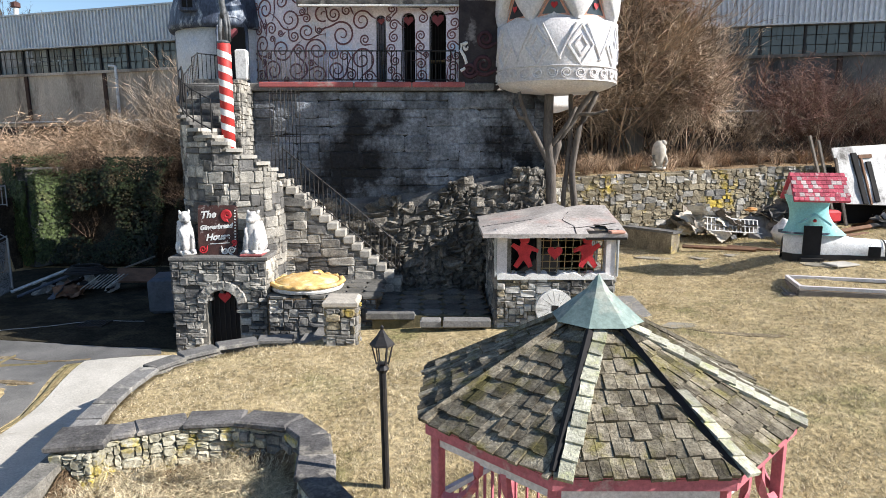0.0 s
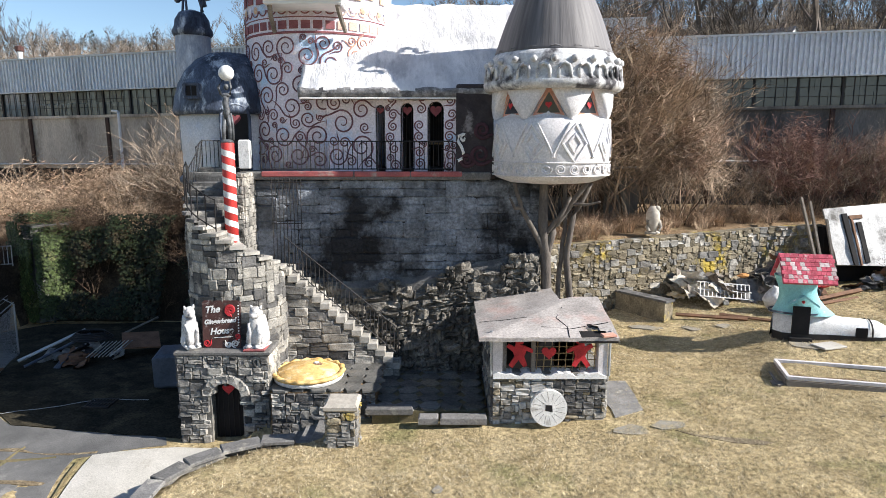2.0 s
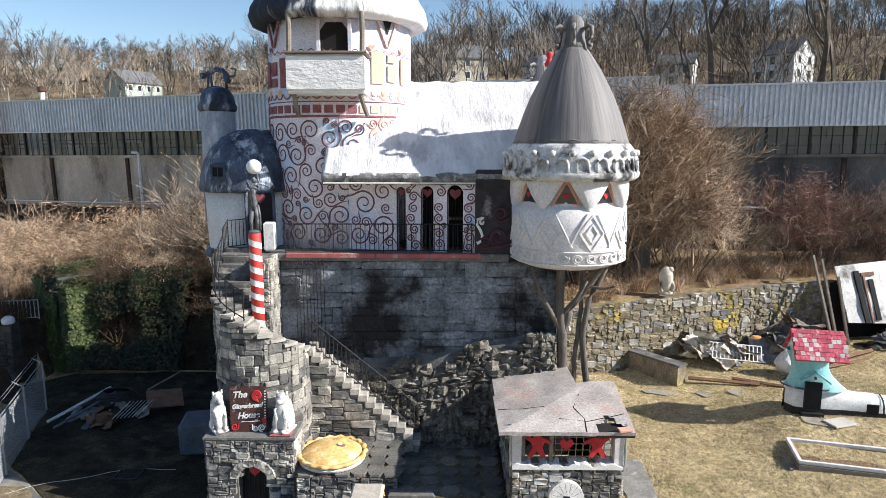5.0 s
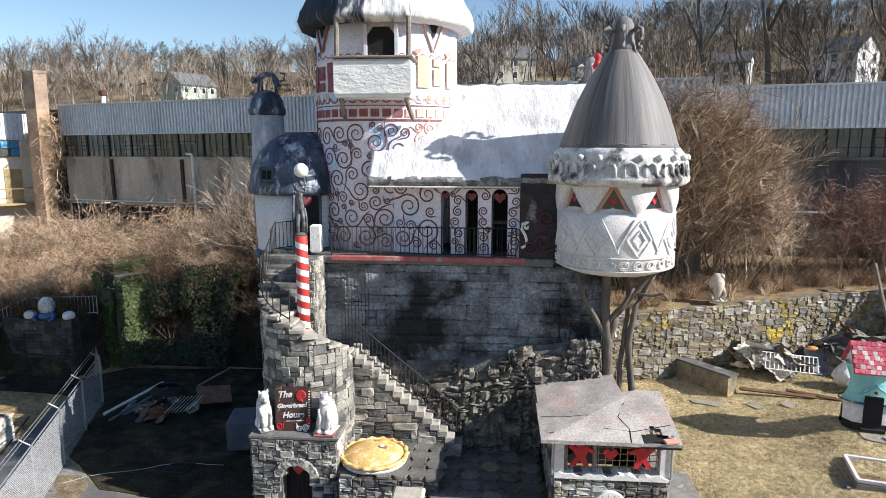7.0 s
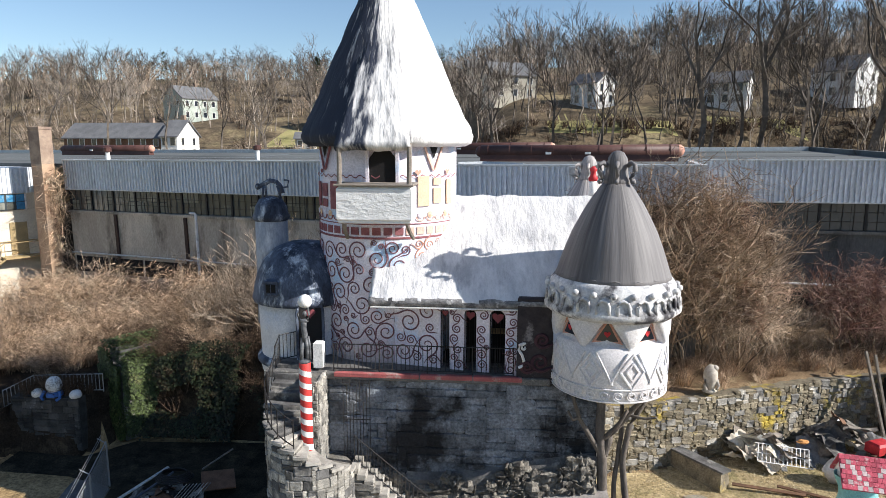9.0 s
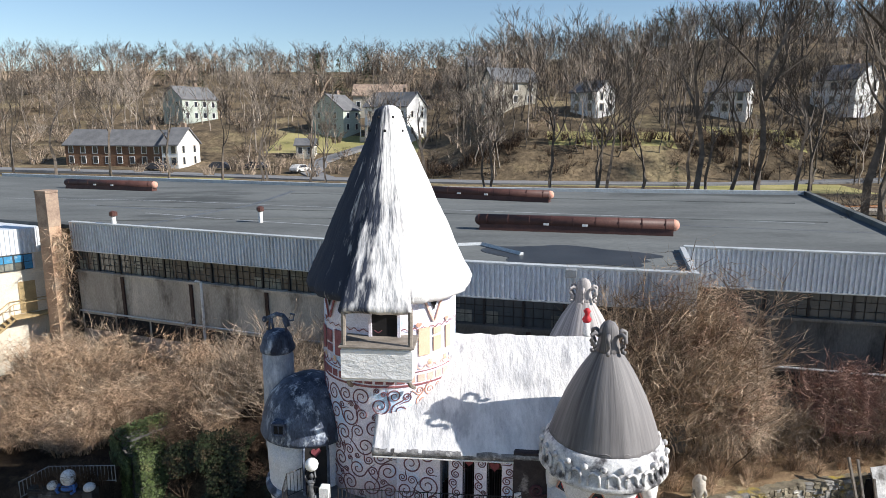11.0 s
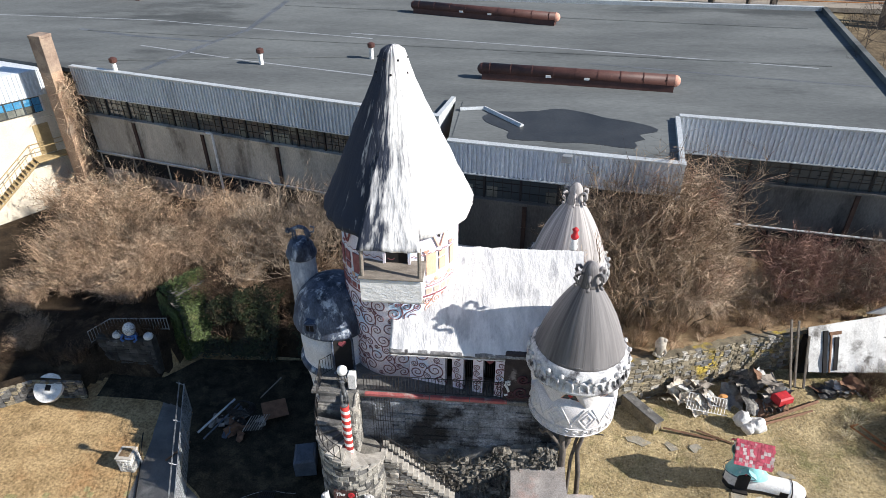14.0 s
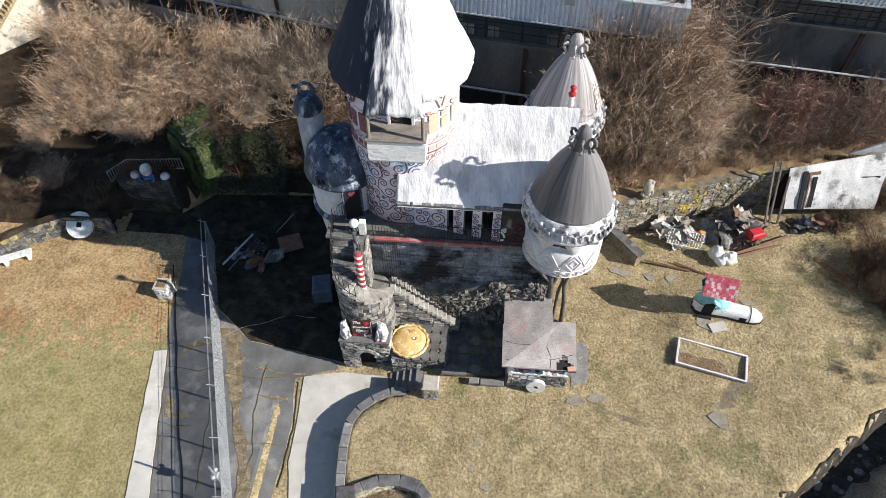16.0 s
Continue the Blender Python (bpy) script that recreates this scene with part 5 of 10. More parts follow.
lay(pier, flat_wall(-5.5, 17.95, -5.5, 18.98, 2.6), 1.03, 3.3, (0.15, 0.26), (0.2, 0.45), ["stone"], 0.1, seed=26)
lay(pier, flat_wall(-5.95, 18.98, -5.95, 17.95, 2.6), 1.03, 3.3, (0.15, 0.26), (0.2, 0.45), ["stone"], 0.1, seed=27)
# stone drum with the curved stair round it
DX, DY, DR = -5.7, 17.78, 1.26
b = Mesh()
b.lathe([(DR - 0.005, -1.3), (DR - 0.005, 3.15)], 40, (DX, DY))
drum = part("stair_drum", b, M["mortar"], castle, "round drum of grey fieldstone carrying the curved stair")
lay(drum, round_wall(DX, DY, DR, radians(150), -1.2), DR * radians(250), 6.2, (0.19, 0.32), (0.2, 0.46), ["stone", "stone", "stonedark"], 0.09, seed=9, keep=lambda u, v: -1.2 + v < 3.12 + 0.17 * max(0, min(12, (15 - (150 + u / DR * 57.3 - 360)) / 15.5)) - 0.1)
NS = 13


def stair_z(deg):
    return 3.22 + 0.17 * max(0.0, min(NS - 1, (15 - deg) / 15.5))


for i in range(NS):
    a0 = radians(15 - i * 15.5)
    a1 = radians(15 - (i + 1) * 15.5 - 2)
    z1 = 3.22 + 0.17 * i
    arc = [a0 + (a1 - a0) * k / 3 for k in range(4)]
    for nm, ri, ro, zl, zh, mt in (("stair_core", 0.25, DR - 0.05, 2.6, z1 - 0.085, "mortar"), ("curved_step", 0.25, DR + 0.1, z1 - 0.085, z1, "tread")):
        b = Mesh()
        wob_ = 0.02 * math.sin(i * 2.7)
        vs = [(DX + r * math.cos(a), DY + r * math.sin(a), z) for z in (zl, zh) for a in arc for r in (ri, ro + wob_)]
        fs = [(2 * k + 1, 2 * k + 3, 2 * k + 11, 2 * k + 9) for k in range(3)]
        fs += [(0, 1, 9, 8), (7, 6, 14, 15), (2, 0, 8, 10), (4, 2, 10, 12), (6, 4, 12, 14)]
        fs += [(8 + 2 * k, 9 + 2 * k, 11 + 2 * k, 10 + 2 * k) for k in range(3)] + [(2 * k + 2, 2 * k + 3, 2 * k + 1, 2 * k) for k in range(3)]
        # the last four wedges get dark stone in place of shade
        part(nm, b.add(vs, fs), M["stonedark" if i > 8 else mt], castle, "worn stone wedge step" if mt == "tread" else "")
for i in range(4):
    b = Mesh()
    b.box((-6.55, 18.35 + 0.28 * i, 4.0 + 0.1 * i), (1.1, 0.3, 2.85 + 0.2 * i), cut=0.02)
    # same treads, darkened in colour for the shade at the stair head
    part("upper_step", b, M["stonedark"], castle, "stone step coloured dark for its shade")
# curved parapet stones under the steps, left side
b = Mesh()
b.box((-6.6, 19.3, 2.2), (1.0, 1.8, 6.6))
left_pier = part("stair_pier", b, M["stonedark"], castle, "dark stone pier below the upper steps")

# straight flight on the right
SX0, SX1, SZ0, SZ1, NST = -4.55, -1.2, 0.42, 3.2, 15
dx = (SX1 - SX0) / NST
sw = Mesh()
sw.add([(SX0, 17.97, -0.3), (SX1, 17.97, -0.3), (SX1, 17.97, SZ0 - 0.2), (SX0, 17.97, SZ1 - 0.15), (SX0, 18.7, -0.3), (SX1, 18.7, -0.3), (SX1, 18.7, SZ0 - 0.2), (SX0, 18.7, SZ1 - 0.15)], [(0, 1, 2, 3), (1, 5, 6, 2), (3, 2, 6, 7), (7, 6, 5, 4)])
flight = part("stair_wall", sw, M["mortar"], castle, "dark stone wall below the straight stair")
lay(flight, flat_wall(SX0, 17.96, SX1, 17.96, 0.0), SX1 - SX0, 3.1, (0.16, 0.3), (0.3, 0.7), ["stonedark", "stone"], 0.1, keep=lambda u, v: v < SZ1 - 0.28 - u * (SZ1 - SZ0) / (SX1 - SX0), seed=12)
for i in range(NST):
    z = SZ1 - (SZ1 - SZ0) * i / (NST - 1)
    b = Mesh()
    b.box((SX0 + dx * (i + 0.5), 18.32, z - 0.1), (dx + 0.05, 0.84, 0.2), cut=0.02)
    part("step", b, M["tread"], castle, "pale stone step")

# arched gatehouse block with its ledge
AX0, AX1, AY = -6.88, -4.5, 16.12
OP0, OP1 = -6.05, -5.22
b = Mesh()
for x0, x1, z0, z1 in ((AX0, OP0, -1.3, 1.25), (OP1, AX1, -1.3, 1.25), (OP0, OP1, 0.55, 1.25)):
    b.box(((x0 + x1) / 2, AY + 0.47, (z0 + z1) / 2), (x1 - x0 + (0.002 if z0 > 0 else 0), 0.98, z1 - z0))
gate = part("gatehouse_wall", b, M["mortar"], castle, "rough grey fieldstone block with an arched opening")
keep_gate = lambda u, v: not (OP0 - AX0 - 0.04 < u < OP1 - AX0 + 0.04 and v < 1.42 + 0.34 * math.sqrt(max(0, 1 - ((u + AX0 - (OP0 + OP1) / 2) / 0.45) ** 2)))
lay(gate, flat_wall(AX0, AY, AX1, AY, -1.25), AX1 - AX0, 2.5, (0.13, 0.24), (0.16, 0.42), ["stone", "stone", "stonedark"], 0.16, keep=keep_gate, seed=14)
lay(gate, flat_wall(AX1, AY, AX1, AY + 0.95, -1.25), 0.95, 2.5, (0.16, 0.26), (0.25, 0.5), ["stone"], 0.12, seed=15)
lay(gate, flat_wall(AX0, AY + 0.95, AX0, AY, -1.25), 0.95, 2.5, (0.16, 0.26), (0.25, 0.5), ["stonedark"], 0.12, seed=16)
for i in range(11):
    a = math.pi * (i + 0.5) / 11
    ob = new("voussoir", stone_mesh("stone", i % 9))
    ob.matrix_world = Matrix.Translation(((OP0 + OP1) / 2 + 0.5 * math.cos(a), AY - 0.03, 0.2 + 0.42 * math.sin(a))) @ Matrix.Rotation(-(a - math.pi / 2), 4, "Y") @ Matrix.Diagonal((0.17, 0.2, 0.24, 1))
    ob.parent = gate
b = Mesh()
b.box(((AX0 + AX1) / 2, AY + 0.45, 1.31), (AX1 - AX0 + 0.12, 1.05, 0.12), cut=0.03)
part("ledge", b, M["slab"], castle, "grey slab ledge")
b = Mesh()
b.box(((OP0 + OP1) / 2, AY + 0.55, -0.3), (0.86, 0.5, 2.0))
part("doorway", b, M["black"], castle, "dark arched doorway")
b = Mesh().prism(heart(0.32), 0.0, 0.05, upright(-5.64, AY + 0.2, 0.28))
part("heart", b, M["red"], castle, "red heart over the doorway")
for i in range(6):
    x = OP0 + 0.08 + i * 0.135
    part("gate_bar", Mesh().tube([(x, AY + 0.28, -1.2), (x, AY + 0.28, 0.3)], 0.012, 5), M["iron"], castle)

# ---- paving ----
M["flatslab"] = mat("dusty slab", (0.31, 0.285, 0.24), (0.22, 0.195, 0.15), 3, 0.9, 0.3, 20, c3=(0.33, 0.27, 0.17), s3=2.5, a3=0.4)
sheet("asphalt_drive", [(-16.3, 16.4), (-14.4, 8.6), (-12.6, 0), (-9.2, 0), (-9.1, 8), (-9.0, 13), (-9.3, 15.2), (-7.2, 15.9), (-7.4, 16.3), (-12.2, 17.2), (-15.1, 19.5), (-16.0, 23.4), (-17.9, 24.2), (-17.2, 20.5), (-16.8, 17.6)], M["asphalt"], "cracked grey asphalt drive", "drive", 0.03, 0.6)
# Covers the ground in the castle's shadow; the sheet's colour holds that shade.
sheet("yard", [(-7.0, 16.3), (-12.2, 17.25), (-15.0, 19.6), (-16.0, 23.5), (-18.2, 24.1), (-21.6, 24.0), (-21.7, 25.7), (-18.7, 25.85), (-17.2, 27.6), (-8, 28.2), (-6.5, 26)], M["yard"], "yard of moss and old asphalt, castle shadow put into its colour", "yard", 0.03, 0.7)
sheet("concrete_pad", [(-8.85, 15.3), (-8.7, 11.0), (-8.3, 9.3), (-8.2, 0), (-6.15, 0), (-6.05, 9.4), (-6.2, 11.5), (-6.15, 12.8), (-5.8, 13.5), (-5.2, 14.0), (-4.4, 14.6), (-4.6, 15.6), (-6.9, 15.7)], M["concrete"], "pale worn concrete pad below the lawn wall", "pavement", 0.05, 0.5)
sheet("concrete_walk", [(-17.0, 16.2), (-16.35, 16.3), (-14.45, 8.6), (-12.9, 0), (-14.3, 0), (-15.5, 8.6)], M["concrete"], "long pale concrete walk", "pavement", 0.055, 0.6)
for x0, y0, pts in ((0, 0, [(-13.9, 17.5), (-13.2, 14.8), (-12.9, 12), (-12.4, 9)]), (0, 0, [(-12.9, 15.2), (-11.2, 15.0), (-9.6, 15.3)]), (0, 0, [(-10.9, 15.8), (-10.9, 13.2), (-10.4, 11.2), (-10.7, 9)]), (0, 0, [(-9.05, 15), (-8.85, 12.6), (-8.95, 9.5)]), (0, 0, [(-12.6, 12.1), (-11.4, 11.6), (-9.0, 11.8)]), (0, 0, [(-15.9, 15.4), (-14.3, 15.2), (-13.4, 15.6)]), (0, 0, [(-15.4, 12.4), (-14.6, 12.2), (-13.6, 12.3)])):
    t = Mesh()
    vs, fine = [], []
    for (ax, ay), (bx, by) in zip(pts[:-1], pts[1:]):
        fine += [(ax + (bx - ax) * i / 10, ay + (by - ay) * i / 10) for i in range(10)]
    for i, (x, y) in enumerate(fine):
        w = 0.012 + 0.13 * max(0, noise.noise(Vector((x * 1.3, y * 1.3, 3))) + 0.05)
        x += 0.15 * noise.noise(Vector((x, y, 8)))
        h = ground(x, y) + 0.06
        horizontal = abs(pts[-1][0] - pts[0][0]) > abs(pts[-1][1] - pts[0][1])
        d = (0, w) if horizontal else (w, 0)
        vs += [(x - d[0], y - d[1], h - 0.04), (x, y, h + 0.01), (x + d[0], y + d[1], h - 0.04)]
    t.add(vs, [(3 * i + k, 3 * i + 3 + k, 3 * i + 4 + k, 3 * i + 1 + k) for i in range(len(fine) - 1) for k in range(2)])
    solo("crack_weeds", t, M["weeds"], "dry weeds growing along an asphalt crack", "weeds", group="crack weeds", kind="stuff")
sheet("slab_path", [(4.35, 17.8), (5.3, 17.6), (5.2, 15.6), (4.4, 15.2)], M["slab"], "grey slab path beside the hut", "pavement", 0.03, 0.5)
for k, (x, y, a, c) in enumerate(((5.6, 14.7, 0.6, 0.3), (4.6, 14.5, 0.5, 0.35), (7.4, 22.3, 0.7, 0.4), (8.9, 22.0, 0.4, 0.35), (10.0, 21.8, 0.5, 0.35), (11.2, 19.05, 0.75, 0.55), (-0.2, 11.0, 0.16, 0.2), (-0.05, 12.1, 0.12, 0.2), (0.5, 10.2, 0.3, 0.25), (11.2, 13.9, 0.7, 0.5), (13.5, 20.3, 0.5, 0.3))):
    pg = [(x + a * math.cos(t) * (1 + 0.3 * math.sin(k + 2 * t)), y + c * math.sin(t) * (1 + 0.25 * math.cos(2 * k + 3 * t))) for t in [2 * math.pi * i / 9 for i in range(9)]]
    t = Mesh().prism([(x + (a_ - x) * 0.8, y + (c_ - y) * 0.8) for a_, c_ in pg], ground(x, y) - 0.1, ground(x, y) + 0.015)
    solo("stepping_slab", t, M["flatslab"], "flat grey stone slab set in the grass", "slab", group="stepping slabs")

# ---- lawn kerb wall ----
kerb_pts = [(-5.9, -2), (-5.9, 4), (-5.9, 9.4), (-6.0, 10.3), (-6.1, 11.5), (-6.05, 12.7), (-5.7, 13.4), (-5.1, 13.95), (-4.3, 14.4), (-3.5, 14.5)]
kw = Mesh()
vs = []
for i, (x, y) in enumerate(kerb_pts):
    p, q = kerb_pts[max(i - 1, 0)], kerb_pts[min(i + 1, len(kerb_pts) - 1)]
    d = Vector((q[0] - p[0], q[1] - p[1], 0)).normalized()
    n = Vector((-d.y, d.x, 0)) * 0.16
    for sx, z in ((1, -1.4), (1, ground(x + 0.4, y) + 0.06), (-1, ground(x + 0.4, y) + 0.06), (-1, -1.4)):
        vs.append((x + n.x * sx, y + n.y * sx, z))
kw.add(vs, [(4 * i + k, 4 * i + 4 + k, 4 * i + 5 + k, 4 * i + 1 + k) for i in range(len(kerb_pts) - 1) for k in range(3)])
kerb_wall = tagged(part("lawn_wall", kw, M["mortar"], None), "low curved stone wall with a slate kerb holding up the lawn", "wall", kind="structure")
fine = []
for (ax, ay), (bx, by) in zip(kerb_pts[2:-1], kerb_pts[3:]):
    L = math.hypot(bx - ax, by - ay)
    k = max(1, round(L / 0.62))
    for i in range(k):
        s = (i + 0.5) / k
        fine.append((ax + (bx - ax) * s, ay + (by - ay) * s, math.atan2(by - ay, bx - ax), L / k))
for i, (x, y, a, L) in enumerate(fine):
    b = Mesh()
    b.box((0, 0, 0), (L * 1.0 - 0.02, 0.42, 0.1), cut=0.02)
    o = part("kerb_stone", b, M["slab"], kerb_wall)
    o.location = (x + 0.02, y, ground(x + 0.5, y) + 0.1)
    o.rotation_euler = (0.02, 0.015 * (i % 3 - 1), a)
for (ax, ay), (bx, by) in zip(kerb_pts[2:-1], kerb_pts[3:]):
    lay(kerb_wall, flat_wall(bx - 0.16, by, ax - 0.16, ay, -1.35), math.hypot(bx - ax, by - ay), 0.9, (0.18, 0.3), (0.3, 0.6), ["stone", "lichen"], 0.1, seed=int(ay * 10))

# ---- planting bed with its curved wall ----
BZ = -0.36
bed_c, bed_r = (-3.85, 8.35), 1.95
bed = thing("bed_wall", "curved lichen-spotted stone bed wall with slate coping", "wall", (-3.85, 9, -1.2))
bed_pts = [(-5.6, 9.45), (-4.25, 10.12), (-3.3, 10.2), (-2.45, 9.97), (-2.0, 9.45), (-1.86, 8.85), (-1.75, 8.2), (-1.2, 7.3)]
b = Mesh()
vs = []
for i, (x, y) in enumerate(bed_pts):
    p, q = bed_pts[max(i - 1, 0)], bed_pts[min(i + 1, len(bed_pts) - 1)]
    n = Vector((-(q[1] - p[1]), q[0] - p[0], 0)).normalized() * 0.16
    vs += [(x + n.x * s, y + n.y * s, z) for s, z in ((-1, -1.5), (-1, BZ - 0.02), (1, BZ - 0.02), (1, -1.5))]
b.add(vs, [(4 * i + k, 4 * i + 4 + k, 4 * i + 5 + k, 4 * i + 1 + k) for i in range(len(bed_pts) - 1) for k in range(3)])
core = part("core", b, M["mortar"], bed)
for i, ((ax, ay), (bx, by)) in enumerate(zip(bed_pts[:-1], bed_pts[1:])):
    L = math.hypot(bx - ax, by - ay)
    n = Vector((by - ay, -(bx - ax), 0)) / L * 0.17
    lay(core, flat_wall(ax + n.x, ay + n.y, bx + n.x, by + n.y, -1.3), L, 0.92, (0.1, 0.17), (0.16, 0.42), ["lichenwall"] if i < 2 else ["lichenwall", "stone"], 0.14, seed=31 + i)
    cuts = 2 if L > 1.2 else 1
    for j in range(cuts):
        s = (j + 0.5) / cuts
        c = Mesh()
        c.box((0, 0, 0), (L / cuts + 0.03 - 0.05 * (i % 2), 0.46 + 0.05 * (i % 3), 0.11), cut=0.03)
        c.v = [(x + 0.05 * noise.noise(Vector((x * 3, y * 3, i + j))), y + 0.06 * noise.noise(Vector((x * 3, y * 3, i + j + 9))), z + 0.012 * noise.noise(Vector((x * 5, y * 5, 2)))) for x, y, z in c.v]
        o = part("coping_slab", c, M["slabworn"], core)
        o.location = (ax + (bx - ax) * s, ay + (by - ay) * s, BZ + 0.03)
        o.rotation_euler = (0.04 * math.sin(i * 2.3 + j), 0.03 * math.cos(i * 1.7 + j), math.atan2(by - ay, bx - ax))
pier = Mesh()
pier.box((-5.6, 9.35, -0.9), (0.62, 0.5, 1.1))
pc = part("pier_core", pier, M["mortar"], bed)
lay(pc, flat_wall(-5.92, 9.08, -5.28, 9.08, -1.4), 0.64, 1.0, (0.1, 0.17), (0.16, 0.3), ["lichenwall"], 0.12, seed=33)
lay(pc, flat_wall(-5.28, 9.08, -5.28, 9.6, -1.4), 0.54, 1.0, (0.1, 0.17), (0.16, 0.3), ["lichenwall"], 0.12, seed=34)
b = Mesh()
b.box((-5.58, 9.38, BZ + 0.06), (0.86, 0.72, 0.12), 0.16, cut=0.03)
part("pier_cap", b, M["slabworn"], bed)
t = Mesh().lathe([(0.0, -0.95), (0.9, -0.98), (1.75, -1.02)], 24, bed_c)
solo("bed_soil", t, M["litter"], "dry mulch inside the planting bed", "soil", kind="stuff")

# ---- platform, low wall and pie ----
b = Mesh()
b.box((-3.05, 17.0, -0.35), (2.75, 2.2, 1.36))
plat = tagged(part("pie_platform", b, M["litter"], None), "stone platform with grey flagstones beside the stair", "platform", kind="structure")
lay(plat, flat_wall(-4.4, 15.92, -1.7, 15.92, -1.1), 2.7, 1.4, (0.14, 0.24), (0.2, 0.45), ["stone", "stonedark"], 0.16, seed=41)
rr = random.Random(8)
for i in range(6):
    for j in range(4):
        b = Mesh()
        b.prism([(0.29 * math.cos(k_ * math.pi / 3 + rr.uniform(-0.25, 0.25)) * rr.uniform(0.9, 1.2), 0.31 * math.sin(k_ * math.pi / 3 + rr.uniform(-0.25, 0.25)) * rr.uniform(0.9, 1.15)) for k_ in range(6)], -0.03, 0.03)
        o = part("paving_slab", b, M["paving"], plat)
        o.location = (-4.15 + 0.46 * i, 16.15 + 0.53 * j, 0.36 + rr.uniform(-0.008, 0.008))
        o.rotation_euler = (0, 0, rr.uniform(-0.03, 0.03))
b = Mesh()
b.box((-0.3, 17.1, -0.35), (2.9, 3.2, 0.66))
court = tagged(part("courtyard", b, M["weeds"], None), "sunken dark-paved yard between platform and hut", "pavement", kind="structure")
for i in range(5):
    for j in range(6):
        b = Mesh()
        b.prism([(0.31 * math.cos(k_ * math.pi / 3 + rr.uniform(-0.25, 0.25)) * rr.uniform(0.9, 1.15), 0.28 * math.sin(k_ * math.pi / 3 + rr.uniform(-0.25, 0.25)) * rr.uniform(0.9, 1.15)) for k_ in range(6)], -0.025, 0.025)
        o = part("paving_slab", b, M["paving"], court)
        o.location = (-1.45 + 0.575 * i, 15.78 + 0.53 * j, 0.0 + rr.uniform(-0.008, 0.008))
        o.rotation_euler = (0, 0, rr.uniform(-0.04, 0.04))
for x0, x1, y, z in ((-0.55, -0.05, 15.2, -0.1), (0.0, 1.15, 15.15, -0.08), (-1.9, -0.7, 15.55, 0.0)):
    b = Mesh()
    b.box(((x0 + x1) / 2, y, z), (x1 - x0, 0.32, 0.2), cut=0.03)
    solo("edging_slab", b, M["slab"], "grey stone edging slab before the yard", "slab", group="edging slabs")
pie = thing("giant_pie", "giant golden model pie with a crimped crust on a stone slab", "pie model", (-3.6, 16.8, 0.37))
PC = (-3.6, 16.8)
b = Mesh().lathe([(0.68, 0.36), (0.92, 0.42), (0.95, 0.48), (0.88, 0.56)], 40, PC)
part("dish", b, M["plastic"], pie, "pale pie dish")
b = Mesh().lathe([(0.9, 0.52), (0.8, 0.64), (0.6, 0.70), (0.3, 0.78), (0.02, 0.82)], 40, PC, wob=0.05)
part("top_crust", b, M["crust"], pie, "browned top crust", True)
b = Mesh()
vs = []
n = 72
for i in range(n):
    a = 2 * math.pi * i / n
    k = 0.03 * math.sin(a * 18)
    for j in range(6):
        c = 2 * math.pi * j / 6
        vs.append((PC[0] + (0.91 + k + 0.075 * math.cos(c)) * math.cos(a), PC[1] + (0.91 + k + 0.075 * math.cos(c)) * math.sin(a), 0.585 + 0.06 * math.sin(c) + 0.5 * k))
b.add(vs, [(6 * i + j, 6 * ((i + 1) % n) + j, 6 * ((i + 1) % n) + (j + 1) % 6, 6 * i + (j + 1) % 6) for i in range(n) for j in range(6)])
part("crimped_rim", b, M["crust"], pie, "", True)
b = Mesh().ball((PC[0] + 0.22, PC[1] + 0.02, 0.77), 0.13, 12, 8, (1.2, 1, 0.35), 0.3)
part("filling_hole", b, M["browntimber"], pie, "dark filling showing through the crust")
b = Mesh().ball((PC[0] + 0.22, PC[1] + 0.0, 0.82), 0.06, 8, 6, (1.3, 1, 0.6))
part("blossom", b, M["white"], pie, "pale blossom on the crust")
b = Mesh().ball((PC[0] + 0.15, PC[1] + 0.42, 0.74), 0.16, 10, 8, (1.3, 0.9, 0.4), 0.4)
part("crust_leaf", b, M["crust"], pie)

# gate pillar and steps down to the pad
b = Mesh()
b.box((-2.33, 14.55, 0.05), (0.62, 0.6, 1.0))
pil = thing("stone_pillar", "short lichen-stained stone pillar with a grey cap", "pillar", (-2.33, 14.55, -0.45))
pcore = part("core", b, M["mortar"], pil)
for (x0, y0, x1, y1) in ((-2.66, 14.22, -2.0, 14.22), (-2.0, 14.22, -2.0, 14.88), (-2.66, 14.88, -2.66, 14.22)):
    lay(pcore, flat_wall(x0, y0, x1, y1, -0.5), 0.66, 1.0, (0.13, 0.22), (0.18, 0.36), ["lichen", "stone"], 0.12, seed=int(100 * (x0 + 9)))
b = Mesh()
b.box((-2.33, 14.55, 0.6), (0.8, 0.78, 0.2), cut=0.06)
part("cap", b, M["concretestat"], pil, "worn grey cap stone")
for i in range(5):
    x = -4.35 + 0.34 * i
    b = Mesh()
    b.box((x, 15.25, -1.02 + 0.155 * i - 0.5), (0.36, 1.2, 1.0), cut=0.02)
    solo("garden_step", b, M["slab"], "dark stone step leading down to the pad", "step", group="garden steps")

# ---- hut ----
hut = thing("hut", "small stone-based hut with a cracked concrete roof and red cut-out windows", "hut", (2.6, 16.3, -0.3))
HX0, HX1, HYF, HYB = 1.3, 4.1, 15.22, 17.0
b = Mesh()
b.box(((HX0 + HX1) / 2, HYF + 0.2, 0.35), (HX1 - HX0, 0.36, 1.5))
b.box((HX0 + 0.18, 17.0, 0.85), (0.32, 3.4, 2.4))
b.box((HX1 - 0.18, 16.1, 0.35), (0.32, 1.7, 1.5))
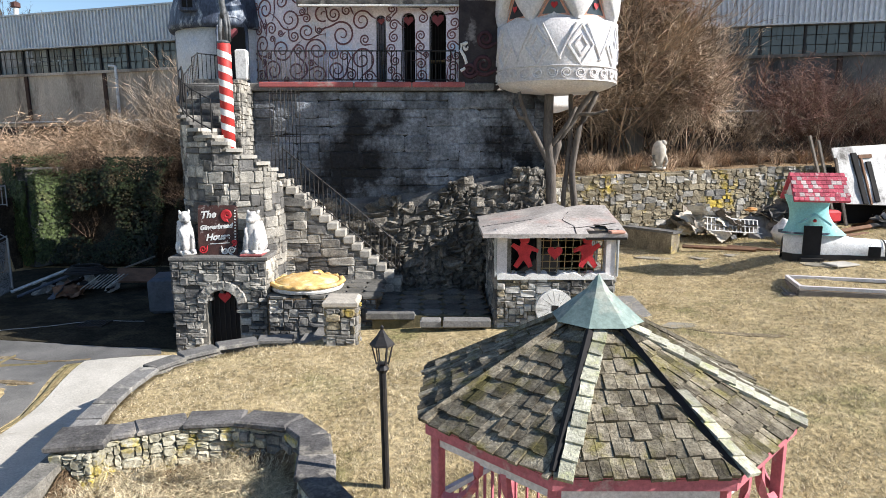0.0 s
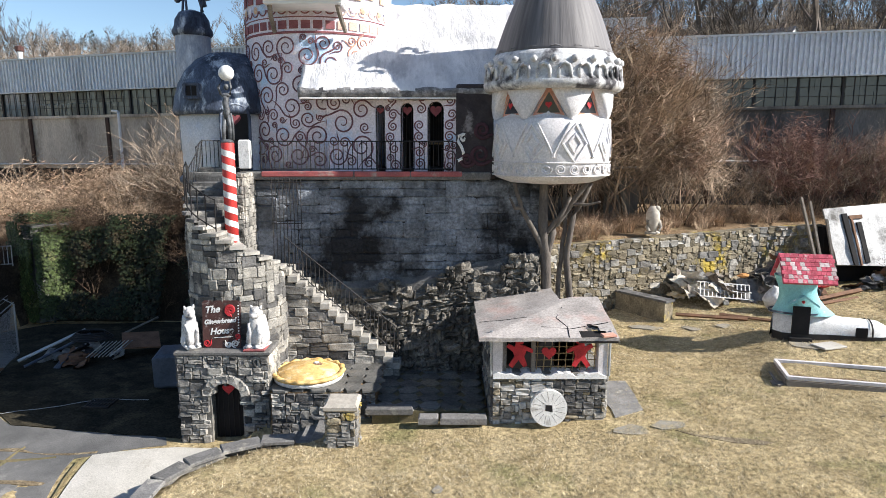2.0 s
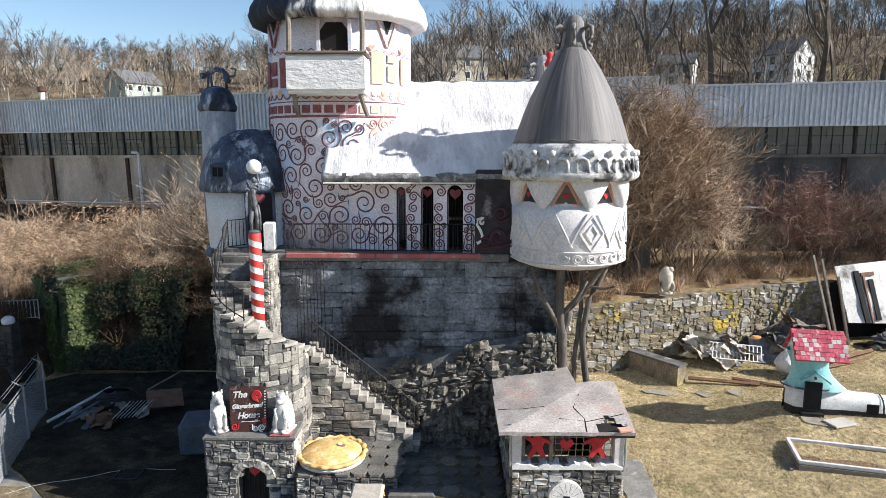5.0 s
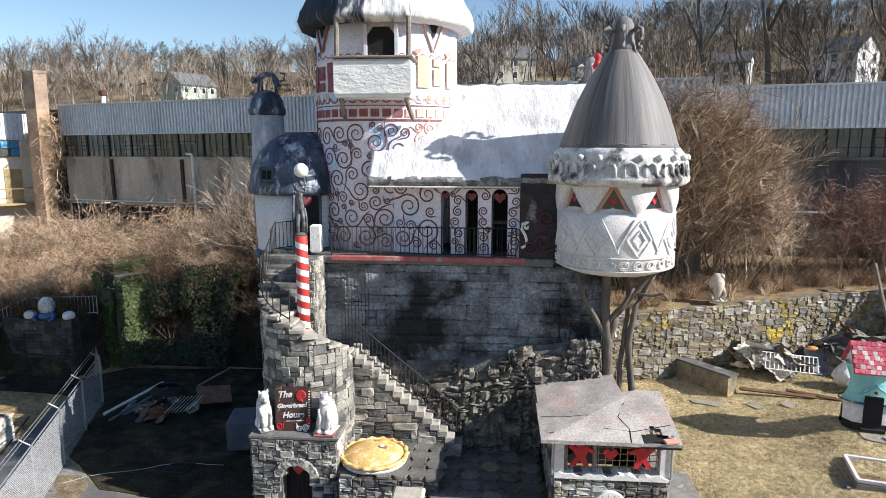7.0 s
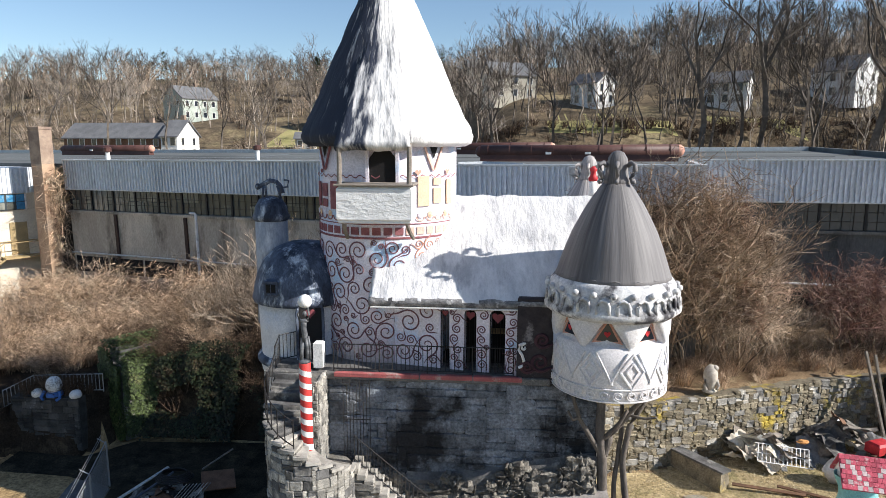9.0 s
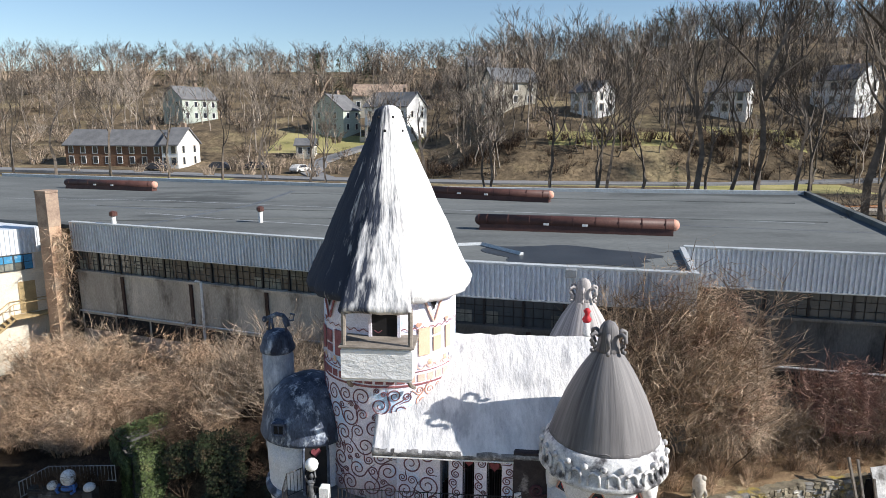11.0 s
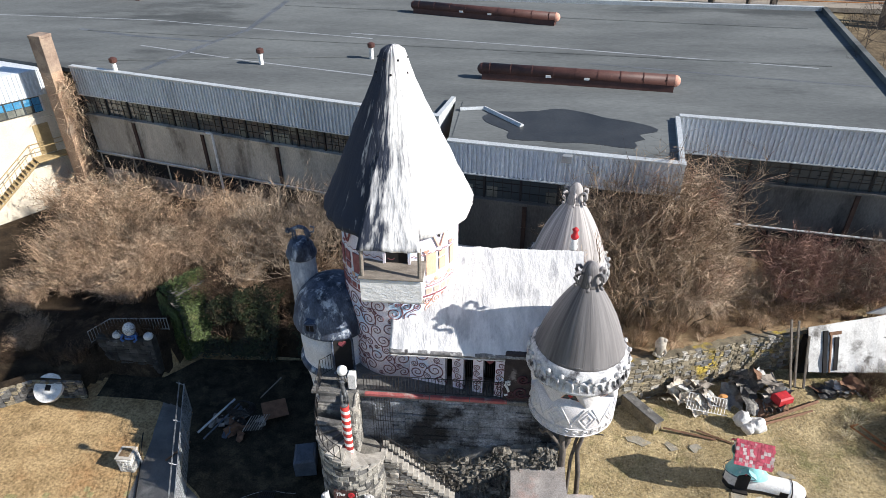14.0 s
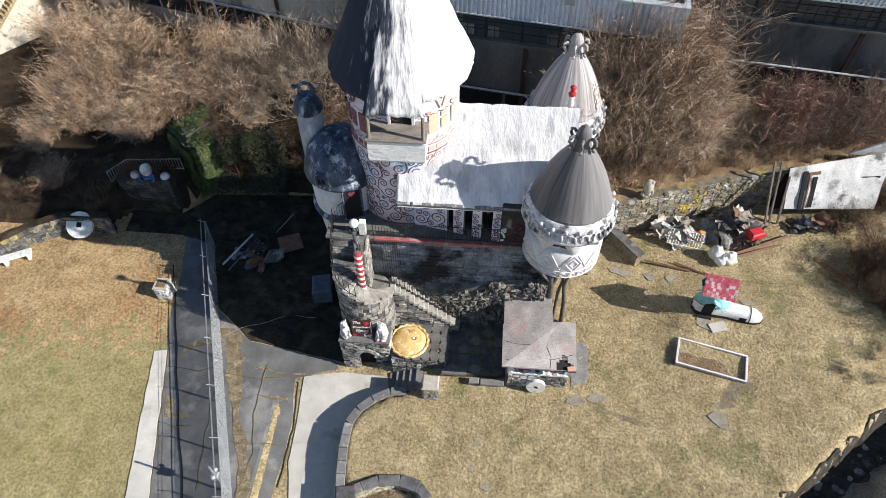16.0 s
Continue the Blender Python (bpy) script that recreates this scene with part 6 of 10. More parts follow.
hb = part("base_wall", b, M["mortar"], hut, "limewashed rubble base wall")
lay(hb, flat_wall(HX0, HYF, HX1, HYF, -0.35), HX1 - HX0, 1.42, (0.11, 0.2), (0.15, 0.42), ["whitestone", "whitestone", "stone", "lichen"], 0.14, seed=51, keep=lambda u, v: u < 1.55)
lay(hb, flat_wall(HX0, HYF, HX1, HYF, -0.35), HX1 - HX0, 1.42, (0.11, 0.2), (0.15, 0.42), ["stone", "stonedark", "lichen"], 0.14, seed=52, keep=lambda u, v: u >= 1.55)
lay(hb, flat_wall(HX1, HYF, HX1, 17.0, -0.3), 1.78, 1.4, (0.14, 0.24), (0.2, 0.45), ["stone", "lichen"], 0.14, seed=53)
lay(hb, flat_wall(HX0, 18.7, HX0, HYF, -0.3), 3.5, 2.3, (0.16, 0.28), (0.25, 0.55), ["stonedark", "stone"], 0.12, seed=54)
for c_, s_ in (((3.2, 18.6, 1.0), (0.2, 0.3, 2.6)), ((2.2, 18.7, 0.9), (1.9, 0.2, 2.3)), ((3.6, 16.95, 1.0), (1.0, 0.15, 2.6))):
    b = Mesh()
    b.box(c_, s_)
    part("rear_wall", b, M["stonedark"], hut)
sill = Mesh()
n = 26
pts = []
for i in range(n + 1):
    x = HX0 + (HX1 - HX0) * i / n
    zz = 1.1 + 0.03 * math.sin(i * 1.9) + 0.03 * math.sin(i * 0.9)
    pts.append((x, zz))
vs = [(x, y, z) for x, zz in pts for y, z in ((HYF - 0.1, 0.98), (HYF - 0.1, zz), (HYF + 0.3, zz + 0.02), (HYF + 0.3, 0.98))]
sill.add(vs, [(4 * i + k, 4 * i + 4 + k, 4 * i + 5 + k, 4 * i + 1 + k) for i in range(n) for k in range(3)] + [(0, 1, 2, 3), (4 * n + 3, 4 * n + 2, 4 * n + 1, 4 * n)])
part("icing_sill", sill, M["white"], hut, "drooping white icing sill")
for x, w in ((HX0 + 0.11, 0.24), (HX1 - 0.1, 0.22)):
    b = Mesh()
    b.box((x, HYF + 0.1, 1.55), (w, 0.3, 1.0), cut=0.03)
    part("corner_post", b, M["whitewood"], hut, "white plastered post")
b = Mesh()
b.box((2.3, HYF + 0.1, 1.55), (0.1, 0.14, 1.0), cut=0.01)
part("mid_post", b, M["wood"], hut)
for x in (HX0 - 0.05, HX1 + 0.06):
    b = Mesh()
    b.tube([(x, HYF - 0.05, 1.05), (x, HYF - 0.05, 2.2)], 0.035, 6)
    part("drain_pipe", b, M["steel"], hut)
# lattice of the windows
for i in range(9):
    x = 2.4 + i * 0.18
    part("lattice_bar", Mesh().tube([(x, HYF + 0.18, 1.05), (x + 0.03, HYF + 0.18, 2.0)], 0.012, 4), M["ochre"], hut)
for j in range(5):
    z = 1.2 + j * 0.17
    part("lattice_bar", Mesh().tube([(2.35, HYF + 0.2, z), (3.95, HYF + 0.2, z + 0.01)], 0.012, 4), M["ochre"], hut)
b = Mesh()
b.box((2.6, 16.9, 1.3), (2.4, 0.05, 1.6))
# black sheet in place of the hut's unlit inside
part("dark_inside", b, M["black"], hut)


def man(x, z, s, flip):
    p = [(0, 0.28), (0.09, 0.3), (0.12, 0.4), (0.07, 0.49), (-0.07, 0.49), (-0.12, 0.4), (-0.09, 0.3), (-0.12, 0.22), (-0.27, 0.3), (-0.32, 0.22), (-0.17, 0.1), (-0.12, -0.02), (-0.26, -0.25), (-0.17, -0.32), (-0.02, -0.12), (0.1, -0.3), (0.2, -0.26), (0.12, -0.02), (0.17, 0.12), (0.32, 0.06), (0.34, 0.15), (0.14, 0.24)]
    if flip:
        p = [(-a, c) for a, c in p][::-1]
    return Mesh().prism([(a * s, c * s) for a, c in p], 0, 0.05, upright(x, HYF + 0.05, z))


for x, f in ((1.95, False), (3.45, True)):
    part("red_cutout", man(x, 1.55, 1.0, f), M["red"], hut, "plain red wooden cut-out shape")
part("red_heart", Mesh().prism(heart(0.36), 0, 0.05, upright(2.68, HYF + 0.05, 1.62)), M["red"], hut, "red wooden heart")


def hut_z(x, y):
    return 2.12 + 0.2 * min(y - 14.85, (x - 0.95) * 0.85) + 0.02 * noise.noise(Vector((x * 2, y * 2, 0)))


def roof_piece(poly_x, poly_y, holes):
    b = Mesh()
    nx_, ny_ = 26, 26
    x0, x1 = poly_x
    y0, y1 = poly_y
    pts = [(x0 + (x1 - x0) * i / nx_, y0 + (y1 - y0) * j / ny_) for j in range(ny_ + 1) for i in range(nx_ + 1)]
    k = len(pts)
    vs = [(x, y, hut_z(x, y)) for x, y in pts] + [(x, y, hut_z(x, y) - 0.1) for x, y in pts]
    w = nx_ + 1
    fs = []
    for j in range(ny_):
        for i in range(nx_):
            cx, cy = pts[j * w + i]
            if holes and holes(cx, cy):
                continue
            a = j * w + i
            fs += [(a, a + 1, a + w + 1, a + w), (k + a + w, k + a + w + 1, k + a + 1, k + a)]
    for i in range(nx_):
        a, c = i, ny_ * w + i
        fs += [(k + a, k + a + 1, a + 1, a), (c, c + 1, k + c + 1, k + c)]
    for j in range(ny_):
        a, c = j * w, j * w + nx_
        fs += [(a, a + w, k + a + w, k + a), (k + c, k + c + w, c + w, c)]
    return b.add(vs, fs)


part("roof", roof_piece((0.93, 4.3), (14.85, 17.15), lambda x, y: x > 3.35 and y < 15.3 + 0.2 * math.sin(x * 9) and x < 4.1), M["hutroof"], hut, "stained cracked concrete roof with a broken corner")
part("rear_roof", roof_piece((0.98, 3.25), (17.15, 18.95), None), M["hutroof"], hut)
b = Mesh()
b.box((3.8, 15.1, 2.06), (0.95, 0.55, 0.05), tilt=Matrix.Rotation(0.18, 3, "X"))
part("roof_lath", b, M["iron"], hut, "dark lath showing at the broken corner")
b = Mesh()
b.box((4.05, 14.93, 2.16), (0.34, 0.22, 0.06), 0.2, cut=0.01)
part("loose_slab", b, M["salmon"], hut)
for pts in ([(3.1, 14.86), (3.15, 15.4), (2.95, 15.9), (3.2, 16.5)], [(2.5, 15.4), (3.2, 15.3), (4.2, 15.6)], [(1.0, 16.2), (1.6, 16.0), (2.2, 15.95)]):
    part("roof_crack", Mesh().tube([(x, y, hut_z(x, y) + 0.0) for x, y in pts], 0.012, 4), M["black"], hut)

mill = thing("millstone", "round white millstone with a square hole leaning on the hut", "millstone", (2.65, 14.95, -0.2), "millstones")
b = Mesh()
n = 40
ring = [(0.45 * math.cos(2 * math.pi * i / n), 0.45 * math.sin(2 * math.pi * i / n)) for i in range(n)]
mm = Matrix.Translation((2.65, 14.93, 0.32)) @ Matrix.Rotation(radians(84), 4, "X")
b.prism(ring, -0.09, 0.09, mm)
disc = part("disc", b, M["millstone"], mill)
part("square_hole", Mesh().prism([(-0.09, -0.05), (0.09, -0.09), (0.08, 0.08), (-0.08, 0.09)], 0.085, 0.095, mm), M["black"], mill)
for i in range(16):
    a = 2 * math.pi * i / 16
    part("groove", Mesh().tube([mm @ Vector((0.17 * math.cos(a), 0.17 * math.sin(a), 0.088)), mm @ Vector((0.41 * math.cos(a + 0.1), 0.41 * math.sin(a + 0.1), 0.088))], 0.006, 4), M["mortar"], mill)
m2 = Matrix.Translation((-23.75, 23.45, 0.02)) @ Matrix.Rotation(radians(38), 4, "X")
mill = thing("millstone", "round white millstone with a square hole leaning by a stone wall", "millstone", (-23.75, 23.45, -0.8), "millstones")
part("disc", Mesh().prism([(x * 1.75, y * 1.75) for x, y in ring], -0.1, 0.1, m2), M["millstone"], mill)
part("square_hole", Mesh().prism([(-0.15, -0.15), (0.15, -0.15), (0.15, 0.15), (-0.15, 0.15)], 0.1, 0.11, m2), M["black"], mill)

# ---- tree limbs under the turret ----
tree = thing("tree", "forked bare tree holding the turret in its limbs", "tree", (3.2, 18.7, 0))
for pts, r0, r1 in (([(3.25, 18.75, -0.3), (3.18, 18.7, 1.6), (3.1, 18.65, 3.2), (2.98, 18.6, 4.4), (3.0, 18.7, 5.7)], 0.18, 0.13),
                    ([(3.05, 18.65, 3.6), (2.7, 18.5, 4.2), (2.3, 18.35, 4.9), (2.1, 18.3, 5.6)], 0.09, 0.05),
                    ([(3.1, 18.65, 3.5), (3.35, 18.55, 4.4), (3.75, 18.45, 5.0), (4.2, 18.3, 5.7)], 0.11, 0.07),
                    ([(3.05, 18.6, 4.1), (3.4, 18.4, 4.6), (3.7, 18.3, 5.2)], 0.08, 0.05),
                    ([(4.05, 18.9, -0.2), (3.9, 18.8, 2.0), (3.7, 18.7, 3.4), (3.85, 18.6, 4.6), (4.3, 18.5, 5.6)], 0.12, 0.07),
                    ([(3.55, 18.8, -0.2), (3.5, 18.8, 2.6), (3.65, 18.75, 4.2), (3.6, 18.7, 5.7)], 0.08, 0.06),
                    ([(2.3, 18.35, 4.9), (2.1, 18.2, 4.9), (1.95, 18.1, 5.2)], 0.06, 0.03),
                    ([(3.75, 18.45, 5.0), (4.2, 18.2, 5.0), (4.5, 18.1, 5.1)], 0.05, 0.03)):
    fine = []
    for i in range(len(pts) - 1):
        for k in range(4):
            p = Vector(pts[i]).lerp(Vector(pts[i + 1]), k / 4)
            fine.append(p + Vector((0.03 * noise.noise(p * 3), 0.03 * noise.noise(p * 3 + Vector((5, 0, 0))), 0)))
    fine.append(Vector(pts[-1]))
    part("limb", Mesh().tube(fine, r0, 9, r1), M["bark"], tree, "", True)

# ---- candy pole with statue lamp ----
PX, PY = -5.66, 17.3
pole = thing("candy_pole", "red and white striped candy pole", "pole", (PX, PY, 3.4))
PR, PZ0, PZ1 = 0.17, 3.4, 6.72
b = Mesh().lathe([(PR, PZ0), (PR, PZ1), (PR * 0.75, PZ1 + 0.06), (0.02, PZ1 + 0.1)], 24, (PX, PY))
shaft = part("shaft", b, M["candyred"], pole, "", True)
for s in range(1):
    b = Mesh()
    vs = []
    n = 150
    for i in range(n + 1):
        a = -2.0 - i / n * 2 * math.pi * 8.2
        z = PZ0 + 0.05 + (PZ1 - PZ0 - 0.3) * i / n
        for dz in (0, 0.17):
            vs.append((PX + (PR + 0.006) * math.cos(a), PY + (PR + 0.006) * math.sin(a), z + dz))
    b.add(vs, [(2 * i, 2 * i + 1, 2 * i + 3, 2 * i + 2) for i in range(n)])
    part("white_stripe", b, M["white"], pole, "", True)
b = Mesh()
b.tube([(PX - 0.07, PY - 0.03, 6.76), (PX - 0.06, PY - 0.06, 7.1), (PX - 0.02, PY, 7.45)], 0.042, 8, 0.07)
b.tube([(PX + 0.08, PY + 0.03, 6.76), (PX + 0.09, PY - 0.01, 7.1), (PX + 0.05, PY, 7.45)], 0.04, 8, 0.07)
b.tube([(PX + 0.01, PY, 7.36), (PX + 0.03, PY + 0.01, 7.55), (PX, PY, 7.75), (PX + 0.02, PY, 7.98)], 0.085, 10, 0.08)
b.ball((PX + 0.02, PY, 7.96), 0.105, 10, 8, (1.25, 0.8, 0.6))
b.ball((PX + 0.05, PY - 0.02, 8.17), 0.075, 10, 8, (0.9, 1, 1.15))
b.tube([(PX - 0.1, PY, 7.98), (PX - 0.15, PY - 0.04, 8.16), (PX - 0.05, PY, 8.36)], 0.034, 7, 0.024)
b.tube([(PX + 0.13, PY, 7.98), (PX + 0.18, PY - 0.04, 8.16), (PX + 0.13, PY, 8.36)], 0.034, 7, 0.024)
b.tube([(PX + 0.12, PY + 0.02, 7.5), (PX + 0.16, PY + 0.03, 7.2), (PX + 0.14, PY + 0.04, 6.8)], 0.03, 6, 0.045)
b.lathe([(0.16, 6.72), (0.17, 6.78), (0.1, 6.82)], 12, (PX, PY))
b.v = [(x + 0.015 * noise.noise(Vector((x * 14, y * 14, z * 9))), y + 0.015 * noise.noise(Vector((x * 14, y * 14, z * 9 + 5))), z) for x, y, z in b.v]
solo("lamp_statue", b, M["blackstat"], "slim worn grey statue balancing a globe on the candy pole", "statue", True)
b = Mesh().ball((PX + 0.06, PY, 8.53), 0.2, 20, 14)
solo("globe_lamp", b, M["globe"], "white glass globe lamp on the dark statue", "lamp", True)

# arched-back statue on the silo
b = Mesh()
CX, CY, CZ, CS = -8.25, 22.3, 11.06, 1.25
spine = [(0.34, 0.1), (0.3, 0.28), (0.18, 0.42), (0.0, 0.46), (-0.16, 0.38), (-0.3, 0.3)]
b.tube([(CX + x * CS, CY, CZ + z * CS) for x, z in spine], 0.085, 8)
for x0, x1 in ((0.3, 0.26), (0.2, 0.3), (-0.14, -0.12), (-0.2, -0.24)):
    b.tube([(CX + x0 * CS, CY - 0.04, CZ + 0.4), (CX + x1 * CS, CY - 0.04, CZ - 0.06)], 0.04, 6)
b.ball((CX - 0.46, CY, CZ + 0.36), 0.115, 10, 7)
b.tube([(CX + 0.4, CY, CZ + 0.32), (CX + 0.62, CY, CZ + 0.36), (CX + 0.66, CY, CZ + 0.58), (CX + 0.5, CY, CZ + 0.6)], 0.04, 6)
solo("roof_statue", b, M["bluedome"], "dark blue arched-back statue on the chimney tower", "statue", True)

# pale seated statues on the gatehouse ledge
for x, turn, wide in ((-6.62, 0.7, 0.88), (-4.85, -0.15, 1.08)):
    b = Mesh()
    z = 1.37
    b.box((0, 0, 0.05), (0.46 * wide, 0.6, 0.1), cut=0.03)
    b.lathe([(0.2, 0.08), (0.25, 0.2), (0.24, 0.36), (0.225, 0.55), (0.21, 0.68), (0.185, 0.8), (0.17, 0.86)], 16, (0, 0.06), wob=0.18, sq=1.15)
    b.tube([(0, 0.2, 0.2), (0, 0.14, 0.6), (0, 0.06, 0.86)], 0.16, 10, 0.12)
    b.ball((0, -0.02, 0.95), 0.17, 14, 10, (0.95, 1.05, 0.95), 0.2)
    b.ball((0, -0.17, 0.9), 0.09, 10, 8, (1.05, 1.2, 0.8), 0.2)
    b.box((0, -0.12, 0.99), (0.2, 0.1, 0.05), cut=0.02)
    for s in (-1, 1):
        b.tube([(s * 0.11, -0.02, 1.05), (s * 0.14, 0.0, 1.15)], 0.05, 7, 0.02)
        b.tube([(s * 0.12, -0.1, 0.68), (s * 0.12, -0.2, 0.42), (s * 0.11, -0.22, 0.1)], 0.08, 8, 0.06)
        b.ball((s * 0.11, -0.27, 0.11), 0.07, 9, 6, (1, 1.5, 0.75))
        b.ball((s * 0.19, 0.02, 0.22), 0.15, 10, 8, (0.6, 1.35, 1), 0.25)
        b.ball((s * 0.19, -0.14, 0.1), 0.065, 9, 6, (1, 1.7, 0.7))
    c, sn = math.cos(turn), math.sin(turn)
    b.v = [(x + wide * (p[0] * c - p[1] * sn), 16.44 + p[0] * sn + p[1] * c, z + p[2] + 0.02 * noise.noise(Vector((p[0] * 9, p[1] * 9, p[2] * 9)))) for p in b.v]
    solo("seated_statue", b, M["statue"], "weathered white seated statue on the stone ledge", "statue", True, "ledge statues")
b = Mesh()
b.box((-4.85, 16.3, 1.40), (0.56, 0.5, 0.06), cut=0.02)
solo("plinth", b, M["redtrim"], "red painted base under a statue", "plinth")

# sign
sign = thing("sign", "dark red storybook sign with white lettering between two statues", "sign", (-5.78, 16.7, 1.37))
sm = upright(-5.78, 16.36, 1.37) @ Matrix.Rotation(radians(-6), 4, "X")
part("board", Mesh().prism([(-0.5, 0), (0.5, 0), (0.5, 1.22), (0.45, 1.27), (-0.45, 1.27), (-0.5, 1.22)], -0.05, 0, sm), M["signboard"], sign)
for txt, x, y, s in (("The", -0.24, 0.95, 0.25), ("Gingerbread", -0.04, 0.67, 0.165), ("House", 0.0, 0.39, 0.23)):
    cu = bpy.data.curves.new("lettering", "FONT")
    cu.body, cu.size, cu.align_x, cu.extrude, cu.offset, cu.shear = txt, s, "CENTER", 0.004, 0.008, 0.3
    cu.materials.append(M["white"])
    o = new("lettering", cu)
    o.parent = sign
    o.matrix_world = Matrix.Translation(-base_of(sign)) @ sm @ Matrix.Translation((x, y, 0.006)) @ Matrix.Rotation(0.08, 4, "Z")
part("underline", Mesh().prism([(-0.2, 0.27), (0.3, 0.3), (0.3, 0.32), (-0.2, 0.29)], 0.0, 0.008, sm), M["white"], sign)
part("red_swirl", scroll(lambda u, v, o: sm @ Vector((u, v, o)), 0.24, 1.02, 0.13, 0, 1, 0.1, 0.04), M["red"], sign)
for k, (u, v, r) in enumerate(((0.36, 0.12, 0.1), (0.18, 0.1, 0.08), (-0.38, 0.14, 0.1), (0.42, 0.32, 0.07))):
    part("corner_scroll", scroll(lambda a, c, o: sm @ Vector((a, c, o)), u, v, r, k, 1 - 2 * (k % 2), 0.1, 0.018), M["white" if k < 2 else "red"], sign)
for i in range(14):
    part("border_dot", Mesh().prism([(0.45 + 0.022 * math.cos(a), 0.16 + i * 0.075 + 0.022 * math.sin(a)) for a in [math.pi * j / 4 for j in range(8)]], 0, 0.008, sm), M["white"], sign)

# railings
railing("black iron railing along the deck edge", [(-5.25, 18.95, 5.9), (-3.8, 18.95, 5.9), (-2.3, 18.95, 5.9), (-0.9, 18.95, 5.9), (0.35, 18.95, 5.9)], 0.88, group="castle railings")
railing("black iron railing beside the straight stair", [(-4.5, 18.3, 3.22), (-3.4, 18.3, 2.3), (-2.3, 18.3, 1.39), (-1.25, 18.3, 0.48)], 0.85, 0.15, group="castle railings")
arc = [(DX + (DR + 0.02) * math.cos(radians(a)), DY + (DR + 0.02) * math.sin(radians(a)), 3.25 + 0.17 * (15 - a) / 15.5) for a in range(-95, -190, -12)]
railing("curved black iron railing round the drum stair", arc + [(-7.1, 18.2, 5.2), (-7.15, 19.0, 5.6)], 0.82, 0.16, group="castle railings")
railing("black iron railing on the upper landing", [(-7.15, 19.0, 5.7), (-7.2, 19.6, 5.9), (-6.75, 20.1, 5.9)], 0.9, group="castle railings")
railing("short black iron railing beside the white pier", [(-6.3, 19.0, 5.9), (-5.9, 19.0, 5.9)], 0.85, group="castle railings")
grille = thing("iron_gate", "tall black iron gate panel at the stair head", "gate", (-4.5, 18.75, 3.2))
for i in range(9):
    x = -4.92 + i * 0.105
    part("bar", Mesh().tube([(x, 18.74, 2.9), (x, 18.74, 5.72)], 0.011, 4), M["iron"], grille)
for z in (3.2, 4.4, 5.6):
    part("cross_rail", Mesh().tube([(-4.95, 18.74, z), (-4.05, 18.74, z)], 0.014, 4), M["iron"], grille)

# red finial on the ridge
b = Mesh().lathe([(0.12, 11.15), (0.16, 11.3), (0.12, 11.45), (0.13, 11.7)], 14, (3.0, 22.2))
fin = thing("ridge_finial", "red and white painted finial on the roof ridge", "finial", (3.0, 22.2, 11.15))
part("base", b, M["white"], fin, "white base", True)
part("cap", Mesh().lathe([(0.13, 11.7), (0.17, 11.8), (0.1, 11.9), (0.08, 12.0), (0.14, 12.1), (0.05, 12.2)], 14, (3.0, 22.2)), M["red"], fin, "red cap", True)

# ---- garden lamp ----
LX, LY = -0.81, 8.28
lz = ground(LX, LY)
gl = thing("garden_lamp", "black iron garden lamp post with a lantern head", "lamp post", (LX, LY, lz))
part("post", Mesh().tube([(LX + 0.03, LY, lz - 0.1), (LX, LY, 1.22)], 0.05, 10), M["iron"], gl)
part("collar", Mesh().lathe([(0.05, 1.16), (0.09, 1.22), (0.05, 1.3)], 10, (LX, LY)), M["iron"], gl)
lan = part("lantern", Mesh().lathe([(0.07, 1.28), (0.085, 1.3), (0.02, 1.31)], 6, (LX, LY)), M["iron"], gl)
for i in range(6):
    a = 2 * math.pi * i / 6
    part("lantern_bar", Mesh().tube([(LX + 0.08 * math.cos(a), LY + 0.08 * math.sin(a), 1.28), (LX + 0.14 * math.cos(a), LY + 0.14 * math.sin(a), 1.56)], 0.01, 4), M["iron"], lan)
part("hood", Mesh().lathe([(0.17, 1.55), (0.16, 1.58), (0.07, 1.68), (0.05, 1.72), (0.02, 1.76), (0.025, 1.8), (0.0, 1.83)], 6, (LX, LY)), M["iron"], gl)

# ---- gazebo ----
GX, GY, GR, GE, GA = 1.42, 5.78, 1.70, 1.9, 2.86
gz0 = ground(GX, GY) - 0.05
gaz = thing("gazebo", "octagonal pink gazebo with mossy shingle roof and copper cap", "gazebo", (GX, GY, gz0))
corner = [(GX + GR * math.cos(radians(22.5 + 45 * i)), GY + GR * math.sin(radians(22.5 + 45 * i))) for i in range(8)]
b = Mesh().prism(corner, gz0 - 0.2, gz0 + 0.15)
part("floor", b, M["wood"], gaz)
b = Mesh()
b.add([(x, y, GE - 0.03) for x, y in corner] + [(GX, GY, GA - 0.3)], [(i, (i + 1) % 8, 8) for i in range(8)] + [tuple(range(7, -1, -1))])
groof = part("roof_deck", b, M["browntimber"], gaz, "boarded roof under the shingles")
rim = [(GX + (x - GX) * 0.93, GY + (y - GY) * 0.93) for x, y in corner]
for i in range(8):
    (x0, y0), (x1, y1) = corner[i], corner[(i + 1) % 8]
    (r0x, r0y), (r1x, r1y) = rim[i], rim[(i + 1) % 8]
    a = math.atan2(r1y - r0y, r1x - r0x)
    L = math.hypot(r1x - r0x, r1y - r0y)
    b = Mesh()
    b.box(((x0 + x1) / 2 * 0.985 + GX * 0.015, (y0 + y1) / 2 * 0.985 + GY * 0.015, GE - 0.07), (math.hypot(x1 - x0, y1 - y0), 0.04, 0.1), math.atan2(y1 - y0, x1 - x0))
    part("fascia", b, M["pinkwood"], gaz)
    b = Mesh()
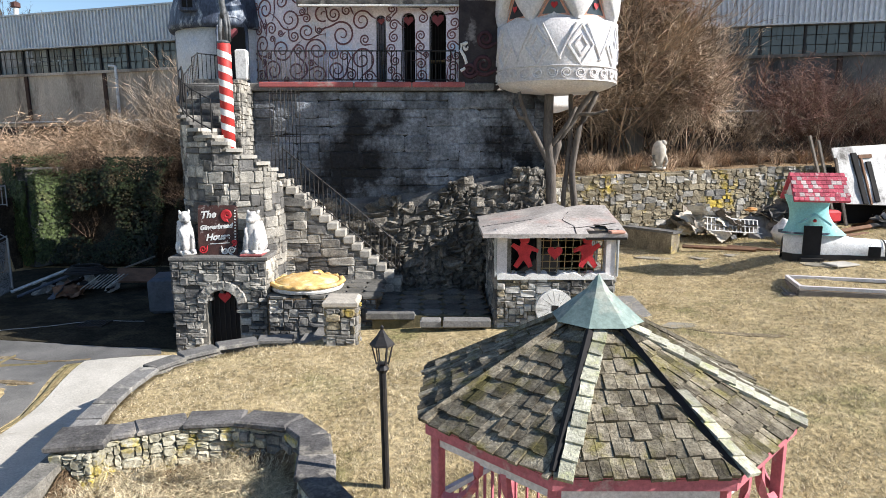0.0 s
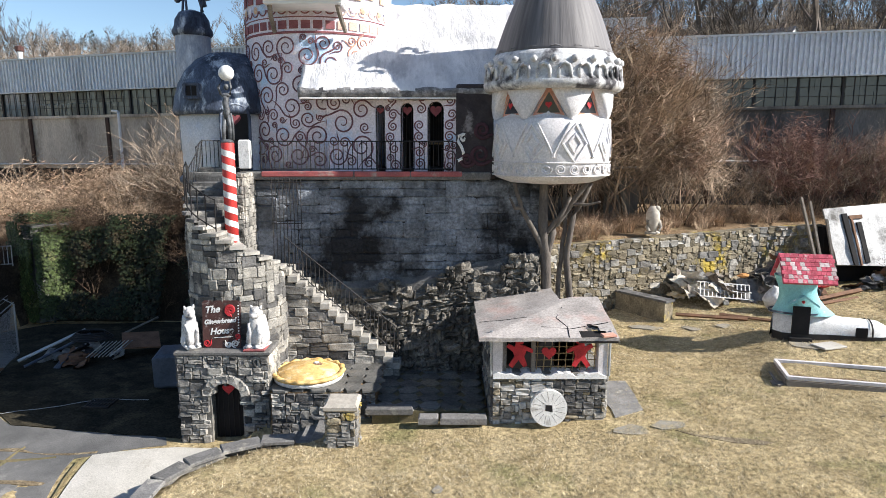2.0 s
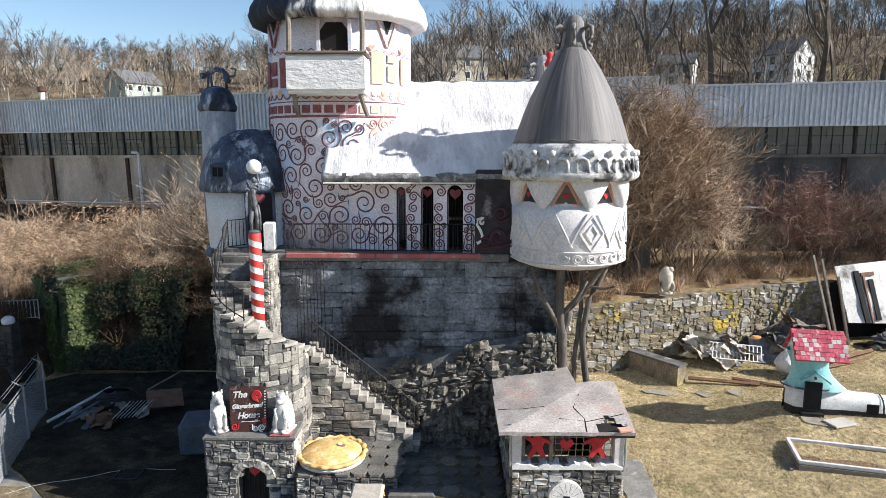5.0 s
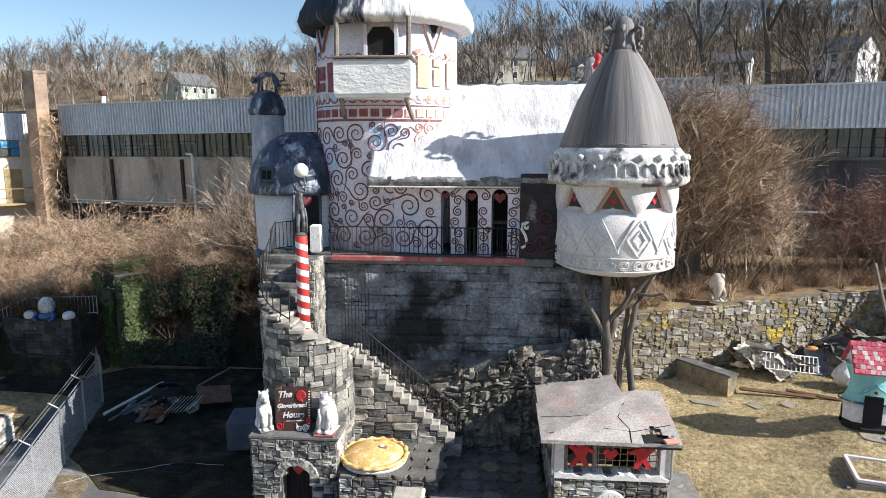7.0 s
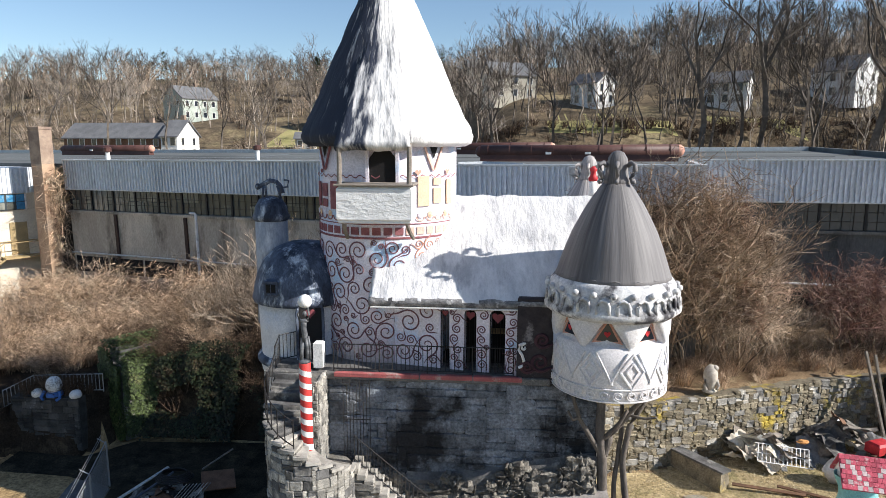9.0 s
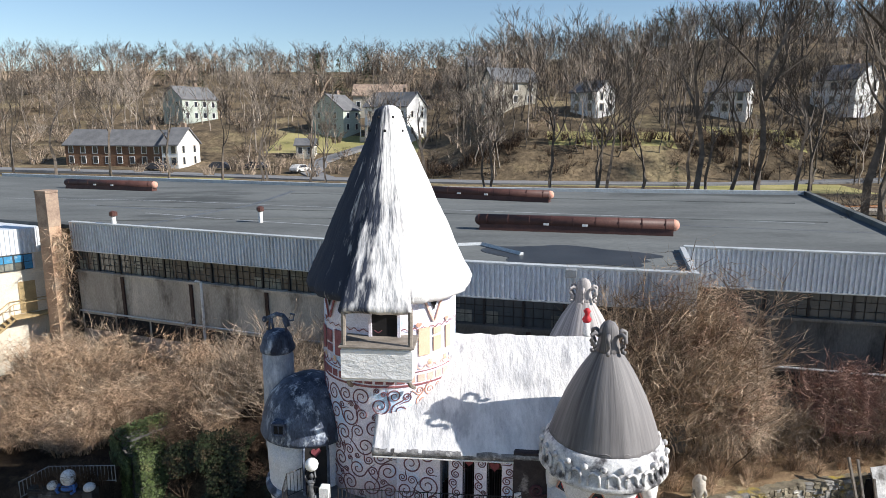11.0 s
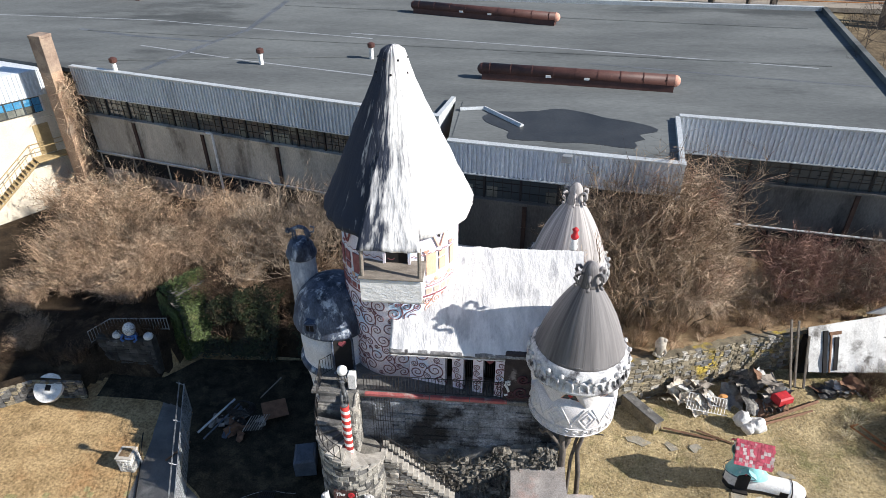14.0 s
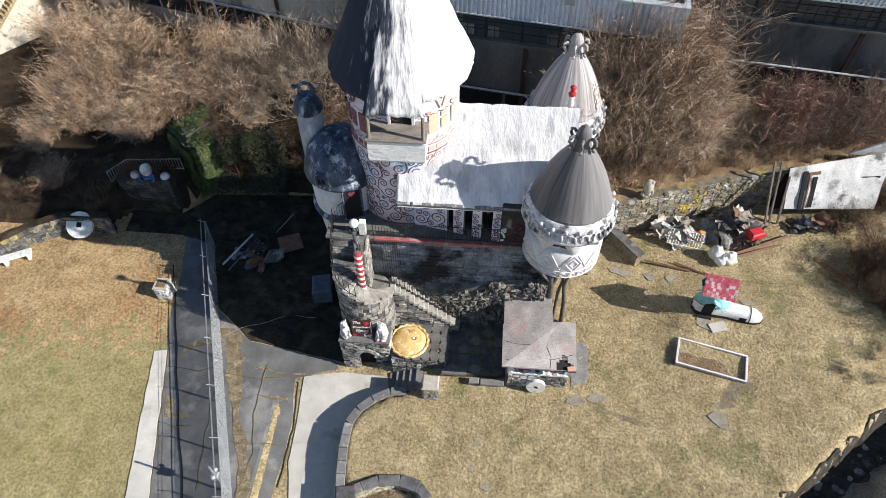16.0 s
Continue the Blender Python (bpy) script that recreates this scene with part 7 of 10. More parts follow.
    b.tube([(r0x, r0y, gz0), (r0x, r0y, GE - 0.05)], 0.06, 4)
    part("post", b, M["pinkwood"], gaz)
    c = ((r0x + r1x) / 2, (r0y + r1y) / 2)
    b = Mesh()
    b.box((c[0], c[1], GE - 0.2), (L, 0.05, 0.07), a)
    part("beam", b, M["whitewood"], gaz)
    d = Vector((math.cos(a), math.sin(a), 0))
    for s, o in ((1, Vector((r0x, r0y, 0))), (-1, Vector((r1x, r1y, 0)))):
        pts = [o + d * s * (0.07 + 0.4 * math.sin(k * math.pi / 12)) + Vector((0, 0, GE - 0.68 + 0.46 * (1 - math.cos(k * math.pi / 12)))) for k in range(7)]
        part("brace", Mesh().tube(pts, 0.04, 4), M["pinkwood"], gaz)
    b = Mesh()
    b.box((c[0], c[1], gz0 + 1.05), (L, 0.06, 0.06), a)
    part("hand_rail", b, M["whitewood"], gaz)
    for k in range(9):
        p = Vector((r0x, r0y, 0)) + d * L * (k + 0.5) / 9
        part("baluster", Mesh().tube([(p.x, p.y, gz0 + 0.15), (p.x, p.y, gz0 + 1.03)], 0.018, 4), M["pinkwood"], gaz)
b = Mesh()
cap0 = [(GX + 0.42 * math.cos(radians(22.5 + 45 * i)), GY + 0.42 * math.sin(radians(22.5 + 45 * i))) for i in range(8)]
b.add([(x, y, 2.62) for x, y in cap0] + [(GX + (x - GX) * 0.25, GY + (y - GY) * 0.25, 2.88) for x, y in cap0] + [(GX, GY, 3.03)], [(i, (i + 1) % 8, 8 + (i + 1) % 8, 8 + i) for i in range(8)] + [(8 + i, 8 + (i + 1) % 8, 16) for i in range(8)])
part("copper_cap", b, M["copper"], gaz, "green copper cap")
for i in range(8):
    x, y = corner[i]
    part("hip_board", Mesh().tube([(x, y, GE + 0.02), (GX + (x - GX) * 0.2, GY + (y - GY) * 0.2, 2.62)], 0.035, 4), M["black"] if i in (5, 6) else M["shingle"], gaz, "worn hip board")

# ---- shoe house ----
shoe = thing("shoe_house", "turquoise and white shoe-shaped playhouse with a red shingle roof", "playhouse", (12.0, 19.7, 0.62))
sa = radians(-12)
S = Matrix.Translation((11.30, 19.86, 0.68)) @ Matrix.Rotation(sa, 4, "Z") @ Matrix.Scale(0.89, 4)
secs = [(-0.78, 0.0, 0.62, 0.10), (-0.55, 0.0, 0.9, 0.45), (-0.1, 0.0, 1.0, 0.55), (0.5, 0.0, 0.92, 0.5), (0.95, 0.0, 0.75, 0.45), (1.5, 0.0, 0.62, 0.46), (2.1, 0.0, 0.6, 0.5), (2.6, 0.0, 0.55, 0.46), (2.95, 0.0, 0.36, 0.3), (3.05, 0.0, 0.2, 0.12)]
b = Mesh()
vs = []
n = 14
for x, _, h, w in secs:
    for j in range(n):
        a = math.pi * j / (n - 1)
        vs.append(S @ Vector((x, -math.cos(a) * w, 0.12 + (max(0.0, math.sin(a)) ** 0.7) * h)))
b.add(vs, [(n * i + j, n * (i + 1) + j, n * (i + 1) + j + 1, n * i + j + 1) for i in range(len(secs) - 1) for j in range(n - 1)])
part("shoe_body", b, M["white"], shoe, "white painted shoe body", True)
b = Mesh()
vs = []
for k in range(12):
    z = 0.85 + 1.35 * k / 11
    t = k / 11
    cx = -0.02 - 0.05 * t
    rx, ry = 0.80 - 0.35 * math.sin(math.pi * min(1, t * 1.05)) * 0.6 - 0.05 * t, 0.56 - 0.22 * math.sin(math.pi * min(1, t)) * 0.6
    vs += [S @ Vector((cx + rx * math.cos(2 * math.pi * j / 24) + (0.45 * (1 - t) ** 2 if math.cos(2 * math.pi * j / 24) > 0 else 0), ry * math.sin(2 * math.pi * j / 24), z)) for j in range(24)]
b.add(vs, [(24 * i + j, 24 * i + (j + 1) % 24, 24 * i + 24 + (j + 1) % 24, 24 * i + 24 + j) for i in range(11) for j in range(24)])
part("ankle", b, M["teal"], shoe, "turquoise painted ankle", True)
b = Mesh()
vs = []
for x, _, h, w in secs:
    for s, z in ((-1, -0.15), (-1, 0.2), (1, 0.2), (1, -0.15)):
        vs.append(S @ Vector((x * 1.01, s * (w + 0.03), z)))
b.add(vs, [(4 * i + k, 4 * i + 4 + k, 4 * i + 5 + k, 4 * i + 1 + k) for i in range(len(secs) - 1) for k in range(3)])
part("sole", b, M["iron"], shoe, "black sole")
b = Mesh()
vs = []
for k in range(9):
    a = math.pi * k / 8
    for x in (2.28, 2.34):
        vs.append(S @ Vector((x, -math.cos(a) * 0.53, 0.12 + max(0.0, math.sin(a)) ** 0.7 * 0.62)))
b.add(vs, [(2 * i, 2 * i + 1, 2 * i + 3, 2 * i + 2) for i in range(8)])
part("toe_band", b, M["iron"], shoe)
b = Mesh()
vs = []
for k in range(24):
    a = 2 * math.pi * k / 24
    for z in (0.88, 0.95):
        vs.append(S @ Vector((0.05 + 0.98 * math.cos(a), 0.6 * math.sin(a), z)))
b.add(vs, [(2 * i, 2 * i + 1, 2 * ((i + 1) % 24) + 1, 2 * ((i + 1) % 24)) for i in range(24)])
part("trim_band", b, M["bluedome"], shoe, "dark dotted trim band")
dm = S @ upright(0.0, -0.60, 0.2)
part("door", Mesh().prism([(-0.27, 0), (0.27, 0), (0.27, 0.98), (-0.27, 0.98)], -0.1, 0.02, dm), M["black"], shoe, "dark open doorway")
part("door_step", Mesh().prism([(-0.36, -0.75), (0.36, -0.75), (0.36, -0.55), (-0.36, -0.55)], -0.15, 0.08, S), M["iron"], shoe)
for s in (-1, 1):
    b = Mesh()
    b.add([dm @ Vector(p) for p in ((0, 1.42, -0.1), (0, 1.42, 0.18), (s * 0.48, 1.08, 0.18), (s * 0.48, 1.08, -0.1), (0, 1.34, 0.18), (s * 0.48, 1.0, 0.18))], [(0, 1, 2, 3), (1, 4, 5, 2)])
    part("door_gable", b, M["teal"], shoe, "turquoise gable board")
part("red_knob", Mesh().ball(dm @ Vector((0, 1.17, 0.06)), 0.05, 10, 8), M["red"], shoe)
part("toe_hole", Mesh().prism([(-0.19, 0), (0.19, 0), (0.19, 0.36), (-0.19, 0.36)], 0.0, 0.02, S @ upright(1.95, -0.53, 0.16)), M["black"], shoe, "dark square hole")
roofm = S @ Matrix.Translation((0.12, 0.0, 2.0))
for s in (-1, 1):
    b = Mesh()
    b.add([roofm @ Vector(p) for p in ((-0.86, s * 0.8, 0.05), (0.86, s * 0.8, 0.05), (0.86, 0, 0.95), (-0.86, 0, 0.95))] + [roofm @ Vector(p) for p in ((-0.86, s * 0.76, 0.0), (0.86, s * 0.76, 0.0), (0.86, 0, 0.88), (-0.86, 0, 0.88))], [(0, 1, 2, 3), (7, 6, 5, 4), (0, 4, 5, 1), (1, 5, 6, 2), (3, 7, 4, 0)])
    rs = part("roof_slope", b, M["redshingle"], shoe, "red shingle roof slope")
    sl = math.atan2(0.9, 0.8)
    for j in range(7):
        for i in range(11):
            bb = Mesh()
            bb.box((0, 0, 0), (0.15, 0.17, 0.022), cut=0.004)
            o = part("shingle", bb, M["paleshingle" if random.random() < 0.42 and j < 6 else "redshingle"], rs)
            t = (j + 0.35) / 7
            o.matrix_world = roofm @ Matrix.Translation((-0.78 + 0.156 * i + 0.04 * (j % 2), s * 0.8 * (1 - t), 0.075 + 0.9 * t)) @ Matrix.Rotation(-s * (sl - 0.06), 4, "X")
for x in (-0.7, 0.7):
    gw = Mesh().prism([(-0.7, 0.0), (0.7, 0.0), (0, 0.8)], -0.04, 0.04, roofm @ Matrix.Translation((x, 0, 0.05)) @ Matrix.Rotation(radians(90), 4, "Z") @ Matrix.Rotation(radians(90), 4, "X"))
    part("gable_wall", gw, M["white"], shoe)

# ---- sand frame ----
fr = thing("sand_frame", "low weathered timber frame of an empty sand bed", "frame", (11.2, 17.0, 0.2))
FM = Matrix.Translation((11.2, 16.98, 0.24)) @ Matrix.Rotation(radians(-14.5), 4, "Z")
for p, s in (((0, 0.72, 0.2), (3.3, 0.09, 0.1)), ((0, -0.72, 0.2), (3.3, 0.09, 0.1)), ((-1.62, 0, 0.2), (0.1, 1.4, 0.1)), ((1.62, 0, 0.2), (0.1, 1.4, 0.1))):
    b = Mesh()
    b.box((0, 0, 0), s, cut=0.01)
    o = part("top_rail", b, M["whitewood"], fr, "pale timber rail")
    o.matrix_world = Matrix.Translation(-base_of(fr)) @ FM @ Matrix.Translation(p)
for p, s in (((0, 0.74, -0.02), (3.3, 0.08, 0.3)), ((0, -0.74, -0.02), (3.3, 0.08, 0.3)), ((-1.64, 0, -0.02), (0.08, 1.4, 0.3)), ((1.64, 0, -0.02), (0.08, 1.4, 0.3)), ((-1.85, -0.1, -0.05), (0.08, 1.5, 0.12)), ((-1.85, -0.6, -0.1), (0.3, 0.3, 0.2)), ((1.85, -0.1, -0.1), (0.25, 1.2, 0.14))):
    b = Mesh()
    b.box((0, 0, 0), s, cut=0.01)
    o = part("side_board", b, M["wood"], fr)
    o.matrix_world = Matrix.Translation(-base_of(fr)) @ FM @ Matrix.Translation(p)
b = Mesh()
b.box((0, 0, 0), (3.2, 1.4, 0.1))
o = part("soil", b, M["litter"], fr, "bare brown soil")
o.matrix_world = Matrix.Translation(-base_of(fr)) @ FM @ Matrix.Translation((0, 0, -0.02))

# ---- concrete box, rear retaining wall, statue ----
b = Mesh()
p = [(6.7, 24.6), (7.15, 24.75), (8.5, 22.95), (8.1, 22.65)]
b.prism(p, 0.1, 1.02)
t = solo("concrete_box", b, M["lichen"], "mossy concrete block box beside the wall", "box")
b = Mesh().prism([(x + (x - 7.6) * 0.06, y + (y - 23.7) * 0.03) for x, y in p], 1.02, 1.1)
solo("box_lid", b, M["stonedark"], "dark slab lid on the concrete box", "lid")
rw_pts = [(3.4, 23.9), (5.8, 24.45), (9.4, 25.7), (13.0, 27.0), (16.5, 27.9)]
rw = Mesh()
vs = [(x, y + dy, z) for x, y in rw_pts for dy, z in ((-0.27, -0.2), (-0.27, lerp_table(WALL_TOP, x) - 0.05), (0.25, lerp_table(WALL_TOP, x) - 0.05), (0.25, -0.2))]
rw.add(vs, [(4 * i + k, 4 * i + 4 + k, 4 * i + 5 + k, 4 * i + 1 + k) for i in range(len(rw_pts) - 1) for k in range(3)])
rwall = tagged(part("retaining_wall", rw, M["lichen"], None), "rough retaining wall spotted with yellow lichen", "wall", kind="structure")
for i in range(len(rw_pts) - 1):
    (x0, y0), (x1, y1) = rw_pts[i], rw_pts[i + 1]
    h = lerp_table(WALL_TOP, (x0 + x1) / 2) - 0.2
    lay(rwall, flat_wall(x0, y0 - 0.22, x1, y1 - 0.22, 0.15), math.hypot(x1 - x0, y1 - y0), h, (0.16, 0.28), (0.2, 0.46), ["lichen", "lichen", "lichen", "stone"], 0.2, seed=60 + i, gap=-0.01)
b = Mesh()
b.lathe([(0.3, 3.2), (0.3, 3.3)], 4, (8.35, 25.25))
b.lathe([(0.16, 3.3), (0.2, 3.5), (0.27, 3.75), (0.27, 4.0), (0.2, 4.18), (0.1, 4.3)], 14, (8.35, 25.25), wob=0.1)
for s in (-1, 1):
    b.tube([(8.35 + s * 0.2, 25.15, 3.75), (8.35 + s * 0.27, 25.1, 3.5), (8.35 + s * 0.2, 25.05, 3.33)], 0.07, 7)
b.ball((8.5, 25.2, 4.2), 0.12, 10, 8)
solo("stone_statue", b, M["concretestat"], "weathered cast-stone statue on the wall", "statue", True)

# ---- debris ----


def sheet_bits(name, label, c, n, spread_, size, mats, seed, tall=0.6):
    rr = random.Random(seed)
    t = thing(name, label, "debris", c)
    for i in range(n):
        a, q = rr.uniform(0, 6.28), rr.random() ** 0.6
        x, y = c[0] + math.cos(a) * q * spread_[0], c[1] + math.sin(a) * q * spread_[1]
        z = c[2] + tall * (1 - q) * rr.uniform(0.4, 1.0) + 0.06
        s = rr.uniform(*size)
        b = Mesh()
        k = 6
        vs = []
        asp = rr.uniform(0.45, 0.9)
        for j in range(k + 1):
            for i2 in range(k + 1):
                u, v = i2 / k - 0.5, j / k - 0.5
                vs.append((u * s * (1 + 0.25 * noise.noise(Vector((v * 4, i, 2)))), v * s * asp * (1 + 0.25 * noise.noise(Vector((u * 4, i, 7)))), 0.2 * s * noise.noise(Vector((u * 2.4 + i, v * 2.4, i)))))
        g1 = [(j * (k + 1) + i2, j * (k + 1) + i2 + 1, (j + 1) * (k + 1) + i2 + 1, (j + 1) * (k + 1) + i2) for j in range(k) for i2 in range(k)]
        m = len(vs)
        b.add(vs + [(x_, y_, z_ - 0.03) for x_, y_, z_ in vs], g1 + [tuple(reversed([q_ + m for q_ in f])) for f in g1])
        o = part("scrap", b, M[rr.choice(mats)], t)
        o.matrix_world = Matrix.Translation((x - c[0], y - c[1], z - c[2])) @ Euler((rr.uniform(-0.7, 0.7), rr.uniform(-0.7, 0.7), rr.uniform(0, 6.28))).to_matrix().to_4x4()
    return t


sheet_bits("debris_pile", "heap of pale torn sheeting and boards", (10.35, 24.75, 0.8), 24, (1.25, 0.7), (0.6, 1.5), ["creamcloth", "creamcloth", "creamcloth", "plastic", "wood", "junk"], 3, 1.5)
sheet_bits("debris_pile", "heap of grey scrap metal and boards", (13.7, 25.3, 0.85), 30, (1.5, 1.1), (0.5, 1.6), ["junk", "wood", "wood", "concretestat", "stonedark", "browntimber"], 4, 1.5)
for x, y, r, zz in ((12.45, 23.35, 0.42, 1.15), (13.05, 23.1, 0.48, 0.8), (12.7, 22.95, 0.34, 1.0)):
    bag = Mesh().ball((0, 0, 0), r, 18, 14, (1.0, 0.85, zz))
    bag.v = [(x + p[0] * (1 + 0.45 * noise.noise(Vector((p[0] * 4, p[1] * 4, p[2] * 3 + x)))), y + p[1] * (1 + 0.22 * noise.noise(Vector((p[0] * 5, p[1] * 5, p[2] * 3 + y)))), ground(x, y) + r * zz * 0.9 + p[2] + 0.16 * noise.noise(Vector((p[0] * 5, p[1] * 5, p[2] * 5)))) for p in bag.v]
    solo("rubbish_bag", bag, M["plastic"], "full white plastic rubbish bag on the grass", "bag", True, "rubbish bags")
grid = thing("metal_grid", "white metal rack lying in the debris", "rack", (10.5, 23.9, 0.8))
gm = Matrix.Translation((10.8, 24.1, 1.15)) @ Euler((0.5, 0.05, -0.15)).to_matrix().to_4x4()
for i in range(13):
    part("rack_bar", Mesh().tube([gm @ Vector((-0.9 + 0.15 * i, -0.4, 0)), gm @ Vector((-0.75 + 0.15 * i, 0.45, 0))], 0.016, 4), M["white"], grid)
for y in (-0.4, 0.0, 0.45):
    part("rack_rail", Mesh().tube([gm @ Vector((-0.9, y, 0)), gm @ Vector((1.05, y, 0))], 0.022, 4), M["white"], grid)
b = Mesh()
b.box((14.6, 24.5, 1.45), (0.85, 0.6, 0.48), 0.4, cut=0.08)
wb = thing("red_cart", "red garden cart tub lying on the debris", "cart", (14.3, 24.3, 1.0))
part("tub", b, M["red"], wb, "red tub")
for s in (-0.2, 0.2):
    part("wheel", Mesh().tube([(14.1 + s, 23.95, 1.15), (14.15 + s, 23.98, 1.15)], 0.14, 12), M["iron"], wb)
for k, (p, q, r) in enumerate((((8.6, 22.9, 0.55), (11.0, 22.4, 0.5), 0.07), ((10.2, 22.9, 0.55), (11.8, 22.2, 0.5), 0.06), ((13.2, 23.4, 0.8), (16.6, 24.9, 1.0), 0.1), ((13.0, 23.2, 0.7), (16.2, 24.4, 0.8), 0.08))):
    solo("timber", Mesh().tube([p, q], r, 4), M["browntimber"], "reddish-brown timber lying beside the debris", "timber", group="loose timbers")
b = Mesh()
b.box((12.75, 23.3, 1.1), (0.5, 0.6, 0.9), 0.3, cut=0.08)
solo("orange_bag", Mesh().ball((11.55, 24.1, 1.75), 0.13, 10, 8, (1.8, 1, 0.6), 0.3), M["orange"], "small orange bag on the debris", "bag")

# collapsed shed: a leaning white panel with tall slots
shed = thing("shed", "collapsed shed with a leaning patchy white wall panel", "shed", (18, 26.5, 0.8))
Q = [Vector(p) for p in ((16.4, 26.25, 1.75), (21.6, 26.9, 1.5), (21.9, 28.6, 4.3), (16.1, 27.1, 4.0))]


def panel(u, v, o=0.0):
    n = (Q[1] - Q[0]).cross(Q[3] - Q[0]).normalized()
    p = Q[0].lerp(Q[1], u).lerp(Q[3].lerp(Q[2], u), v)
    return p + n * (o + 0.06 * noise.noise(p * 1.4))


b = Mesh()
nu_, nv_ = 30, 14
vs = [panel(i / nu_, j / nv_, o) for o in (0.06, 0.0) for j in range(nv_ + 1) for i in range(nu_ + 1)]
w_, k_ = nu_ + 1, (nu_ + 1) * (nv_ + 1)
fs = []
for j in range(nv_):
    for i in range(nu_):
        a = j * w_ + i
        fs += [(a, a + 1, a + w_ + 1, a + w_), (k_ + a + w_, k_ + a + w_ + 1, k_ + a + 1, k_ + a)]
fs += [(k_ + i, k_ + i + 1, i + 1, i) for i in range(nu_)] + [(j * w_, (j + 1) * w_, k_ + (j + 1) * w_, k_ + j * w_) for j in range(nv_)]
b.add(vs, fs)
part("wall_panel", b, M["whiteroof"], shed, "patchy white leaning panel")
for u0, u1, v0, v1, mt in ((0.135, 0.175, 0.0, 0.88, "black"), (0.245, 0.285, 0.05, 0.72, "black"), (0.20, 0.215, 0.0, 0.8, "browntimber"), (0.19, 0.30, 0.78, 0.84, "browntimber")):
    vs = [panel(u, v, o) for o in (0.05, 0.13) for u, v in ((u0, v0), (u1, v0), (u1, v1), (u0, v1))]
    part("slot" if mt == "black" else "slot_board", Mesh().add(vs, [(4, 5, 6, 7), (0, 1, 5, 4), (1, 2, 6, 5), (2, 3, 7, 6), (3, 0, 4, 7)]), M[mt], shed)
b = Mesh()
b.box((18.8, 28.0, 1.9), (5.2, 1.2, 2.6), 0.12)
# black box in place of the darkness behind the panel
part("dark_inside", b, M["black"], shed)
for p, q in (((15.9, 26.0, 0.9), (15.6, 27.2, 4.3)), ((15.6, 25.8, 0.9), (15.1, 27.0, 4.5)), ((16.3, 25.9, 0.9), (16.2, 26.9, 3.6))):
    part("leaning_pole", Mesh().tube([p, q], 0.07, 5), M["wood"], shed)
b = Mesh()
b.prism([(0, 0), (3.2, 0), (1.6, 1.0)], 0, 0.1, upright(19.6, 28.6, 4.0))
part("gable_board", b, M["whiteroof"], shed)
sheet_bits("debris_pile", "dark boards and scrap below the leaning panel", (18.4, 25.7, 0.9), 18, (1.6, 0.5), (0.4, 0.9), ["wood", "stonedark", "browntimber", "junk"], 14, 0.7)
plough = thing("old_plough", "rusty orange old farm frame in the weeds", "farm implement", (18.6, 21.8, 0.5))
for p, q in (((17.6, 23.4, 0.9), (19.8, 20.6, 0.8)), ((18.0, 23.6, 0.9), (20.0, 20.9, 0.7)), ((18.6, 22.2, 0.8), (19.3, 22.6, 1.1)), ((19.2, 21.4, 0.8), (19.9, 21.7, 1.2)), ((17.6, 23.4, 0.9), (18.0, 23.6, 0.9))):
    part("beam", Mesh().tube([p, q], 0.06, 4), M["rust"], plough)

# ---- chain-link fence, planter, bench ----
fence = thing("chain_link_fence", "grey chain-link fence along the drive", "fence", (-15, 20, -1.2))
f0, f1 = Vector((-16.1, 23.6, 0)), Vector((-9.6, 6.0, 0))
d = (f1 - f0)
L = d.length
d.normalize()
for i in range(8):
    p = f0 + d * L * i / 7
    z = ground(p.x, p.y)
    part("post", Mesh().tube([(p.x, p.y, z - 0.1), (p.x, p.y, z + 1.95)], 0.035, 6), M["steel"], fence)
    part("barb_arm", Mesh().tube([(p.x, p.y, z + 1.95), (p.x - 0.32, p.y - 0.1, z + 2.18)], 0.02, 4), M["steel"], fence)
part("top_rail", Mesh().tube([f0 + Vector((0, 0, 0.82)), f1 + Vector((0, 0, 0.75))], 0.022, 5), M["steel"], fence)
b = Mesh()
k = 0.075
nn = int(L / k)
for i in range(-24, nn):
    for s in (1, -1):
        u0, u1 = i * k, i * k + 1.8
        z0, z1 = 0.0, 1.8
        if u0 < 0:
            z0, u0 = -u0, 0
        if u1 > L:
            z1, u1 = 1.8 - (u1 - L), L
        if z1 <= z0:
            continue
        if s < 0:
            z0, z1 = 1.8 - z0, 1.8 - z1
        p, q = f0 + d * u0, f0 + d * u1
        vs = [(p.x, p.y, -1.12 + z0), (q.x, q.y, -1.12 + z1), (q.x, q.y, -1.12 + z1 + 0.024), (p.x, p.y, -1.12 + z0 + 0.024)]
        b.add(vs, [(0, 1, 2, 3)])
part("wire_mesh", b, M["fencewire"], fence, kind="stuff")
for h in (2.05, 2.18):
    part("barbed_wire", Mesh().tube([f0 + Vector((-0.2, 0, -1.1 + h)), f1 + Vector((-0.2, 0, -1.1 + h))], 0.01, 4), M["steel"], fence)
pz = ground(-17.6, 19.8)
planter = thing("stone_planter", "square pale stone planter pier with soil in its top", "planter", (-17.6, 19.8, pz))
b = Mesh()
b.box((-17.6, 19.8, pz + 0.42), (0.62, 0.62, 0.95))
pc = part("core", b, M["mortar"], planter)
for (x0, y0, x1, y1) in ((-17.95, 19.45, -17.25, 19.45), (-17.25, 19.45, -17.25, 20.15), (-17.95, 20.15, -17.95, 19.45)):
    lay(pc, flat_wall(x0, y0, x1, y1, pz - 0.05), 0.7, 0.95, (0.13, 0.22), (0.18, 0.4), ["whitestone"], 0.12, seed=int(-x0 * 10))
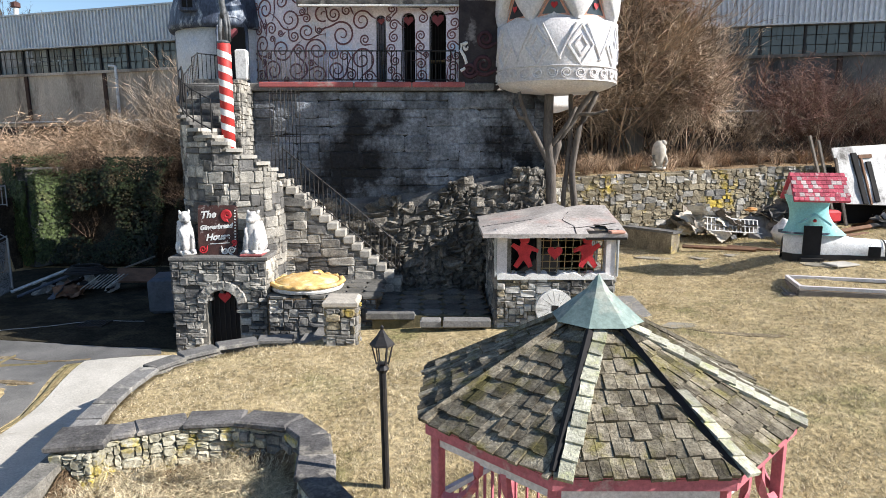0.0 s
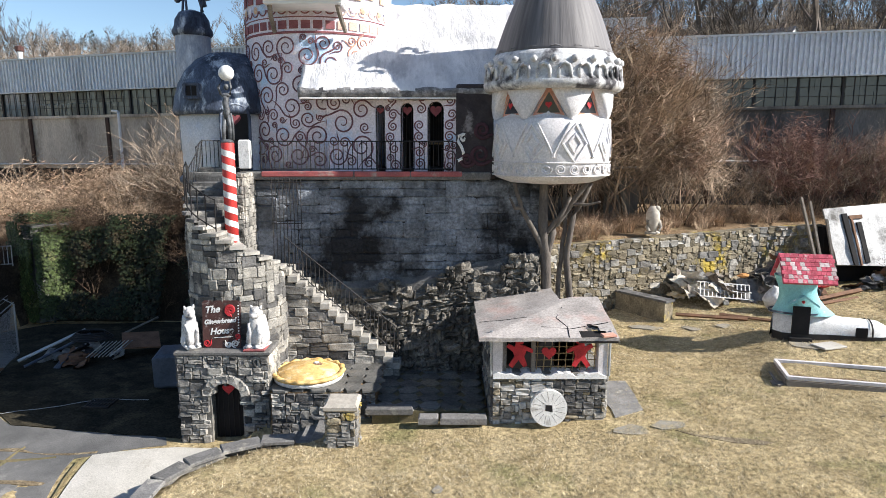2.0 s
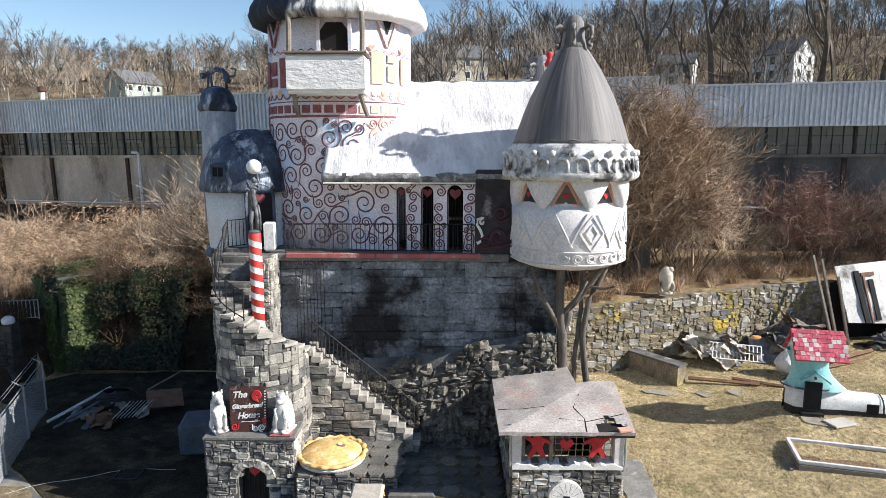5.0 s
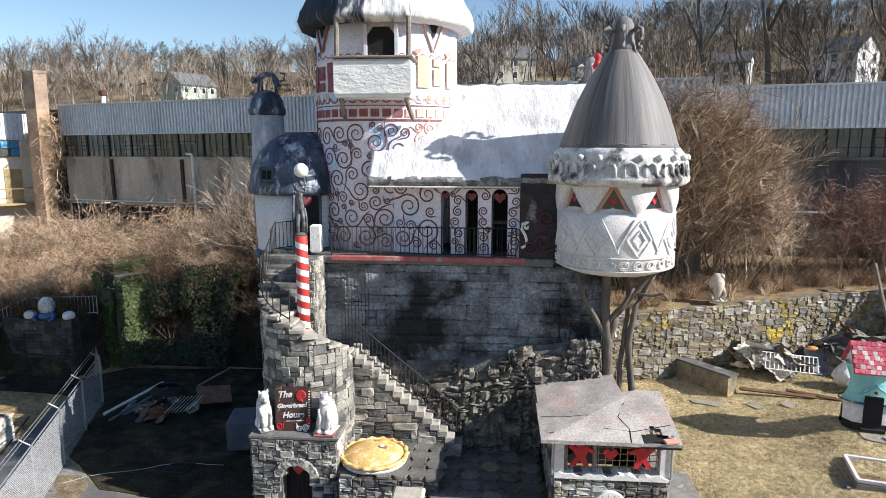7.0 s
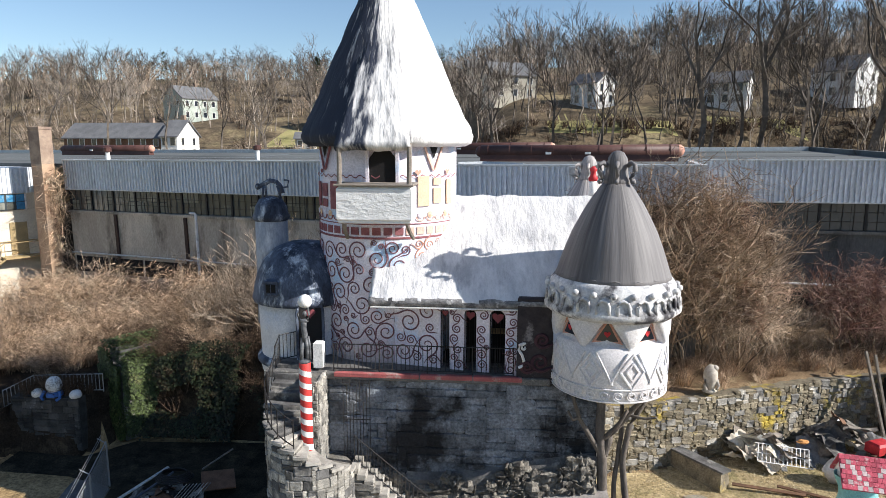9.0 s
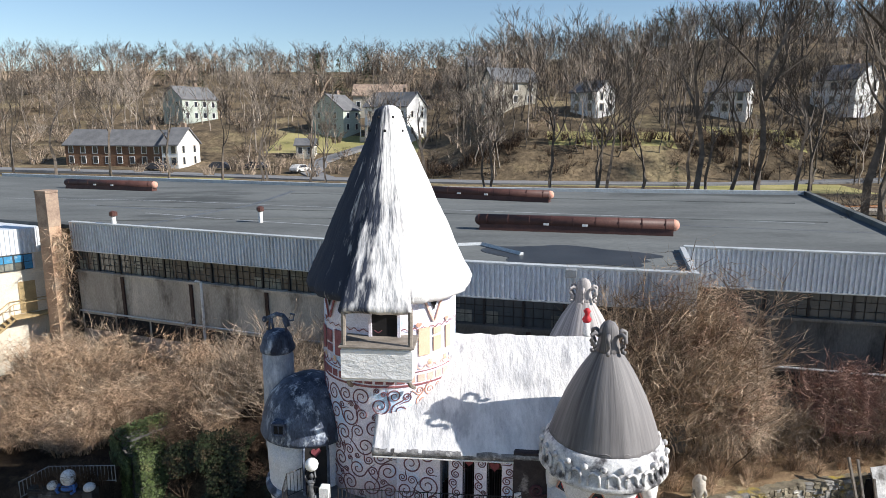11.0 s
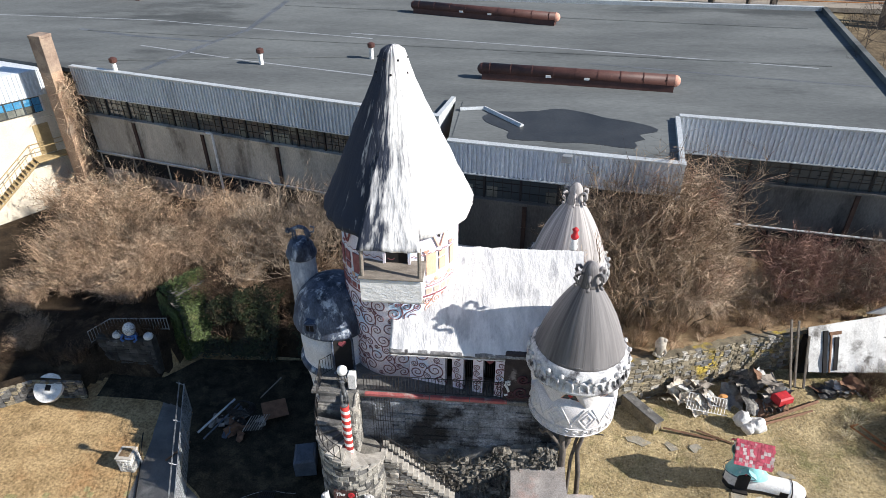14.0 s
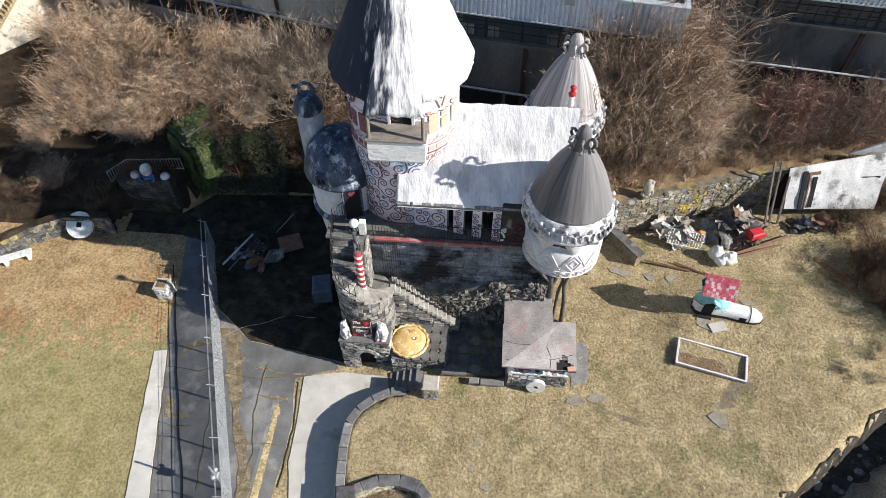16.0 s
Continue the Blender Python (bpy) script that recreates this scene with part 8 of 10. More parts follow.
b = Mesh()
b.box((-17.6, 19.8, pz + 0.93), (0.8, 0.8, 0.1), cut=0.02)
part("rim", b, M["concretestat"], planter)
b = Mesh()
b.box((-17.6, 19.8, pz + 0.97), (0.5, 0.5, 0.06))
part("soil", b, M["litter"], planter)
bz = ground(-26.6, 21.2)
bench = thing("bench", "pale stone garden bench by the wall", "bench", (-26.6, 21.2, bz))
BM = Matrix.Translation((-26.7, 21.2, bz)) @ Matrix.Rotation(radians(28), 4, "Z")
for p, s, nm in (((0, 0, 0.45), (1.7, 0.5, 0.1), "seat"), ((-0.6, 0, 0.2), (0.16, 0.44, 0.42), "leg"), ((0.6, 0, 0.2), (0.16, 0.44, 0.42), "leg")):
    b = Mesh()
    b.box((0, 0, 0), s, cut=0.02)
    o = part(nm, b, M["millstone"], bench)
    o.matrix_world = Matrix.Translation(-base_of(bench)) @ BM @ Matrix.Translation(p)

# ---- egg wall, left ----
b = Mesh()
b.box((-20.4, 26.2, 0.35), (3.2, 0.5, 2.5))
ew = tagged(part("egg_wall", b, M["mortardark"], None), "dark damp stone wall with a plain egg ornament on top", "wall", kind="structure")
# stones with the wall's shade in their colour
lay(ew, flat_wall(-22.0, 25.93, -18.8, 25.93, -0.85), 3.2, 2.4, (0.2, 0.34), (0.4, 0.8), ["stoneshade"], 0.12, seed=71)
bend = [(-30.2, 19.6), (-28.4, 20.6), (-27.4, 21.5), (-26.3, 22.6), (-24.7, 23.6), (-22.0, 23.75)]
lw = Mesh()
lw.prism([(x, y + 0.03) for x, y in bend] + [(x - 0.25, y + 0.5) for x, y in reversed(bend)], -1.0, 0.42)
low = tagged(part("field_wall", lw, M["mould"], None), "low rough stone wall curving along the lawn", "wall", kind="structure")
for k, ((xa, ya), (xb, yb)) in enumerate(zip(bend, bend[1:])):
    lay(low, flat_wall(xa, ya, xb, yb, -0.85), math.hypot(xb - xa, yb - ya), 1.25, (0.16, 0.28), (0.25, 0.5), ["lichen", "stonedark", "stonedark"], 0.2, seed=72 + k)
b = Mesh().ball((-20.05, 26.15, 2.15), 0.4, 18, 12, (0.85, 0.85, 1.0))
solo("egg_ornament", b, M["white"], "plain white egg-shaped ornament on the wall", "ornament", True)
b = Mesh().lathe([(0.36, 1.66), (0.33, 1.78), (0.28, 1.86)], 18, (-20.05, 26.15))
b.tube([(-20.4, 26.0, 1.9), (-20.5, 25.85, 1.65), (-20.35, 25.8, 1.55)], 0.07, 6)
b.tube([(-19.7, 26.0, 1.9), (-19.6, 25.85, 1.65), (-19.75, 25.8, 1.55)], 0.07, 6)
solo("blue_cradle", b, M["bluepaint"], "blue painted cradle holding the egg", "cradle")
for x in (-20.85, -19.05):
    b = Mesh().ball((x, 26.15, 1.72), 0.27, 14, 10, (1, 1, 0.8))
    solo("white_dome", b, M["white"], "small white half ball on the wall", "ornament", True, "white half balls")
rl = railing("white iron railing behind the egg wall", [(-22.6, 26.2, 0.9), (-21.4, 26.7, 1.5), (-19.9, 26.8, 1.55), (-18.2, 26.9, 1.6)], 0.85, 0.17, 0.02, 0.022, "wall railings")
for o in rl.children:
    o.data.materials[0] = M["steel"]

# ---- ivy wall ----
PIER = Matrix.Translation((-17.5, 27.6, 0)) @ Matrix.Rotation(radians(-33), 4, "Z") @ Matrix.Translation((17.5, -27.6, 0))
b = Mesh()
b.box((-18.3, 28.7, 0.75), (1.5, 2.6, 3.7))
b.box((-18.6, 28.8, 1.0), (0.85, 2.3, 4.3))
b.v = [PIER @ Vector(p) for p in b.v]
iv = tagged(part("ivy_pier", b, M["stonedark"], None), "dark stone pier overgrown with ivy", "pier", kind="structure")
rr = random.Random(21)


def leaf_cloud(n, sample, size):
    t = Mesh()
    for _ in range(n):
        p, nrm = sample()
        s = rr.uniform(*size)
        up_ = Vector((rr.uniform(-0.5, 0.5), rr.uniform(-0.5, 0.5), 1)).normalized()
        w = nrm.cross(up_).normalized()
        u_ = w.cross(nrm + Vector((rr.uniform(-0.5, 0.5), rr.uniform(-0.5, 0.5), rr.uniform(-0.4, 0.4)))).normalized()
        t.add([p - w * s * 0.5, p - u_ * s * 0.5 + nrm * 0.02, p + w * s * 0.5, p + u_ * s * 0.6], [(0, 1, 2, 3)])
    return t


def ivy1():
    p, nrm = ivy_flat()
    return PIER @ p, PIER.to_3x3() @ nrm


def ivy_top(x):
    return 2.6 + 0.75 * smooth01(-17.8, -18.4, x) if x < -17.8 else 2.6


def ivy_flat():
    if rr.random() < 0.45:
        y, z = rr.uniform(27.4, 30.0), rr.uniform(-1.0, 2.6) + rr.uniform(0, 0.25)
        return Vector((-17.52 + rr.uniform(0, 0.2) + 0.25 * noise.noise(Vector((y * 1.3, z * 0.8, 2))), y, z)), Vector((0.9, -0.4, 0.1))
    x = rr.uniform(-19.2, -17.4)
    if rr.random() < 0.65:
        z = rr.uniform(-1.0, ivy_top(x))
        return Vector((x, 27.32 - rr.uniform(0, 0.2) + 0.25 * noise.noise(Vector((x * 1.3, z * 0.8, 7))), z)), Vector((0.1, -1, 0.1))
    return Vector((x, rr.uniform(27.3, 30), ivy_top(x) - 0.05 + rr.uniform(0, 0.5) * (0.6 + noise.noise(Vector((x * 2, 3, 1)))))), Vector((0.1, -0.2, 1))


solo("pier_ivy", leaf_cloud(10500, ivy1, (0.06, 0.14)), M["ivy"], "dense green ivy on the stone pier", "ivy", kind="stuff")


def ivy2():
    x = -17 + 9.5 * rr.random()
    z = -1.0 + 4.6 * rr.random()
    while noise.noise(Vector((x * 0.55, z * 0.5, 5))) < -0.16:
        x, z = -17 + 9.5 * rr.random(), -1.0 + 4.6 * rr.random()
    return Vector((x, 28.05 + 0.14 * z + rr.uniform(-0.3, 0.3) + 0.5 * noise.noise(Vector((x * 0.8, z * 0.6, 1))), z)), Vector((0.15, -0.9, 0.35))


# bank leaves take the shaded copy of the ivy
solo("bank_ivy", leaf_cloud(13000, ivy2, (0.06, 0.13)), M["ivyshade"], "ivy climbing over the rear bank, coloured dark for shade", "ivy", kind="stuff")

# ---- left yard ----
tarp = Mesh()
tarp.box((-8.85, 20.4, -0.55), (1.0, 1.2, 1.15), 0.2, cut=0.1)
tarp.v = [(x + 0.06 * noise.noise(Vector((x * 3, y * 3, z * 2))), y + 0.06 * noise.noise(Vector((x * 3, y * 3, z * 2 + 5))), z) for x, y, z in tarp.v]
solo("tarp_cover", tarp, M["tarp"], "blue-grey tarpaulin draped over a box", "tarpaulin")
sheet_bits("scrap_heap", "dark scrap heap of pipes, hose and boards in the shade", (-13.2, 22.9, -1.15), 16, (1.3, 1.0), (0.4, 0.9), ["junk", "tarp", "browntimber", "iron"], 9, 0.6)
for p, q, r, k in (((-15.0, 21.9, -0.9), (-13.6, 23.8, -0.3), 0.06, "metaltrim"), ((-14.6, 21.6, -1.0), (-13.3, 23.6, -0.4), 0.05, "tarp"), ((-12.4, 24.3, -0.6), (-11.6, 25.6, -0.3), 0.04, "wood"), ((-15.2, 21.4, -1.0), (-16.0, 20.2, -1.1), 0.05, "browntimber")):
    solo("scrap_pipe", Mesh().tube([p, q], r, 6), M[k], "long pipe lying on the scrap heap", "pipe", group="scrap pipes")
hose = Mesh()
for j in range(5):
    hose.tube([(-13.1 + (0.75 - 0.06 * j) * math.cos(a), 23.3 + (0.55 - 0.05 * j) * math.sin(a), -0.45 + 0.05 * j) for a in [2 * math.pi * i / 24 for i in range(25)]], 0.035, 5, cap=False)
solo("hose_coil", hose, M["iron"], "coil of black hose on the scrap heap", "hose")
rack = thing("crib_rack", "grey slatted rack lying on the scrap heap", "rack", (-12.3, 22.6, -1.0))
for i in range(8):
    part("slat", Mesh().tube([(-12.7 + i * 0.13, 22.1 + 0.03 * i, -0.85), (-12.4 + i * 0.13, 22.9 + 0.03 * i, -0.5)], 0.022, 4), M["junk"], rack)
b = Mesh()
b.box((-11.4, 23.6, -0.65), (1.3, 1.0, 0.06), 0.5, tilt=Euler((0.35, 0.1, 0.5)).to_matrix())
solo("rust_sheet", b, M["browntimber"], "rust-brown metal sheet propped on the heap", "sheet")
gr = thing("drain_grate", "square black iron drain grate in the asphalt", "drain grate", (-10.35, 18.55, -1.12))
for i in range(8):
    b = Mesh()
    b.box((-10.7 + 0.1 * i, 18.55, -1.09), (0.045, 0.6, 0.05))
    part("grate_bar", b, M["iron"], gr)
for y in (18.24, 18.55, 18.86):
    b = Mesh()
    b.box((-10.35, y, -1.085), (0.8, 0.05, 0.05))
    part("grate_frame", b, M["iron"], gr)
hz = [(-13.5 + 0.5 * i, 17.4 + 0.35 * i - 0.02 * i * i + 0.1 * math.sin(i * 1.3)) for i in range(10)]
solo("ground_cable", Mesh().tube([(x, y, ground(x, y) + 0.06) for x, y in hz], 0.01, 5), M["steel"], "thin grey cable lying across the yard", "cable")


# dry leaves along the fence, utility pole and thin black line
sheet("leaf_drift", [(-13.9, 17.9), (-12.35, 14.0), (-11.9, 12.6), (-11.15, 11.2), (-10.2, 8.0), (-9.8, 6.5), (-9.45, 6.6), (-10.1, 9.6), (-10.2, 10.4), (-10.75, 11.6), (-11.4, 12.6), (-11.75, 14.1), (-12.75, 17.6)], M["drift"], "drift of dry brown leaves and grass along the fence", "leaves", 0.05, 0.4, rag=0.3, kind="stuff")
for k, poly in enumerate(([(-15.5, 16.5), (-14.9, 16.9), (-14.2, 16.95), (-13.6, 17.1), (-13.6, 16.95), (-14.4, 16.75), (-15.1, 16.5), (-15.4, 16.1)], [(-15.6, 13.9), (-15.0, 13.6), (-14.9, 12.9), (-14.0, 12.85), (-14.0, 12.7), (-15.1, 12.7), (-15.3, 13.2)], [(-11.1, 14.15), (-10.2, 14.1), (-9.3, 14.15), (-9.3, 14.0), (-10.3, 13.95)], [(-11.6, 15.75), (-10.0, 15.5), (-8.8, 15.6), (-8.8, 15.5), (-10.2, 15.4), (-11.6, 15.65)])):
    sheet("leaf_drift", poly, M["drift"], "dry brown leaves caught in a crack of the drive", "leaves", 0.04, 0.3, seed=k + 3, rag=0.2, kind="stuff")
pole = thing("utility_pole", "slim dark pole with white insulators beside the fence", "pole", (-11.05, 9.35, ground(-11.05, 9.35)))
pz = ground(-11.05, 9.35)
part("shaft", Mesh().tube([(-11.05, 9.35, pz - 0.1), (-11.05, 9.35, pz + 3.0)], 0.045, 6), M["steel"], pole)
part("cross_arm", Mesh().tube([(-11.05, 9.2, pz + 2.1), (-11.05, 9.55, pz + 2.1)], 0.03, 5), M["steel"], pole)
for y, z in ((9.2, 2.15), (9.55, 2.15)):
    part("insulator", Mesh().ball((-11.05, y, pz + z), 0.08, 8, 6), M["white"], pole)
b = Mesh()
b.box((-11.05, 9.35, pz + 1.95), (0.3, 0.3, 0.34), cut=0.03)
part("box", b, M["steel"], pole)
cab = [(-18.0 + 0.0, 22.0), (-16.6, 18.4), (-15.4, 15.2), (-14.42, 12.62), (-13.6, 10.6), (-12.9, 8.9), (-11.6, 5.0)]
solo("drive_cable", Mesh().tube([(x + 0.03 * math.sin(y * 2), y, ground(x, y) + 0.09) for (x, y) in [(lerp_table(sorted([(q, p) for p, q in cab]), yy), yy) for yy in [5 + 0.4 * i for i in range(43)]]], 0.03, 5), M["black"], "thin black line laid along the asphalt drive", "cable")

M["soil"] = mat("bare trodden soil", (0.27, 0.215, 0.145), (0.17, 0.135, 0.09), 2.2, 0.95, 0.8, 14, c3=(0.34, 0.28, 0.18), s3=1.5, a3=0.35, dist=0.04, spec=0.1, con=(0.5, 1.4))
for k, poly in enumerate(([(10.6, 14.6), (11.3, 14.9), (11.9, 15.7), (12.9, 16.2), (13.2, 16.0), (12.4, 15.4), (11.9, 14.6), (11.2, 14.3)], [(5.6, 14.4), (6.2, 14.25), (6.9, 13.85), (7.5, 13.5), (7.3, 13.35), (6.6, 13.6), (5.9, 14.0)])):
    sheet("soil_patch", poly, M["soil"], "bare trodden soil showing through the lawn", "soil", 0.012, 0.3, seed=k + 20, rag=0.3, kind="stuff")

# creek edge below the lawn: soil coloured dark for shadow, gravel beyond and loose stones
edge = [(8.4, 6.7), (10.5, 8.5), (13.14, 10.58), (14.6, 11.7), (16.4, 13.0), (18.88, 15.15), (22, 17.8)]
sheet("creek_edge", edge + [(x + 0.85, y - 1.05) for x, y in edge[::-1]], M["bankshade"], "creek bank soil coloured dark for the shadow on it", "bank", 0.05, 0.3, rag=0.5)
rr = random.Random(61)
pieces = Mesh()
for k in range(60):
    i = rr.randrange(len(edge) - 1)
    s, o = rr.random(), rr.uniform(-0.15, 2.6) ** 1.0
    x = edge[i][0] + (edge[i + 1][0] - edge[i][0]) * s + o * 0.62
    y = edge[i][1] + (edge[i + 1][1] - edge[i][1]) * s - o * 0.78
    r = rr.uniform(0.05, 0.2)
    pieces.ball((x, y, ground(x, y) + r * 0.35), r, 7, 5, (rr.uniform(0.8, 1.4), rr.uniform(0.8, 1.4), rr.uniform(0.5, 0.8)), 0.35)
solo("bank_stones", pieces, M["stone"], "grey loose stones along the creek bank", "stones", kind="stuff")
b = Mesh()
b.box((11.75, 18.75, ground(11.75, 18.75) + 0.02), (0.85, 0.55, 0.06), 0.3, cut=0.015)
solo("door_slab", b, M["concrete"], "pale flat slab before the shoe house door", "slab")

# ---- factory behind the castle ----
RZ = 12.05
FALL_X, FALL_Y = 0.0113, 0.0137
FA, FB = Vector((-29.64, 41.98, 0)), Vector((-3.41, 34.25, 0))
MA, MB = Vector((-2.69, 30.99, 0)), Vector((8.83, 28.84, 0))
RA, RB = Vector((9.9, 34.96, 0)), Vector((22.4, 32.83, 0))


def roof_z(x, y):
    """The height of the factory's roof edge; the roof falls slightly for drainage."""
    return RZ + FALL_X * x + FALL_Y * (y - 40)


factory = thing("factory", "long low factory with corrugated cladding, window band and flat felt roof", "factory", (0, 40, 4))
factory.rotation_euler = (FALL_Y, -FALL_X, 0)
b = Mesh()
outline = [FA, FB, Vector((-2.67, 37.34, 0)), MA, MB, RA, RB, Vector((27.5, 60.5, 0)), Vector((-5.65, 64.0, 0)), Vector((-64.5, 79.7, 0)), Vector((-92.3, 61.5, 0)), Vector((-43.8, 46.8, 0))]
inset = [Vector((p.x, p.y + 0.34, 0)) if p in (FA, FB, MA, MB, RA, RB) else p for p in outline]
b.prism([(p.x, p.y) for p in inset], RZ - 0.5, RZ - 0.22)
part("flat_roof", b, M["roofing"], factory, "dark grey felt roof with faint patches")


def facade(a, c, drop, wall_mat, lit):
    """One stretch of the front: cladding with ribs, window band with frames, wall with pilasters."""
    d = (c - a)
    L = d.length
    ang = math.atan2(d.y, d.x)
    m = Matrix.Translation(a) @ Matrix.Rotation(ang, 4, "Z")
    mm = Mesh()
    n = int(L / 0.24)
    prof = []
    for i in range(n):
        x = i * L / n
        w = L / n
        prof += [(x, 0.0), (x + w * 0.28, 0.0), (x + w * 0.38, 0.1), (x + w * 0.78, 0.1), (x + w * 0.88, 0.0)]
    prof.append((L, 0))
    vs = [m @ Vector((x, y, z)) for x, y in prof for z in (RZ - drop, RZ)]
    mm.add(vs, [(2 * i, 2 * i + 2, 2 * i + 3, 2 * i + 1) for i in range(len(prof) - 1)])
    mm.prism([(0, 0.13), (L, 0.13), (L, 0.3), (0, 0.3)], RZ - drop, RZ, m)
    clad = part("cladding", mm, M["metalwall"], factory, "grey corrugated metal cladding")
    for z, h in ((RZ + 0.03, 0.1), (RZ - drop - 0.03, 0.07)):
        t = Mesh()
        t.prism([(-0.03, -0.03), (L + 0.03, -0.03), (L + 0.03, 0.36), (-0.03, 0.36)], z - h / 2, z + h / 2, m)
        part("coping", t, M["metaltrim"], clad, "pale metal coping")
    zt, zb = RZ - drop - 0.06, RZ - drop - 1.5
    t = Mesh()
    t.prism([(0, 0.4), (L, 0.4), (L, 0.6), (0, 0.6)], zb, zt, m)
    band = part("window_band", t, M["pane"], factory, "dark band of grimy steel windows")
    k = int(L / 1.9)
    rr = random.Random(int(L * 10))
    for i in range(k + 1):
        x = i * L / k
        t = Mesh()
        t.prism([(x - 0.06, 0.3), (x + 0.06, 0.3), (x + 0.06, 0.42), (x - 0.06, 0.42)], zb, zt, m)
        part("mullion", t, M["iron"], band)
        if i < k:
            t = Mesh()
            for j in range(1, 4):
                xx = x + j * L / k / 4
                t.prism([(xx - 0.015, 0.33), (xx + 0.015, 0.33), (xx + 0.015, 0.36), (xx - 0.015, 0.36)], zb, zt, m)
            for j in (1, 2):
                zz = zb + j * (zt - zb) / 3
                t.prism([(x, 0.33), (x + L / k, 0.33), (x + L / k, 0.36), (x, 0.36)], zz - 0.015, zz + 0.015, m)
            part("glazing_grid", t, M["iron"], band)
        if i == k:
            continue
        for j in range(3):
            for q in range(2):
                if rr.random() < 0.55:
                    x0 = x + 0.12 + j * (L / k - 0.12) / 3
                    w = (L / k - 0.2) / 3
                    z0 = zb + 0.06 + q * (zt - zb) / 2
                    t = Mesh()
                    t.prism([(x0, 0.36), (x0 + w, 0.36), (x0 + w, 0.39), (x0, 0.39)], z0, z0 + (zt - zb) / 2 - 0.1, m)
                    part("pane", t, M["panepale"] if rr.random() < lit else M["pane"], band)
    t = Mesh()
    t.prism([(0, 0.2), (L, 0.2), (L, 0.7), (0, 0.7)], 3.0, zb, m)
    t.prism([(0, 0.05), (L, 0.05), (L, 0.7), (0, 0.7)], zb - 0.14, zb + 0.02, m)
    w = part("front_wall", t, wall_mat, factory, "grimy concrete wall panels")
    for i in range(int(L / 6) + 1):
        x = 4.2 + i * 5.9
        if x > L:
            break
        t = Mesh()
        t.prism([(x - 0.11, 0.08), (x + 0.11, 0.08), (x + 0.11, 0.3), (x - 0.11, 0.3)], 3.0, zb - 0.14, m)
        part("post", t, M["rustpost"], w, "rusty dark steel post")
    for x0 in [0.2 + i * 3.1 for i in range(int(L / 3.1))]:
        t = Mesh()
        t.prism([(x0, 0.15), (x0 + 2.9, 0.15), (x0 + 2.9, 0.2), (x0, 0.2)], 4.4, 5.5, m)
        part("low_window", t, M["black"], w, "dark low window")
    t = Mesh()
    t.tube([m @ Vector((x, 0.05, 5.75)) for x in (0, L / 3, L * 2 / 3, L)], 0.06, 6)
    part("pipe", t, M["metaltrim"], w, "pale horizontal pipe")


facade(FA, FB, 1.9, M["facwall"], 0.7)
# the middle and right stretches take the darker concrete
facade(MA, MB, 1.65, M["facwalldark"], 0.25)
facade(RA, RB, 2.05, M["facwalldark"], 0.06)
for a, c in ((FB, Vector((-2.67, 37.4, 0))), (MB, RA)):
    d = c - a
    m = Matrix.Translation(a) @ Matrix.Rotation(math.atan2(d.y, d.x), 4, "Z")
    t = Mesh()
    t.prism([(0, 0), (d.length, 0), (d.length, 0.25), (0, 0.25)], RZ - 1.9, RZ + 0.05, m)
    part("return_parapet", t, M["metaltrim"], factory)
t = Mesh()
t.prism([(-2.54, 31.37), (8.78, 29.17), (9.76, 34.69), (-2.23, 37.32)], RZ - 0.46, RZ - 0.19)
part("bay_roof", t, M["roofing"], factory)
t = Mesh()
pud = []
for i in range(48):
    a = 2 * math.pi * i / 48
    k = 1 + 0.22 * noise.noise(Vector((math.cos(a) * 2.5, math.sin(a) * 2.5, 4))) + 0.12 * math.sin(a * 5)
    pud.append((3.75 + 4.3 * k * math.cos(a), 33.7 - 0.16 * 4.3 * k * math.cos(a) + 2.3 * k * math.sin(a)))
t.prism(pud, RZ - 0.21, RZ - 0.175)
part("roof_puddle", t, M["roofwet"], factory, "dark wet patch on the roof")
b = Mesh()
for a, c in ((Vector((-64.5, 79.7, 0)), Vector((-5.65, 64.0, 0))), (Vector((-5.65, 64.0, 0)), Vector((27.5, 60.5, 0))), (Vector((27.5, 60.5, 0)), Vector((22.4, 32.83, 0)))):
    d = c - a
    m = Matrix.Translation(a) @ Matrix.Rotation(math.atan2(d.y, d.x), 4, "Z")
    t = Mesh()
    t.prism([(0, -0.2), (d.length, -0.2), (d.length, 0.2), (0, 0.2)], RZ - 0.4, RZ + 0.12, m)
    part("rear_parapet", t, M["roofing"] if c == RB else M["metaltrim"], factory)
    t = Mesh()
    t.prism([(0, 0.1), (d.length, 0.1), (d.length, 0.3), (0, 0.3)], 5, RZ - 0.4, m)
    part("rear_wall", t, M["facwall"], factory)
for pts in ([(-30, 44, 0), (-8, 46, 0)], [(-20, 61, 0), (24, 54.5, 0)], [(-34, 52, 0), (22, 45, 0)]):
    t = Mesh()
    t.tube([Vector(pts[0]) + Vector((0, 0, RZ - 0.2)), Vector(pts[1]) + Vector((0, 0, RZ - 0.2))], 0.05, 4)
    part("felt_seam", t, M["roofing"], factory)

for a, c in (((-1.28, 41.6), (10.45, 39.7)), ((-7.8, 58.8), (4.2, 54.9)), ((-45.9, 65.4), (-34.9, 62.8))):
    a, c = Vector((*a, roof_z(*a) + 0.4)), Vector((*c, roof_z(*c) + 0.4))
    d = (c - a).normalized()
    side = Vector((-d.y, d.x, 0))
    duct = thing("roof_duct", "rust-brown round roof duct on a low kerb", "duct", a - Vector((0, 0, 0.65)), "roof ducts")
    part("pipe", Mesh().tube([a, a + (c - a) * 0.5, c], 0.38, 16), M["duct"], duct, "", True)
